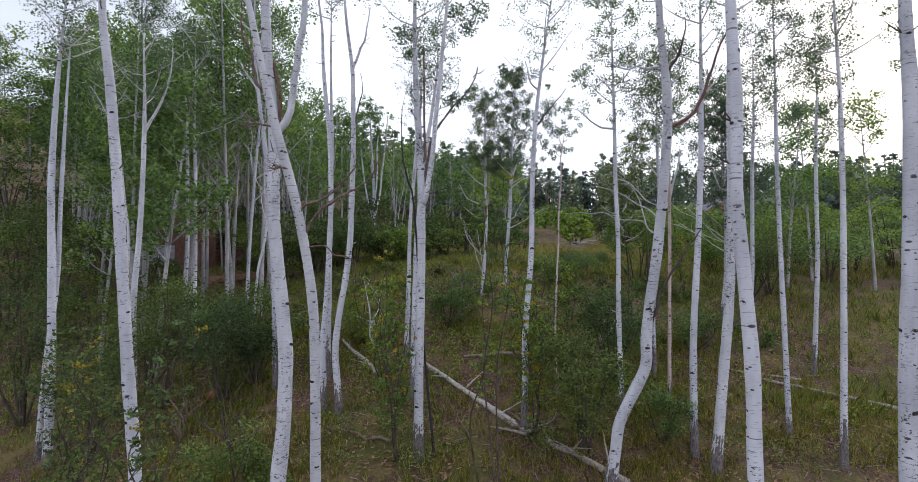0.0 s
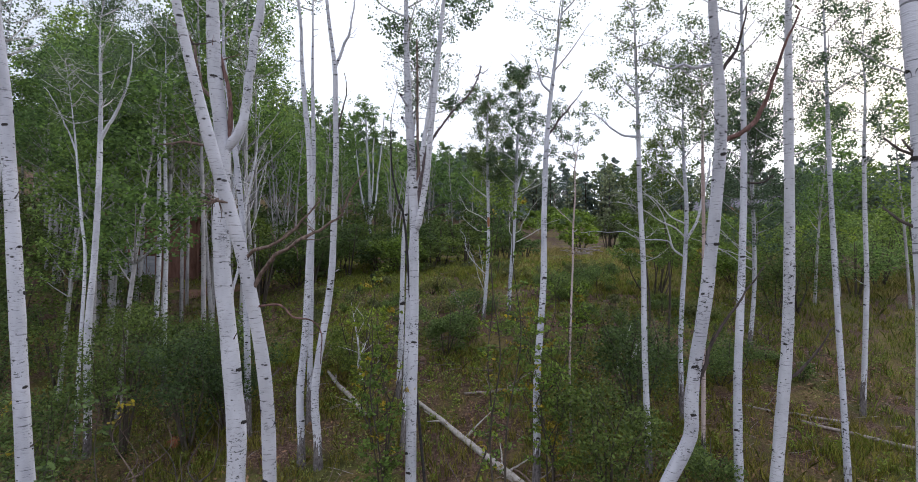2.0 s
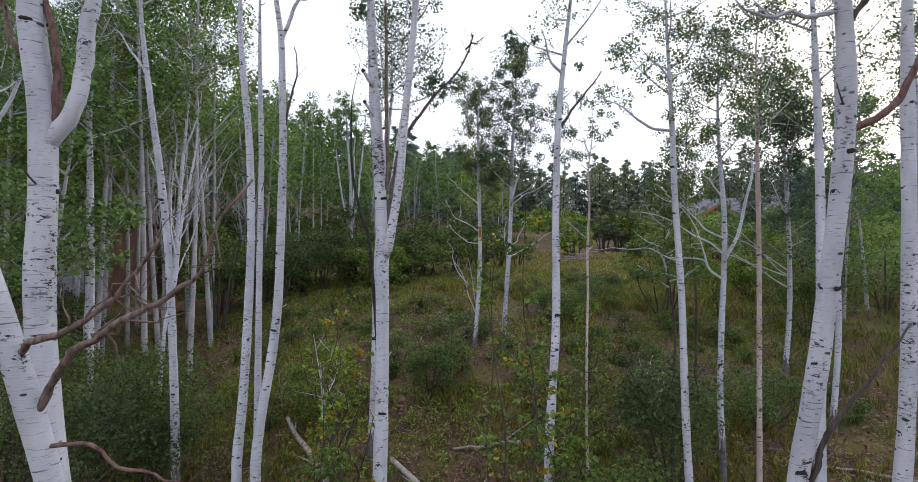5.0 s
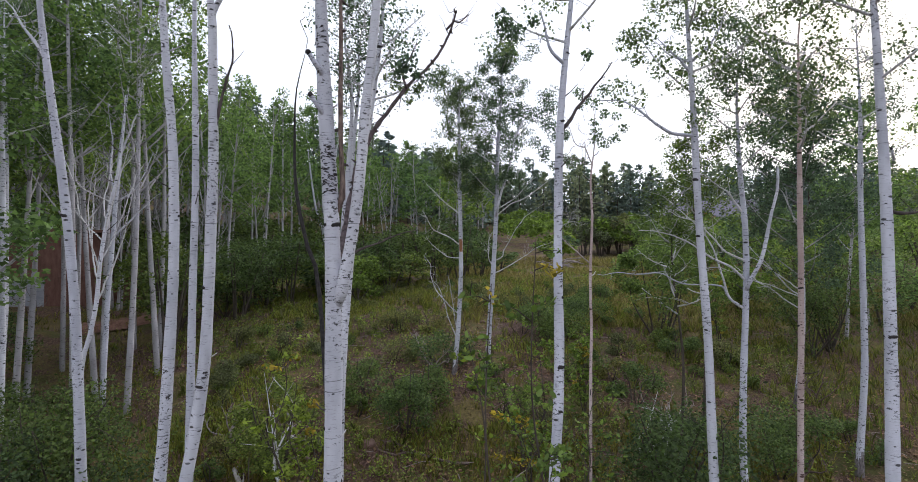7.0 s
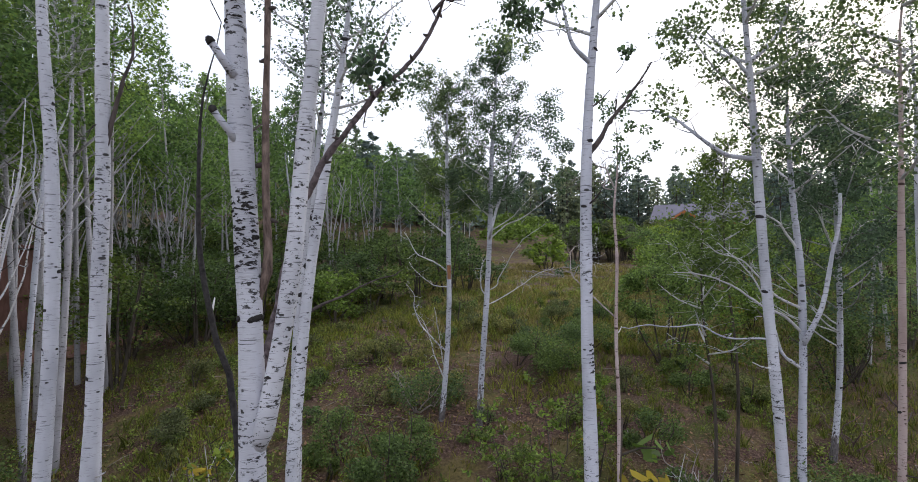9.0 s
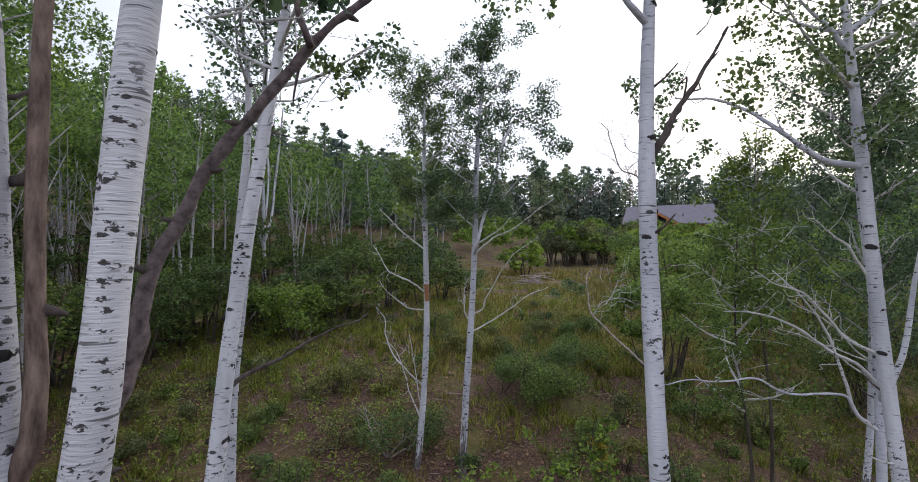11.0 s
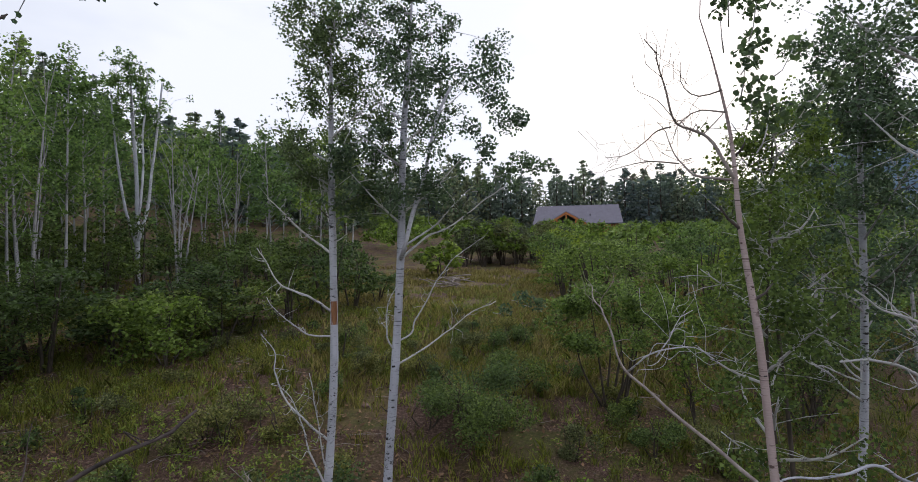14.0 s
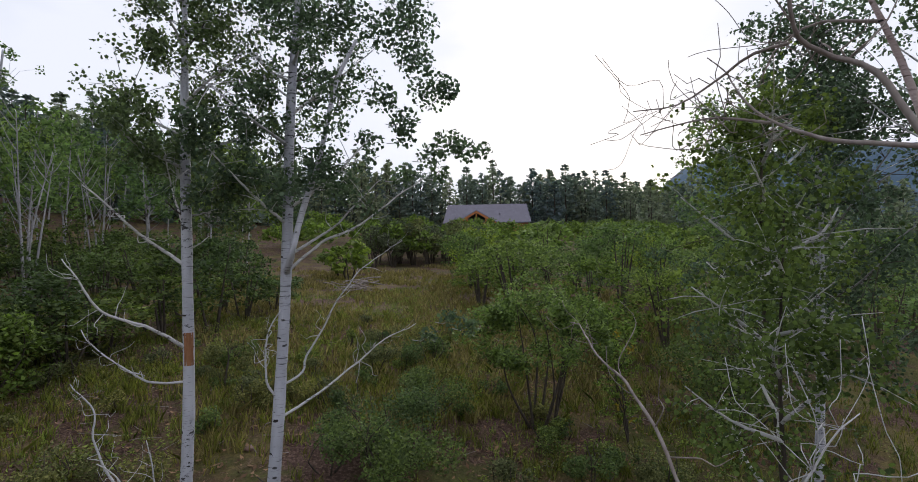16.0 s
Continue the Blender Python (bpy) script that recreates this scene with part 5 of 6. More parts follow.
# ---- woods behind: aspens, oaks and pines ----
def far_aspen(seed, height, count=1100, leaf=0.22, low=0.42):
    """An aspen of the woods: pale trunk, forked bare limbs and a broken crown of leaf clumps."""
    rng = np.random.default_rng(seed)
    ob = base_empty("woodland_aspen", 0, 0, 0, "tall white-stemmed aspen in the woods with a thin green crown", "tree", "aspens in the woods")
    lean = rng.normal(size=2) * 0.5
    pts = [(0, 0, -0.2), (lean[0] * 0.25 + rng.normal() * 0.12, lean[1] * 0.25, height * 0.33), (lean[0] * 0.6, lean[1] * 0.6, height * 0.66), (lean[0], lean[1], height)]
    q = smooth_path(pts, 0.5)
    hang("trunk", tube_mesh("trunk", q, np.linspace(0.085, 0.018, len(q)), 7, 0.03), WOODS_BARK, ob)
    cents, size = [], []
    br = []
    for k in range(18):
        f = rng.uniform(0.38, 0.97)
        p = q[int(f * (len(q) - 1))]
        a = rng.uniform(0, 6.28)
        l = rng.uniform(0.7, 1.9) * (1.3 - 0.75 * f)
        e = p + np.array([math.cos(a) * l, math.sin(a) * l, l * rng.uniform(0.5, 1.3)])
        s = smooth_path([p, p + (e - p) * 0.5 - (0, 0, 0.06), e], 0.35)
        br.append(tube_arrays(s, np.linspace(0.026, 0.008, len(s)), 5))
        if e[2] > low * height:
            for c in (e, p + (e - p) * 0.7, e + rng.normal(size=3) * 0.3):
                cents.append(c)
                size.append(rng.uniform(0.28, 0.55))
    tagged(hang("branchwork", tubes_mesh("branchwork", br), WOODS_BARK, ob), kind="stuff")
    for k in range(30):
        t = rng.uniform(0, 1)
        a = rng.uniform(0, 6.28)
        r = rng.uniform(0.3, 1.0) ** 0.6 * 1.7 * math.sin(math.pi * min(1, 0.25 + 0.8 * t)) ** 0.7 + 0.12
        cents.append(np.array([lean[0] * (0.4 + 0.6 * t) + math.cos(a) * r, lean[1] * (0.4 + 0.6 * t) + math.sin(a) * r, height * (low + (1.02 - low) * t)]))
        size.append(rng.uniform(0.3, 0.62))
    C, S = np.array(cents), np.array(size)
    w = S ** 2 * rng.uniform(0.5, 1.5, len(S))
    pick = rng.choice(len(C), count, p=w / w.sum())
    c = C[pick] + ball(rng, count, (1.0, 1.0, 0.8)) * S[pick][:, None]
    hang("crown", poly_mesh("crown", leaves(c, leaf, 4, rng, 0.5, 0.4)), FAR_LEAF, ob)
    return ob


def bare_clump(seed, height):
    """A clump of bleached, nearly bare aspen stems that fork upward."""
    rng = np.random.default_rng(seed)
    ob = base_empty("bare_aspen", 0, 0, 0, "bleached aspen clump with many bare forked stems", "tree", "bare aspens in the woods")
    for k in range(int(rng.integers(4, 8))):
        a = rng.uniform(0, 6.28)
        s = rng.uniform(0.3, 1.3)
        h = height * rng.uniform(0.5, 1.05)
        e = np.array([math.cos(a) * s, math.sin(a) * s, h])
        q = smooth_path([(math.cos(a) * 0.15, math.sin(a) * 0.15, -0.2), e * (0.35, 0.35, 0.4) + rng.normal(size=3) * 0.1, e], 0.4)
        st = hang("stem", tube_mesh("stem", q, np.linspace(0.065, 0.014 + 0.02 * (h < 0.65 * height), len(q)), 7, 0.04), WOODS_BARK, ob)
        tw = []
        for j in range(7):
            i = int(rng.integers(len(q) // 3, len(q) - 1))
            b2 = rng.uniform(0, 6.28)
            l = rng.uniform(0.5, 1.5)
            o = np.array([math.cos(b2) * l * 0.6, math.sin(b2) * l * 0.6, l])
            w = smooth_path([q[i], q[i] + o * 0.5 - (0, 0, 0.1), q[i] + o], 0.3)
            tw.append(tube_arrays(w, np.linspace(0.022, 0.006, len(w)), 5))
        me = tubes_mesh("branchwork", tw)
        me.materials.append(WOODS_BARK)
        x = tagged(new("branchwork", me), kind="stuff")
        x.parent = st
    return ob


def far_oak(seed, w, h, mat, stems=4, count=480, leaf=0.28, lift=0.0):
    """A thicket oak: several stems and a lumpy crown with gaps."""
    rng = np.random.default_rng(seed)
    ob = base_empty("thicket_oak", 0, 0, 0, "lumpy green scrub oak of the thicket with dark stems", "tree", "oaks of the thicket")
    for k in range(stems):
        a = rng.uniform(0, 6.28)
        r = w * 0.32 * rng.uniform(0.4, 1)
        s = smooth_path([(math.cos(a) * 0.15, math.sin(a) * 0.15, -0.2), (math.cos(a) * r * 0.6, math.sin(a) * r * 0.6, h * 0.45), (math.cos(a) * r, math.sin(a) * r, h * 0.85)], 0.4)
        hang("stem", tube_mesh("stem", s, np.linspace(0.06, 0.015, len(s)), 6, 0.05), STEM, ob)
    cents, size = [], []
    for k in range(30):
        d = rng.normal(size=3)
        d /= np.linalg.norm(d)
        d[2] = abs(d[2]) * rng.choice([1, 1, -0.75])
        f = rng.uniform(0.62, 1.0)
        cents.append((d[0] * f * w * 0.46, d[1] * f * w * 0.46, h * (0.53 + lift + (0.43 - lift) * d[2] * f)))
        size.append(w * rng.uniform(0.085, 0.16))
    C, S = np.array(cents), np.array(size)
    p = S ** 2
    pick = rng.choice(len(C), count, p=p / p.sum())
    o = ball(rng, count, (1.0, 1.0, 0.75))
    o[:, 2] = np.where(rng.random(count) < 0.6, np.abs(o[:, 2]), o[:, 2])
    c = C[pick] + o * S[pick][:, None]
    hang("crown", poly_mesh("crown", leaves(c, leaf, 4, rng, 0.7, 0.4, 1.3)), mat, ob)
    return ob


def pine(seed, h):
    """A ponderosa: straight trunk and full, drooping tiers of needle tufts that narrow to a point."""
    rng = np.random.default_rng(seed)
    ob = base_empty("pine_tree", 0, 0, 0, "tall pine on the ridge, its blue-green paled by haze", "tree", "pines on the ridge")
    q = smooth_path([(0, 0, -0.3), (0.05, 0.02, h * 0.5), (0, 0.05, h * 0.97)], 1.0)
    hang("trunk", tube_mesh("trunk", q, np.linspace(0.2, 0.03, len(q)), 7), STEM, ob)
    C = []
    tiers = int(h * 1.5)
    for k in range(tiers):
        t = k / tiers
        z = h * (0.06 + 0.92 * t)
        r0 = 0.25 * h * (1 - t ** 1.6) ** 0.9 * rng.uniform(0.75, 1.1) + 0.12
        for j in range(int(5 + 6 * (1 - t))):
            a = rng.uniform(0, 6.28)
            for f in (0.35, 0.6, 0.8, 1.0):
                r = r0 * f * rng.uniform(0.9, 1.1)
                C.append((math.cos(a) * r, math.sin(a) * r, z + 0.3 - 0.16 * r))
    C = np.array(C)
    n = 540
    c = C[rng.integers(0, len(C), n)] + ball(rng, n, (0.38, 0.38, 0.28))
    hang("needles", poly_mesh("needles", leaves(c, 0.45, 4, rng, 0.5, 0.5, 1.6)), HAZED_NEEDLE, ob)
    return ob


def plant(variants, spots, smin, smax, seed):
    """Set out copies of the variants: the first spots take the variants themselves."""
    rng = np.random.default_rng(seed)
    for i, (x, y) in enumerate(spots):
        s = rng.uniform(smin, smax)
        m = Matrix.LocRotScale((x, y, g(x, y) - 0.05), Euler((0, 0, rng.uniform(0, 6.28))), None)
        if i < len(variants):
            ob = variants[i]
        else:
            ob = copy_thing(variants[int(rng.integers(len(variants)))], m)
        ob.scale = (s, s, s * rng.uniform(0.9, 1.12))
        ob.location = m.translation
        ob.rotation_euler = m.to_euler()


def spots_in(n, test, x0, x1, y0, y1, gap, seed):
    rng = np.random.default_rng(seed)
    out = []
    tries = 0
    while len(out) < n and tries < n * 60:
        tries += 1
        x, y = rng.uniform(x0, x1), rng.uniform(y0, y1)
        if test(x, y) and all((x - a) ** 2 + (y - b) ** 2 > gap * gap for a, b in out):
            out.append((x, y))
    return out


def clearing(x, y):
    """The open mound and the strip of dry grass that runs up from it."""
    if y < 36:
        return -5.5 - 0.1 * (y - 20) < x < 13.0 + 0.3 * (34 - y)
    return abs(x - (5.5 + 0.62 * (y - 32))) < 4.4 and y < 57


def shed_view(x, y):
    return -0.80 * (y - 6.5) < x < -0.50 * (y - 6.5) and 17 < y < 32


left_near = lambda x, y: x < -0.66 * (y - 11.3) - 1.5 and not shed_view(x, y) and not (x < -0.69 * y and y < 27)
left_wood = lambda x, y: x < -6 - 0.06 * (y - 22) and y > 33 and not clearing(x, y) and not shed_view(x, y)
back_left = lambda x, y: y > 38 and x < 3 + 0.12 * (y - 36) and not clearing(x, y)
NEAR_ASPENS = [far_aspen(120 + i, h, 3400, 0.105) for i, h in enumerate((11.0, 12.0, 10.0))]
plant(NEAR_ASPENS, [(-13.2, 23.6), (-12.3, 20.6), (-14.6, 25.8), (-15.5, 22.8)] + spots_in(30, left_near, -27, -8, 17, 34, 1.9, 12), 0.86, 1.08, 5)
HIGH_ASPENS = [far_aspen(150 + i, h, 3900, 0.075, 0.55) for i, h in enumerate((12.6, 13.4))]
plant(HIGH_ASPENS, [(-9.0, 20.6), (-7.9, 21.0), (-10.7, 20.9), (-11.5, 18.4), (-11.6, 22.6), (-10.4, 24.2), (-12.6, 26.4), (-8.3, 23.5), (-9.5, 22.4), (-10.3, 25.9), (-9.1, 25.2), (-11.9, 24.6), (-13.3, 22.0)], 1.0, 1.12, 9)
WOOD_ASPENS = [far_aspen(140 + i, h, 2700, 0.125, 0.36) for i, h in enumerate((10.9, 11.8, 10.2))]
plant(WOOD_ASPENS, spots_in(30, left_wood, -30, -6, 33, 46, 2.0, 1), 0.9, 1.15, 6)
ASPENS = [far_aspen(100 + i, h) for i, h in enumerate((10.5, 11.5, 9.0, 12.0, 10.0))]
plant(ASPENS, spots_in(80, back_left, -38, 8, 45, 92, 2.4, 2), 0.8, 1.05, 25)
kinds = ((3.9, 3.3, OAK_LEAF), (4.6, 3.6, FAR_LEAF), (3.8, 3.0, BRIGHT_LEAF), (4.4, 3.9, OAK_LEAF), (3.6, 2.8, SHRUB_LEAF))
NEAR_OAKS = [far_oak(230 + i, w, h, mt, 5, 1900, 0.105) for i, (w, h, mt) in enumerate(kinds)]
OAKS = [far_oak(200 + i, w, h, mt) for i, (w, h, mt) in enumerate(kinds)]
thicket = lambda x, y: x > 10.5 + 0.35 * max(0, 34 - y) and not clearing(x, y) and not (y < 23.5 and x < 27) and not (y > 84 and 34 < x < 70)
under = lambda x, y: x < -6.5 - 0.05 * (y - 20) - 0.35 * max(0, 29 - y) and not clearing(x, y) and not shed_view(x, y)
plant(NEAR_OAKS, spots_in(70, lambda x, y: thicket(x, y) and x < 32, 9, 32, 23, 48, 2.7, 3), 0.62, 1.15, 7)
# under-oaks wear the darkened leaf: their shade sits in the base colour
UNDER_OAKS = [far_oak(260 + i, w, h, mt, 4, 1300, 0.12) for i, (w, h, mt) in enumerate(((3.6, 3.2, DULL_SHADED_LEAF), (4.2, 4.4, DULL_SHADED_LEAF), (3.4, 2.7, SHRUB_LEAF)))]
UNDER_SPOTS = spots_in(66, under, -26, -5, 18, 44, 1.8, 4)
FINE_OAKS = [far_oak(270 + i, w, h, DULL_SHADED_LEAF, 5, 2500, 0.075) for i, (w, h) in enumerate(((3.6, 3.2), (4.0, 4.0)))]
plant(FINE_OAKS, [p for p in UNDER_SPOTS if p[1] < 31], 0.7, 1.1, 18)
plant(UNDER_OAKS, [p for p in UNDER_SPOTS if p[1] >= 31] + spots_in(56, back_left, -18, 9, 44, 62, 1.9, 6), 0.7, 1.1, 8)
FAR_SPOTS = spots_in(180, lambda x, y: thicket(x, y) and (y > 48 or x > 32), 9, 82, 14, 94, 2.3, 13)
plant(OAKS, [p for p in FAR_SPOTS if p[1] < 58 and p[0] < 46], 0.78, 1.15, 27)


def far_thicket(spots):
    """The sea of oak crowns far behind: lumpy domes of leaves over the slope."""
    rng = np.random.default_rng(28)
    C = []
    for x, y in spots:
        w, h = rng.uniform(3.4, 4.8), rng.uniform(2.6, 3.9)
        d = rng.normal(size=(30, 3))
        d /= np.linalg.norm(d, axis=1)[:, None]
        d[:, 2] = np.abs(d[:, 2])
        k = rng.choice(30, 440, p=rng.dirichlet(np.ones(30) * 3.0))
        c = np.array([x, y, g(x, y) + h * 0.5]) + d[k] * np.array([w * 0.47, w * 0.47, h * 0.47])
        C.append(c + rng.normal(size=(440, 3)) * np.array([0.27, 0.27, 0.2]))
    me = poly_mesh("oak_thicket", leaves(np.vstack(C), 0.29, 4, rng, 0.6, 0.4, 1.3))
    me.materials.append(BRIGHT_LEAF)
    tagged(new("oak_thicket", me), "distant dense thicket of rounded green oaks", "thicket", kind="stuff")


far_thicket([p for p in FAR_SPOTS if not (p[1] < 58 and p[0] < 46)])
GROVE = [far_oak(280 + i, w, h, GREY_LEAF, 7, 1200, 0.16, 0.06) for i, (w, h) in enumerate(((3.3, 3.5), (3.8, 4.0), (2.9, 3.0)))]
plant(GROVE, spots_in(24, lambda x, y: abs(x - (5.5 + 0.62 * (y - 32))) < 6.5, 8, 34, 57.5, 66, 1.7, 16), 0.75, 1.2, 17)
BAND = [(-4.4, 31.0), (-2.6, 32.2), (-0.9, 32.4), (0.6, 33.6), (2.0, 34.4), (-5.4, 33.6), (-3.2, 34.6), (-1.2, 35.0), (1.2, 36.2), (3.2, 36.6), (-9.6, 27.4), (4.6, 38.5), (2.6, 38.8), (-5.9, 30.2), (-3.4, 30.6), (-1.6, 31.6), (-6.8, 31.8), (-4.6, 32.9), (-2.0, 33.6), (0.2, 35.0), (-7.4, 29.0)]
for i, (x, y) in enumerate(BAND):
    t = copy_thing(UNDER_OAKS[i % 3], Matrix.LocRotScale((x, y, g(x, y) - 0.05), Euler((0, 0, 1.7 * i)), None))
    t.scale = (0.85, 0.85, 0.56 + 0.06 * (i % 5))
for x, y, s in ((14.9, 24.0, 0.82), (17.0, 25.4, 0.9), (18.6, 23.6, 0.8)):
    t = copy_thing(NEAR_ASPENS[int(x) % 3], Matrix.LocRotScale((x, y, g(x, y) - 0.05), Euler((0, 0, x)), None))
    t.scale = (s, s, s)
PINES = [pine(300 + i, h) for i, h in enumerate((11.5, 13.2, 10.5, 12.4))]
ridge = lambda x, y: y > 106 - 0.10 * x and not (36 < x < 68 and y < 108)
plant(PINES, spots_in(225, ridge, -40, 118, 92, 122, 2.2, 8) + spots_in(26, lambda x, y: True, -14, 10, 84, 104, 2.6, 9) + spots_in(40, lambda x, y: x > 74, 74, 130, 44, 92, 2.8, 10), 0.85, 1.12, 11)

CLUMPS = [bare_clump(500 + i, h) for i, h in enumerate((8.0, 10.0, 8.8))]
plant(CLUMPS, [(-10.5, 33.0), (-13.2, 35.0), (-12.0, 37.5), (-15.5, 33.5), (-9.8, 39.0), (-16.5, 39.0), (-19.0, 36.0), (-5.5, 47.0), (-3.0, 50.0), (-13.5, 30.5), (-18.5, 26.0), (-15.0, 25.0), (-20.5, 30.5)], 0.85, 1.15, 15)

# ---- distant mountain ----
def mountain():
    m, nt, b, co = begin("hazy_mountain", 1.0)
    # the air's blue haze is mixed straight into the slope colour
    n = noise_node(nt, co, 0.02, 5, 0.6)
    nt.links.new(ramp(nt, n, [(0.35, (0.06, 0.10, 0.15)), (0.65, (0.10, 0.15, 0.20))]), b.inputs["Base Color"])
    xs = np.linspace(0, 1, 60)
    V, F = [], []
    for k, f in enumerate(np.linspace(0, 1, 14)):
        for t in xs:
            a = radians(40 + 46 * t)
            r = 1250 + 500 * f
            top = 20 + 265 * math.sin(min(1.0, max(0.0, t - 0.07) * 4.2) * math.pi / 2) ** 1.2 * (1 - 0.2 * max(0, t - 0.4)) + 14 * noise.noise((t * 9, 2.0, 0)) + 6 * noise.noise((t * 40, 5.0, 0))
            V.append((r * math.sin(a), r * math.cos(a), 20 + (top - 20) * math.sin(f * math.pi / 2) + 10 * noise.noise((t * 20, f * 6, 1)) * f))
    for k in range(13):
        for i in range(59):
            F.append((k * 60 + i, k * 60 + i + 1, (k + 1) * 60 + i + 1, (k + 1) * 60 + i))
    me = bpy.data.meshes.new("mountain")
    me.from_pydata(V, [], F)
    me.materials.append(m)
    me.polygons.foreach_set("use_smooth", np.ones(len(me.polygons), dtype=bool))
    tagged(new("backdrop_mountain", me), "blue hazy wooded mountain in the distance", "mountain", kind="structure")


mountain()

# ---- the house behind the thicket ----
def house():
    cx, cy, rot = 51.8, 98.3, radians(-29)
    gz = g(cx, cy)
    roof_m, nt, b, co = begin("metal_roof", 0.6)
    nt.links.new(ramp(nt, noise_node(nt, co, 1.2, 3), [(0.3, (0.15, 0.14, 0.175)), (0.7, (0.19, 0.18, 0.22))]), b.inputs["Base Color"])
    timber = wood_material("orange_timber", (0.28, 0.10, 0.035), (0.48, 0.20, 0.08), (3, 3, 20))
    log_wall = wood_material("log_wall", (0.20, 0.08, 0.04), (0.36, 0.16, 0.08), (2, 2, 12))
    gm, gnt, gb, _ = begin("window_glass", 0.08)
    gb.inputs["Base Color"].default_value = (0.03, 0.035, 0.045, 1)
    gb.inputs["Specular IOR Level"].default_value = 0.6
    ob = base_empty("house", 0, 0, 0, "log house with a grey metal roof and a timber-framed gable", "house")
    eave, ridge_z, half = 14.1 - gz, 17.55 - gz, 8.05
    part("wall", box(15.2, 8.0, eave, (0, 0, eave / 2 - 0.3)), log_wall, ob)
    for name, sgn in (("roof", -1), ("roof", 1)):
        bm = bmesh.new()
        lo, hi = sgn * 5.0, 0.0
        v = [bm.verts.new(p) for p in ((-half - 0.7, lo, eave - 0.25), (half, lo, eave - 0.25), (half - 0.25, hi, ridge_z), (-half + 0.1, hi, ridge_z), (-half - 0.7, lo, eave - 0.10), (half, lo, eave - 0.10), (half - 0.25, hi, ridge_z + 0.15), (-half + 0.1, hi, ridge_z + 0.15))]
        for f in ((0, 1, 2, 3), (4, 5, 6, 7), (0, 1, 5, 4), (1, 2, 6, 5), (2, 3, 7, 6), (3, 0, 4, 7)):
            bm.faces.new([v[i] for i in f])
        bmesh.ops.recalc_face_normals(bm, faces=bm.faces)
        roof = part(name, bm, roof_m, ob, "grey standing-seam metal roof")
        if sgn < 0:
            for i in range(26):
                sx = -half + 0.3 + i * (2 * half - 0.6) / 25
                bm = box(0.05, math.hypot(5.0, ridge_z - eave + 0.25), 0.06)
                s = part("seam", bm, roof_m, roof)
                s.matrix_basis = Matrix.LocRotScale((sx * 0.985, lo / 2, (eave - 0.25 + ridge_z) / 2 + 0.16), Euler((math.atan2(ridge_z - eave + 0.25, 5.0), 0, 0)), None)
    for sgn in (-1, 1):
        bm = bmesh.new()
        v = [bm.verts.new(p) for p in ((sgn * 7.6, -4.0, eave - 0.35), (sgn * 7.6, 4.0, eave - 0.35), (sgn * 7.6, 0, ridge_z - 0.2), (sgn * 7.4, -4.0, eave - 0.35), (sgn * 7.4, 4.0, eave - 0.35), (sgn * 7.4, 0, ridge_z - 0.2))]
        for f in ((0, 1, 2), (3, 5, 4), (0, 3, 4, 1), (1, 4, 5, 2), (2, 5, 3, 0)):
            bm.faces.new([v[i] for i in f])
        bmesh.ops.recalc_face_normals(bm, faces=bm.faces)
        part("gable_wall", bm, timber, ob)
    # the entrance gable
    gx, gy, w, gh, ge = -2.4, -6.6, 3.6, 2.0, eave - 0.1
    for sgn in (-1, 1):
        bm = bmesh.new()
        v = [bm.verts.new(p) for p in ((gx + sgn * (w + 0.3), gy, ge - 0.15), (gx, gy, ge + gh), (gx, -2.0, ge + gh), (gx + sgn * (w + 0.3), -2.0, ge - 0.15), (gx + sgn * (w + 0.3), gy, ge), (gx, gy, ge + gh + 0.16), (gx, -2.0, ge + gh + 0.16), (gx + sgn * (w + 0.3), -2.0, ge))]
        for f in ((0, 1, 2, 3), (4, 5, 6, 7), (0, 1, 5, 4), (1, 2, 6, 5), (2, 3, 7, 6), (3, 0, 4, 7)):
            bm.faces.new([v[i] for i in f])
        bmesh.ops.recalc_face_normals(bm, faces=bm.faces)
        part("porch_roof", bm, roof_m, ob)
        l = math.hypot(w, gh)
        r = part("rafter", box(l + 0.3, 0.22, 0.34), timber, ob)
        r.matrix_basis = Matrix.LocRotScale((gx + sgn * w / 2, gy + 0.05, ge + gh / 2 - 0.2), Euler((0, sgn * math.atan2(gh, w), 0)), None)
    for px in (-3.4, -1.75, 0.0, 1.75, 3.4):
        ph = ge + gh * (1 - abs(px) / w) - 0.25
        part("post", box(0.26, 0.26, ph, (gx + px, gy + 0.1, ph / 2)), timber, ob)
    part("tie_beam", box(2 * w, 0.24, 0.3, (gx, gy + 0.12, ge - 0.25)), timber, ob)
    for px in (-1.3, 1.3):
        wd = part("window", box(1.5, 0.12, 1.9, (gx + px, -4.06, ge - 0.8)), timber, ob)
        part("pane", box(1.25, 0.06, 1.65, (gx + px, -4.12, ge - 0.8)), gm, wd)
    part("chimney_pipe", box(0.3, 0.3, 0.7, (2.2, -2.9, ge + 1.5), 0.05), roof_m, ob)
    ob.location = (cx, cy, gz)
    ob.scale = (0.93, 0.93, 0.98)
    ob.rotation_euler = (0, 0, rot)


house()

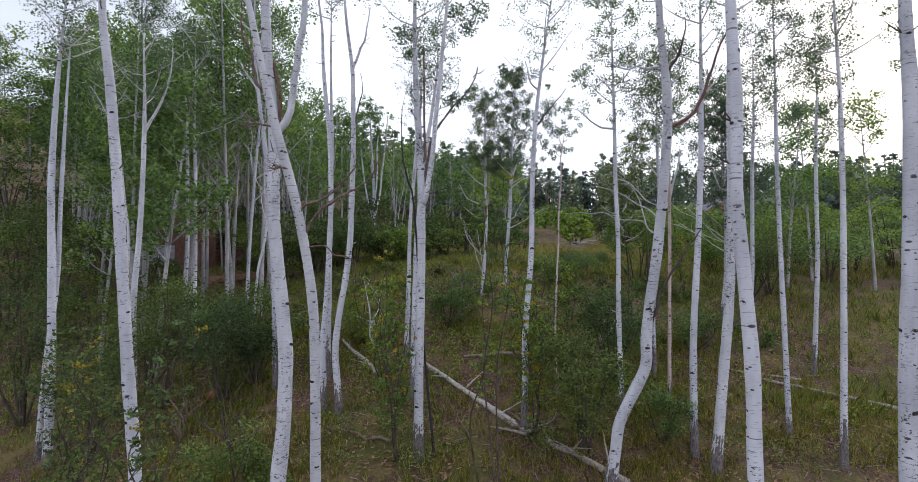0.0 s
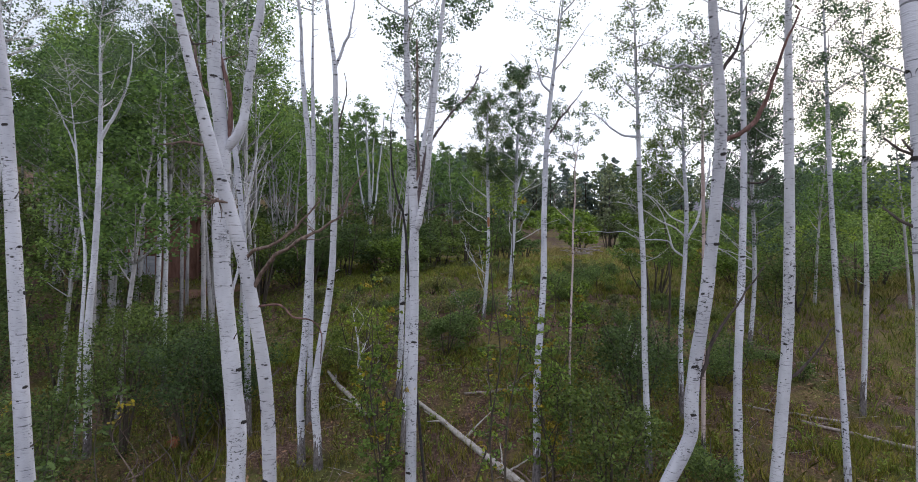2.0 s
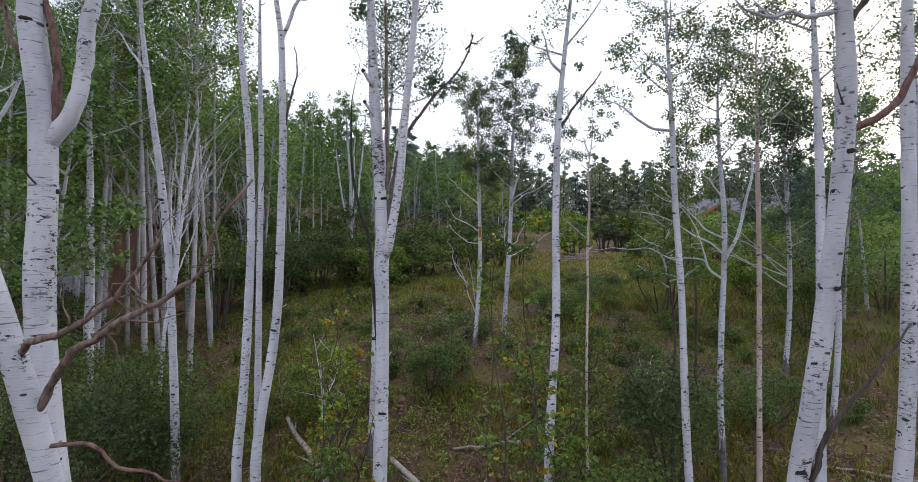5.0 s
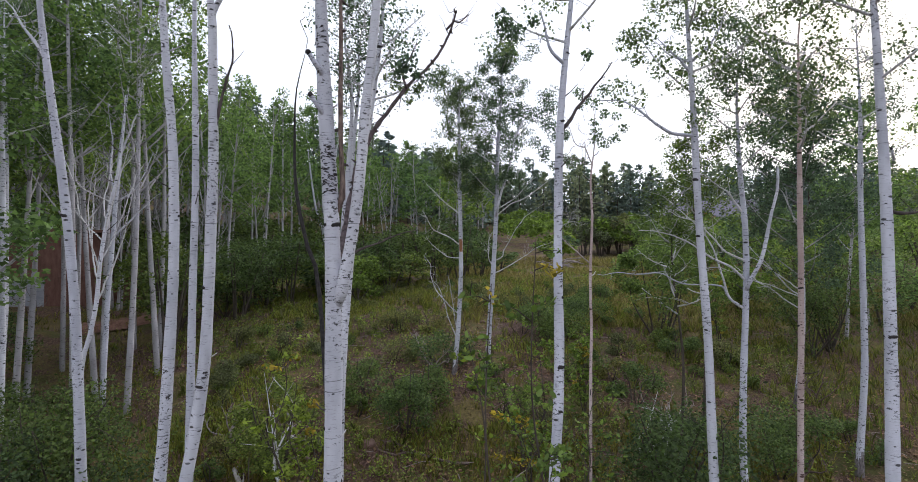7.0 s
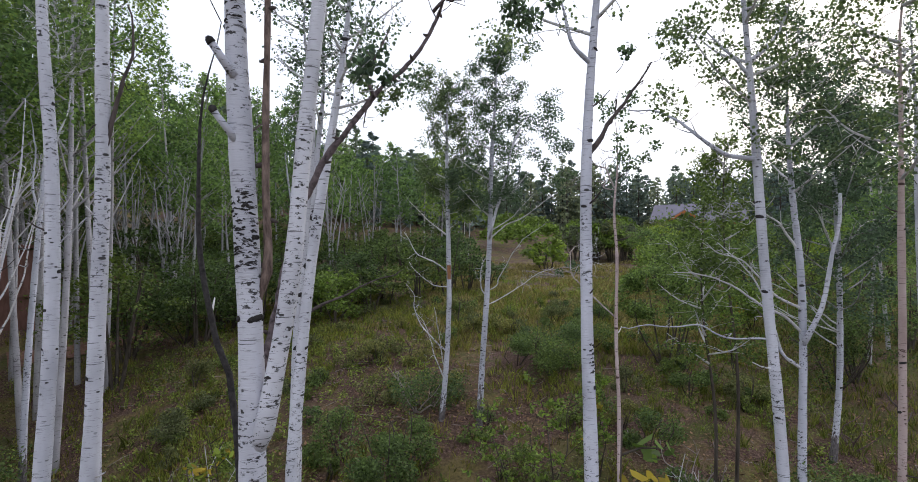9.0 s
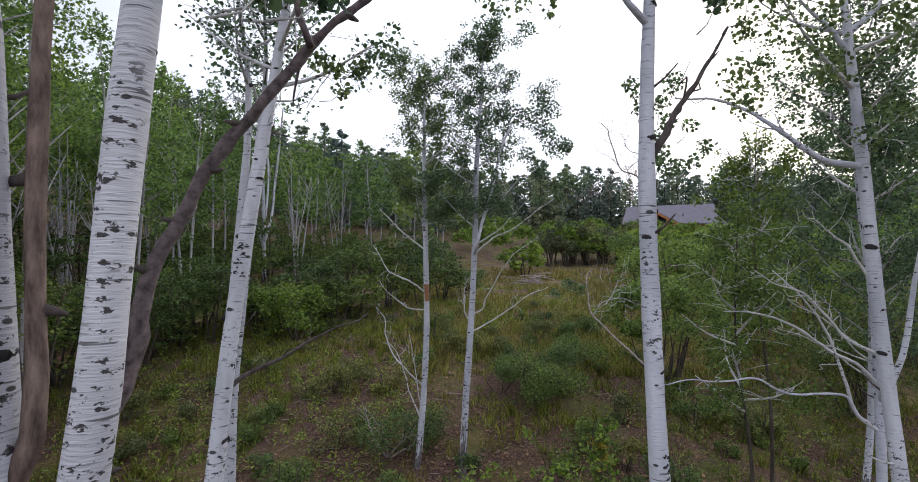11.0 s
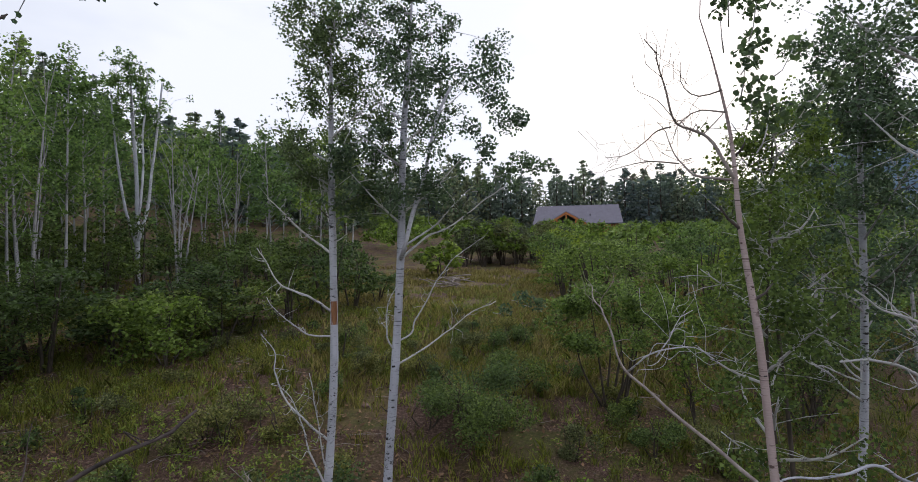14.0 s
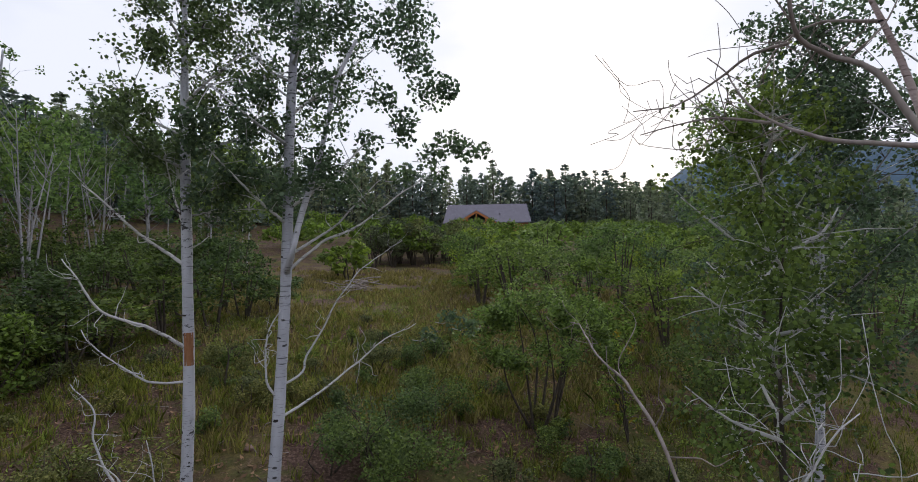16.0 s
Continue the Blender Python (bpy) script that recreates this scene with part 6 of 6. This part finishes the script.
# ---- the shed in the hollow, its timber terrace and the dirt path below ----
def shed():
    x, y = -16.6, 30.6
    z = 5.3
    red = wood_material("red_brown_boards", (0.13, 0.065, 0.052), (0.24, 0.13, 0.105), (8, 8, 2))
    pale = wood_material("pale_panel", (0.26, 0.27, 0.31), (0.42, 0.43, 0.49), (2, 2, 9), 0.6)
    ob = base_empty("shed", 0, 0, 0, "low red-brown board shed with pale panels below", "shed")
    for i in range(9):
        part("board", box(4.2, 0.06, 0.20, (0, -1.2 + 0.008 * (i % 2), 0.95 + i * 0.205), 0.008), red, ob)
    part("wall", box(4.0, 2.3, 4.2, (0, 0, 0.5)), red, ob)
    part("roof", box(4.7, 2.9, 0.12, (0, 0, 2.83), 0.02), red, ob)
    for i in range(5):
        part("panel", box(0.37, 0.05, 1.3, (-1.8 + i * 0.4, -1.19, 0.10), 0.006), pale, ob)
    for px in (-2.0, 2.0):
        part("post", box(0.12, 0.12, 3.6, (px, -1.28, 0.9), 0.01), red, ob)
    ob.location = (x, y, z)
    ob.rotation_euler = (0, 0, radians(33))


def terrace():
    """Stacked timbers that hold the bank beside the shed, each course set back a little."""
    dark = wood_material("terrace_timber", (0.10, 0.055, 0.042), (0.22, 0.12, 0.095), (3, 12, 12))
    ob = base_empty("timber_terrace", 0, 0, 0, "terrace of weathered red-brown timbers holding the bank", "retaining wall")
    rng = np.random.default_rng(19)
    for i in range(9):
        part("timber", box(4.4 + rng.uniform(-0.5, 0.3), 0.24, 0.22, (rng.uniform(-0.15, 0.15), 0.16 * i, -0.4 + 0.27 * i), 0.02), dark, ob)
    part("bank", box(4.4, 1.9, 2.0, (0, 1.1, -0.35), 0.05), dark, ob)
    ob.location = (-12.9, 32.2, 5.0)
    ob.rotation_euler = (0, 0, radians(30))


def dirt_path():
    """A short ramp of bare reddish earth that follows the ground."""
    m, nt, b, co = begin("bare_earth", 0.95)
    n = noise_node(nt, co, 7.0, 6, 0.75)
    nt.links.new(ramp(nt, n, [(0.35, (0.10, 0.05, 0.035)), (0.65, (0.24, 0.135, 0.10))]), b.inputs["Base Color"])
    bump(nt, b, n, 0.7, 0.03)
    V, F, w = [], [], 7
    for i, t in enumerate(np.linspace(0, 1, 24)):
        cx, cy = -13.6 + 3.6 * t, 27.6 + 2.9 * t
        for j in range(w):
            o = (j / (w - 1) - 0.5) * (1.5 + 0.35 * noise.noise((t * 6, 0.4, 0)) + 0.2 * noise.noise((t * 21, j, 3)))
            px, py = cx - o * 0.6, cy + o * 0.8
            V.append((px, py, g(px, py) + 0.16 - 0.12 * abs(2 * j / (w - 1) - 1)))
    for i in range(23):
        for j in range(w - 1):
            F.append((i * w + j, i * w + j + 1, (i + 1) * w + j + 1, (i + 1) * w + j))
    me = bpy.data.meshes.new("dirt_path")
    me.from_pydata(V, [], F)
    me.materials.append(m)
    me.polygons.foreach_set("use_smooth", np.ones(len(F), dtype=bool))
    tagged(new("path", me), "short ramp of bare reddish earth in the hollow", "path", kind="structure")


shed()
terrace()
dirt_path()

# ---- fallen logs and deadwood ----
def log(r, a, b, mat, label, bend=0.12, sticks=3):
    """A fallen trunk that lies on the ground, tapered and slightly crooked, with broken stubs."""
    rng = np.random.default_rng(int(abs(a[0]) * 313 + abs(b[1]) * 717))
    n = 7
    pts = []
    for i in range(n):
        t = i / (n - 1)
        x = a[0] + (b[0] - a[0]) * t + rng.normal() * bend * 0.4
        y = a[1] + (b[1] - a[1]) * t + rng.normal() * bend * 0.4
        pts.append((x, y, g(x, y) + r * 0.75 + 0.02))
    q = smooth_path(pts, 0.15)
    ob = base_empty("fallen_log", pts[0][0], pts[0][1], g(*a), label, "log", "fallen logs")
    hang("trunk", tube_mesh("trunk", q, np.linspace(r * 0.6, r, len(q)), 10, 0.05), mat, ob)
    for k in range(sticks):
        i = int(rng.integers(2, len(q) - 2))
        o = rng.normal(size=3) * 0.3
        o[2] = abs(o[2]) + 0.05
        s = smooth_path([q[i], q[i] + o * 0.6, q[i] + o * 1.2 + rng.normal(size=3) * 0.05], 0.08)
        hang("stub", tube_mesh("stub", s, np.linspace(r * 0.35, 0.006, len(s)), 6, 0.05), mat, ob)


PALE_LOG = "pale weathered fallen aspen log on the grassy slope"
log(0.085, (-1.15, 15.6), (1.35, 12.35), LOGW, PALE_LOG, 0.10, 5)
log(0.075, (-3.8, 17.3), (-2.35, 15.0), LOGW, PALE_LOG, 0.08, 2)
log(0.04, (-3.6, 19.9), (-2.45, 17.5), LOGW, PALE_LOG, 0.25, 3)
log(0.055, (-3.85, 19.3), (-2.55, 16.3), BROWN, "brown rotting log on the slope", 0.10, 2)
log(0.05, (-0.1, 11.75), (1.4, 12.3), BROWN, "crooked dead branch on the grass", 0.12, 4)
log(0.08, (1.9, 11.9), (3.3, 10.4), BARE, "grey dead log beside a scrub oak", 0.10, 6)
log(0.045, (0.2, 15.8), (1.75, 16.05), BARE, "thin grey fallen branch on the slope", 0.12, 4)
log(0.035, (-3.1, 12.6), (-1.6, 11.9), BROWN, "thin brown fallen branch", 0.14, 3)
log(0.05, (8.4, 15.0), (11.2, 13.4), BARE, "long thin grey log in dry grass", 0.10, 3)
log(0.035, (7.4, 15.6), (9.6, 14.9), BARE, "thin grey fallen pole in dry grass", 0.08, 2)
log(0.03, (-0.9, 17.6), (0.95, 16.95), BROWN, "thin brown fallen branch", 0.12, 3)
log(0.05, (-3.5, 19.0), (-2.2, 17.2), BROWN, "broken brown log with splintered stubs", 0.10, 4)


def root_pile():
    """The upturned tangle of roots and dead sticks at the butt of the pale log."""
    rng = np.random.default_rng(21)
    x, y = 1.55, 12.1
    z = g(x, y)
    ob = base_empty("root_tangle", x, y, z, "grey tangle of upturned roots and dead sticks", "deadwood")
    for k in range(22):
        a = rng.uniform(0, 6.28)
        l = rng.uniform(0.4, 1.1)
        e = np.array([x + math.cos(a) * l, y + math.sin(a) * l, z + rng.uniform(0.02, 0.55)])
        p = np.array([x, y, z + 0.12]) + rng.normal(size=3) * 0.1
        q = smooth_path([p, (p + e) / 2 + rng.normal(size=3) * 0.12 + (0, 0, 0.1), e], 0.08)
        hang("root", tube_mesh("root", q, np.linspace(rng.uniform(0.015, 0.045), 0.006, len(q)), 6, 0.1), BARE if k % 2 else BROWN, ob)


root_pile()


def brush_pile(x, y, s, seed):
    rng = np.random.default_rng(seed)
    z = g(x, y)
    ob = base_empty("brush_pile", x, y, z, "grey heap of dead branches in the clearing", "deadwood")
    for k in range(30):
        a = rng.uniform(0, 6.28)
        c = np.array([x, y, z]) + np.array([rng.normal() * s * 0.4, rng.normal() * s * 0.4, rng.uniform(0.05, 0.5 * s)])
        d = np.array([math.cos(a), math.sin(a), rng.uniform(-0.2, 0.2)]) * s * rng.uniform(0.4, 0.8)
        q = smooth_path([c - d, c + rng.normal(size=3) * 0.1, c + d], 0.3)
        hang("branch", tube_mesh("branch", q, np.linspace(0.04, 0.012, len(q)), 5, 0.1), BARE, ob)


brush_pile(10.0, 43.5, 1.3, 31)

def dead_shrub(x, y, h, spread, mat, label, seed, n=6):
    """Leafless forking stems that rise from one foot."""
    rng = np.random.default_rng(seed)
    z = g(x, y)
    ob = base_empty("dead_shrub", x, y, z, label, "deadwood", "dead shrubs")
    for k in range(n):
        a = rng.uniform(0, 6.28)
        e = np.array([x + math.cos(a) * spread * rng.uniform(0.4, 1), y + math.sin(a) * spread * rng.uniform(0.4, 1), z + h * rng.uniform(0.5, 1)])
        p = np.array([x, y, z - 0.05])
        q = smooth_path([p, p + (e - p) * (0.25, 0.25, 0.35) + rng.normal(size=3) * 0.08 * h, p + (e - p) * (0.7, 0.7, 0.65) + rng.normal(size=3) * 0.1 * h, e], 0.12)
        st = hang("stem", tube_mesh("stem", q, np.linspace(0.024, 0.004, len(q)), 6, 0.08), mat, ob)
        for j in range(3):
            i = int(rng.integers(len(q) // 3, len(q) - 1))
            o = rng.normal(size=3) * 0.25 * h * 0.5
            o[2] = abs(o[2])
            w = smooth_path([q[i], q[i] + o * 0.5 + rng.normal(size=3) * 0.03, q[i] + o], 0.12)
            me = tube_mesh("twig", w, np.linspace(0.008, 0.003, len(w)), 5)
            me.materials.append(mat)
            tw = new("twig", me)
            tw.parent = st


BLACK_DEAD = "dark leafless dead shrub standing in the grass"
PALE_DEAD = "pale leafless dead shrub with crooked stems"
dead_shrub(-4.9, 11.6, 2.1, 1.1, DARK, BLACK_DEAD, 71)
dead_shrub(-6.6, 12.8, 1.8, 0.9, BROWN, BLACK_DEAD, 72, 4)
dead_shrub(-2.6, 16.6, 2.3, 0.7, LIMB, PALE_DEAD, 73, 3)
dead_shrub(-2.0, 14.9, 2.6, 0.8, DARK, BLACK_DEAD, 74, 3)
dead_shrub(-4.3, 18.4, 1.1, 0.8, BARE, PALE_DEAD, 75, 5)
dead_shrub(5.4, 17.8, 1.3, 0.9, BARE, PALE_DEAD, 76, 5)
dead_shrub(7.6, 16.6, 1.2, 0.8, BROWN, BLACK_DEAD, 77, 5)
dead_shrub(0.3, 21.2, 1.2, 0.9, BARE, PALE_DEAD, 78, 6)
dead_shrub(4.6, 17.0, 1.9, 0.9, LIMB, PALE_DEAD, 79, 4)
dead_shrub(10.4, 19.6, 1.5, 1.0, BROWN, BLACK_DEAD, 80, 5)
dead_shrub(-15.2, 27.8, 1.6, 1.2, BROWN, BLACK_DEAD, 81, 7)

# stones on the slope
def stone(x, y, s, seed, col):
    rng = np.random.default_rng(seed)
    bm = bmesh.new()
    bmesh.ops.create_icosphere(bm, subdivisions=2, radius=s)
    for v in bm.verts:
        v.co *= 1 + 0.35 * noise.noise(v.co / s * 1.3 + Vector((seed, 0, 0)))
        v.co.z *= 0.6
    me = bpy.data.meshes.new("stone")
    bm.to_mesh(me)
    bm.free()
    me.materials.append(col)
    ob = new("stone", me)
    ob.location = (x, y, g(x, y) + s * 0.1)
    tagged(ob, "reddish stone half sunk in the slope", "stone", "stones on the slope")


STONE = wood_material("red_stone", (0.13, 0.075, 0.06), (0.27, 0.18, 0.15), (6, 6, 6))
CLAY = wood_material("orange_clay", (0.24, 0.08, 0.04), (0.36, 0.15, 0.08), (8, 8, 8))
stone(-1.15, 17.85, 0.17, 3, STONE)
stone(-6.9, 14.9, 0.24, 5, CLAY)
_r = np.random.default_rng(8)
for i in range(70):
    stone(_r.uniform(-5, 9), _r.uniform(17, 33), _r.uniform(0.03, 0.10), 10 + i, STONE)

# ---- what cannot be counted: grass, weeds, litter ----
def scatter(n, x0, x1, y0, y1, seed):
    rng = np.random.default_rng(seed)
    x, y = rng.uniform(x0, x1, n), y0 + (y1 - y0) * rng.random(n) ** 1.3
    return rng, x, y


def build_grass(name, n, blades, hmin, hmax, mat, label, seed, cut, box4, width=0.006):
    rng, x, y = scatter(n, *box4, seed)
    keep = np.array([noise.noise((a * 0.35 + seed, b * 0.35, 1.7)) > cut for a, b in zip(x, y)])
    keep &= rng.random(n) > 0.8 * bare(x, y)
    x, y = x[keep], y[keep]
    x, y = np.repeat(x, blades), np.repeat(y, blades)
    k = len(x)
    x, y = x + rng.normal(size=k) * 0.06, y + rng.normal(size=k) * 0.06
    z = ground_z(x, y) - 0.02
    h = rng.uniform(hmin, hmax, k)
    a = rng.uniform(0, 6.28, k)
    w = width * (1 + 0.03 * y)
    lean = rng.normal(size=(k, 2)) * 0.35 * h[:, None]
    base = np.stack([x, y, z], -1)
    side = np.stack([np.cos(a) * w, np.sin(a) * w, np.zeros(k)], -1)
    tip = base + np.stack([lean[:, 0], lean[:, 1], h], -1)
    mid = base + np.stack([lean[:, 0] * 0.3, lean[:, 1] * 0.3, h * 0.55], -1)
    P = np.stack([base - side, base + side, mid + side * 0.7, tip, mid - side * 0.7], 1)
    me = poly_mesh(name, P)
    me.materials.append(mat)
    tagged(new(name, me), label, "grass", kind="stuff")


build_grass("grass", 13000, 7, 0.08, 0.30, GRASS, "dry straw-coloured grass tufts over the slope", 41, -0.14, (-16, 18, 8, 52))
build_grass("green_grass", 13000, 7, 0.08, 0.26, WEED, "short green grass on the slope", 43, 0.08, (-16, 18, 8, 46))


build_grass("meadow_grass", 5500, 7, 0.12, 0.40, MEADOW, "thick olive meadow grass beside the thicket", 47, -0.2, (10.5, 36, 10, 33), 0.007)
build_grass("tussock_grass", 1900, 22, 0.14, 0.42, MEADOW, "olive tussocks of fine grass over the mound", 49, -0.12, (-7, 11, 13, 36), 0.005)
build_grass("crest_grass", 3000, 11, 0.12, 0.34, CREST, "yellow-green grass along the crest of the mound", 57, 0.10, (-6, 8, 18, 31), 0.006)
build_grass("foot_grass", 2600, 12, 0.10, 0.34, GRASS, "long dry grass round the fallen logs", 52, -0.3, (-7, 10.5, 9.6, 18), 0.005)
build_grass("straw_grass", 8500, 7, 0.12, 0.42, STRAW, "tall straw-coloured grass in the clearing", 48, -0.12, (1, 24, 25, 58), 0.008)


def build_weeds():
    rng, x, y = scatter(4200, -14, 15, 9, 40, 51)
    keep = np.array([noise.noise((a * 0.3 + 9, b * 0.3, 4.4)) > 0.05 for a, b in zip(x, y)]) & (rng.random(4200) > 0.8 * bare(x, y))
    x, y = np.append(x[keep], rng.uniform(-6.5, 1.0, 600)), np.append(y[keep], rng.uniform(15, 26, 600))
    x, y = np.repeat(x, 22), np.repeat(y, 22)
    k = len(x)
    h = np.repeat(rng.uniform(0.1, 0.45, k // 22), 22)
    px, py = x + rng.normal(size=k) * 0.07, y + rng.normal(size=k) * 0.07
    pz = ground_z(x, y) + rng.random(k) * h
    me = poly_mesh("weeds", leaves(np.stack([px, py, pz], -1), 0.034, 4, rng, 0.6, 0.4, 2.2))
    me.materials.append(WEED)
    tagged(new("weeds", me), "leafy green weeds among the grass", "weeds", kind="stuff")


build_weeds()


def build_litter():
    rng = np.random.default_rng(61)
    parts = []
    for i in range(900):
        x, y = rng.uniform(-8, 12), 10 + 26 * rng.random() ** 1.2
        z = g(x, y) + 0.03
        a = rng.uniform(0, 6.28)
        l = rng.uniform(0.08, 0.45)
        d = np.array([math.cos(a) * l, math.sin(a) * l, rng.uniform(-0.02, 0.09)])
        p = np.array([x, y, z])
        parts.append(tube_arrays(np.array([p - d, p + rng.normal(size=3) * 0.03, p + d]), np.array([0.008, 0.007, 0.004]), 4))
    me = tubes_mesh("litter", parts)
    me.materials.append(BARE)
    tagged(new("litter", me), "scattered grey twigs lying on the ground", "twigs", kind="stuff")


build_litter()


def build_undergrowth():
    """Knee-high leafy sprigs that cover much of the slope in patches."""
    rng, x, y = scatter(6000, -13, 16, 11, 42, 91)
    keep = np.array([noise.noise((a * 0.45 + 3, b * 0.45, 8.4)) > 0.12 for a, b in zip(x, y)]) & (rng.random(6000) > 0.85 * bare(x, y))
    x, y = x[keep], y[keep]
    n = len(x)
    per = 22
    h = np.repeat(rng.uniform(0.12, 0.42, n), per)
    x, y = np.repeat(x, per), np.repeat(y, per)
    k = len(x)
    px, py = x + rng.normal(size=k) * 0.11, y + rng.normal(size=k) * 0.11
    pz = ground_z(px, py) + 0.03 + rng.random(k) * h
    me = poly_mesh("undergrowth", leaves(np.stack([px, py, pz], -1), 0.030, 4, rng, 0.5, 0.4, 2.0))
    me.materials.append(SAGE_LEAF)
    tagged(new("undergrowth", me), "olive-green sprigs covering the slope in patches", "undergrowth", kind="stuff")


build_undergrowth()


def build_dead_leaves():
    rng, x, y = scatter(42000, -9, 13, 10, 36, 93)
    keep = np.array([noise.noise((a * 0.5 + 6, b * 0.5, 2.4)) > -0.25 for a, b in zip(x, y)])
    x, y = x[keep], y[keep]
    z = ground_z(x, y) + rng.uniform(0.01, 0.06, len(x))
    me = poly_mesh("dead_leaves", leaves(np.stack([x, y, z], -1), 0.046, 4, rng, 2.0, 0.5, 2.2))
    me.materials.append(DEAD_LEAF)
    tagged(new("dead_leaves", me), "reddish-brown fallen leaves and bark chips", "litter", kind="stuff")


build_dead_leaves()
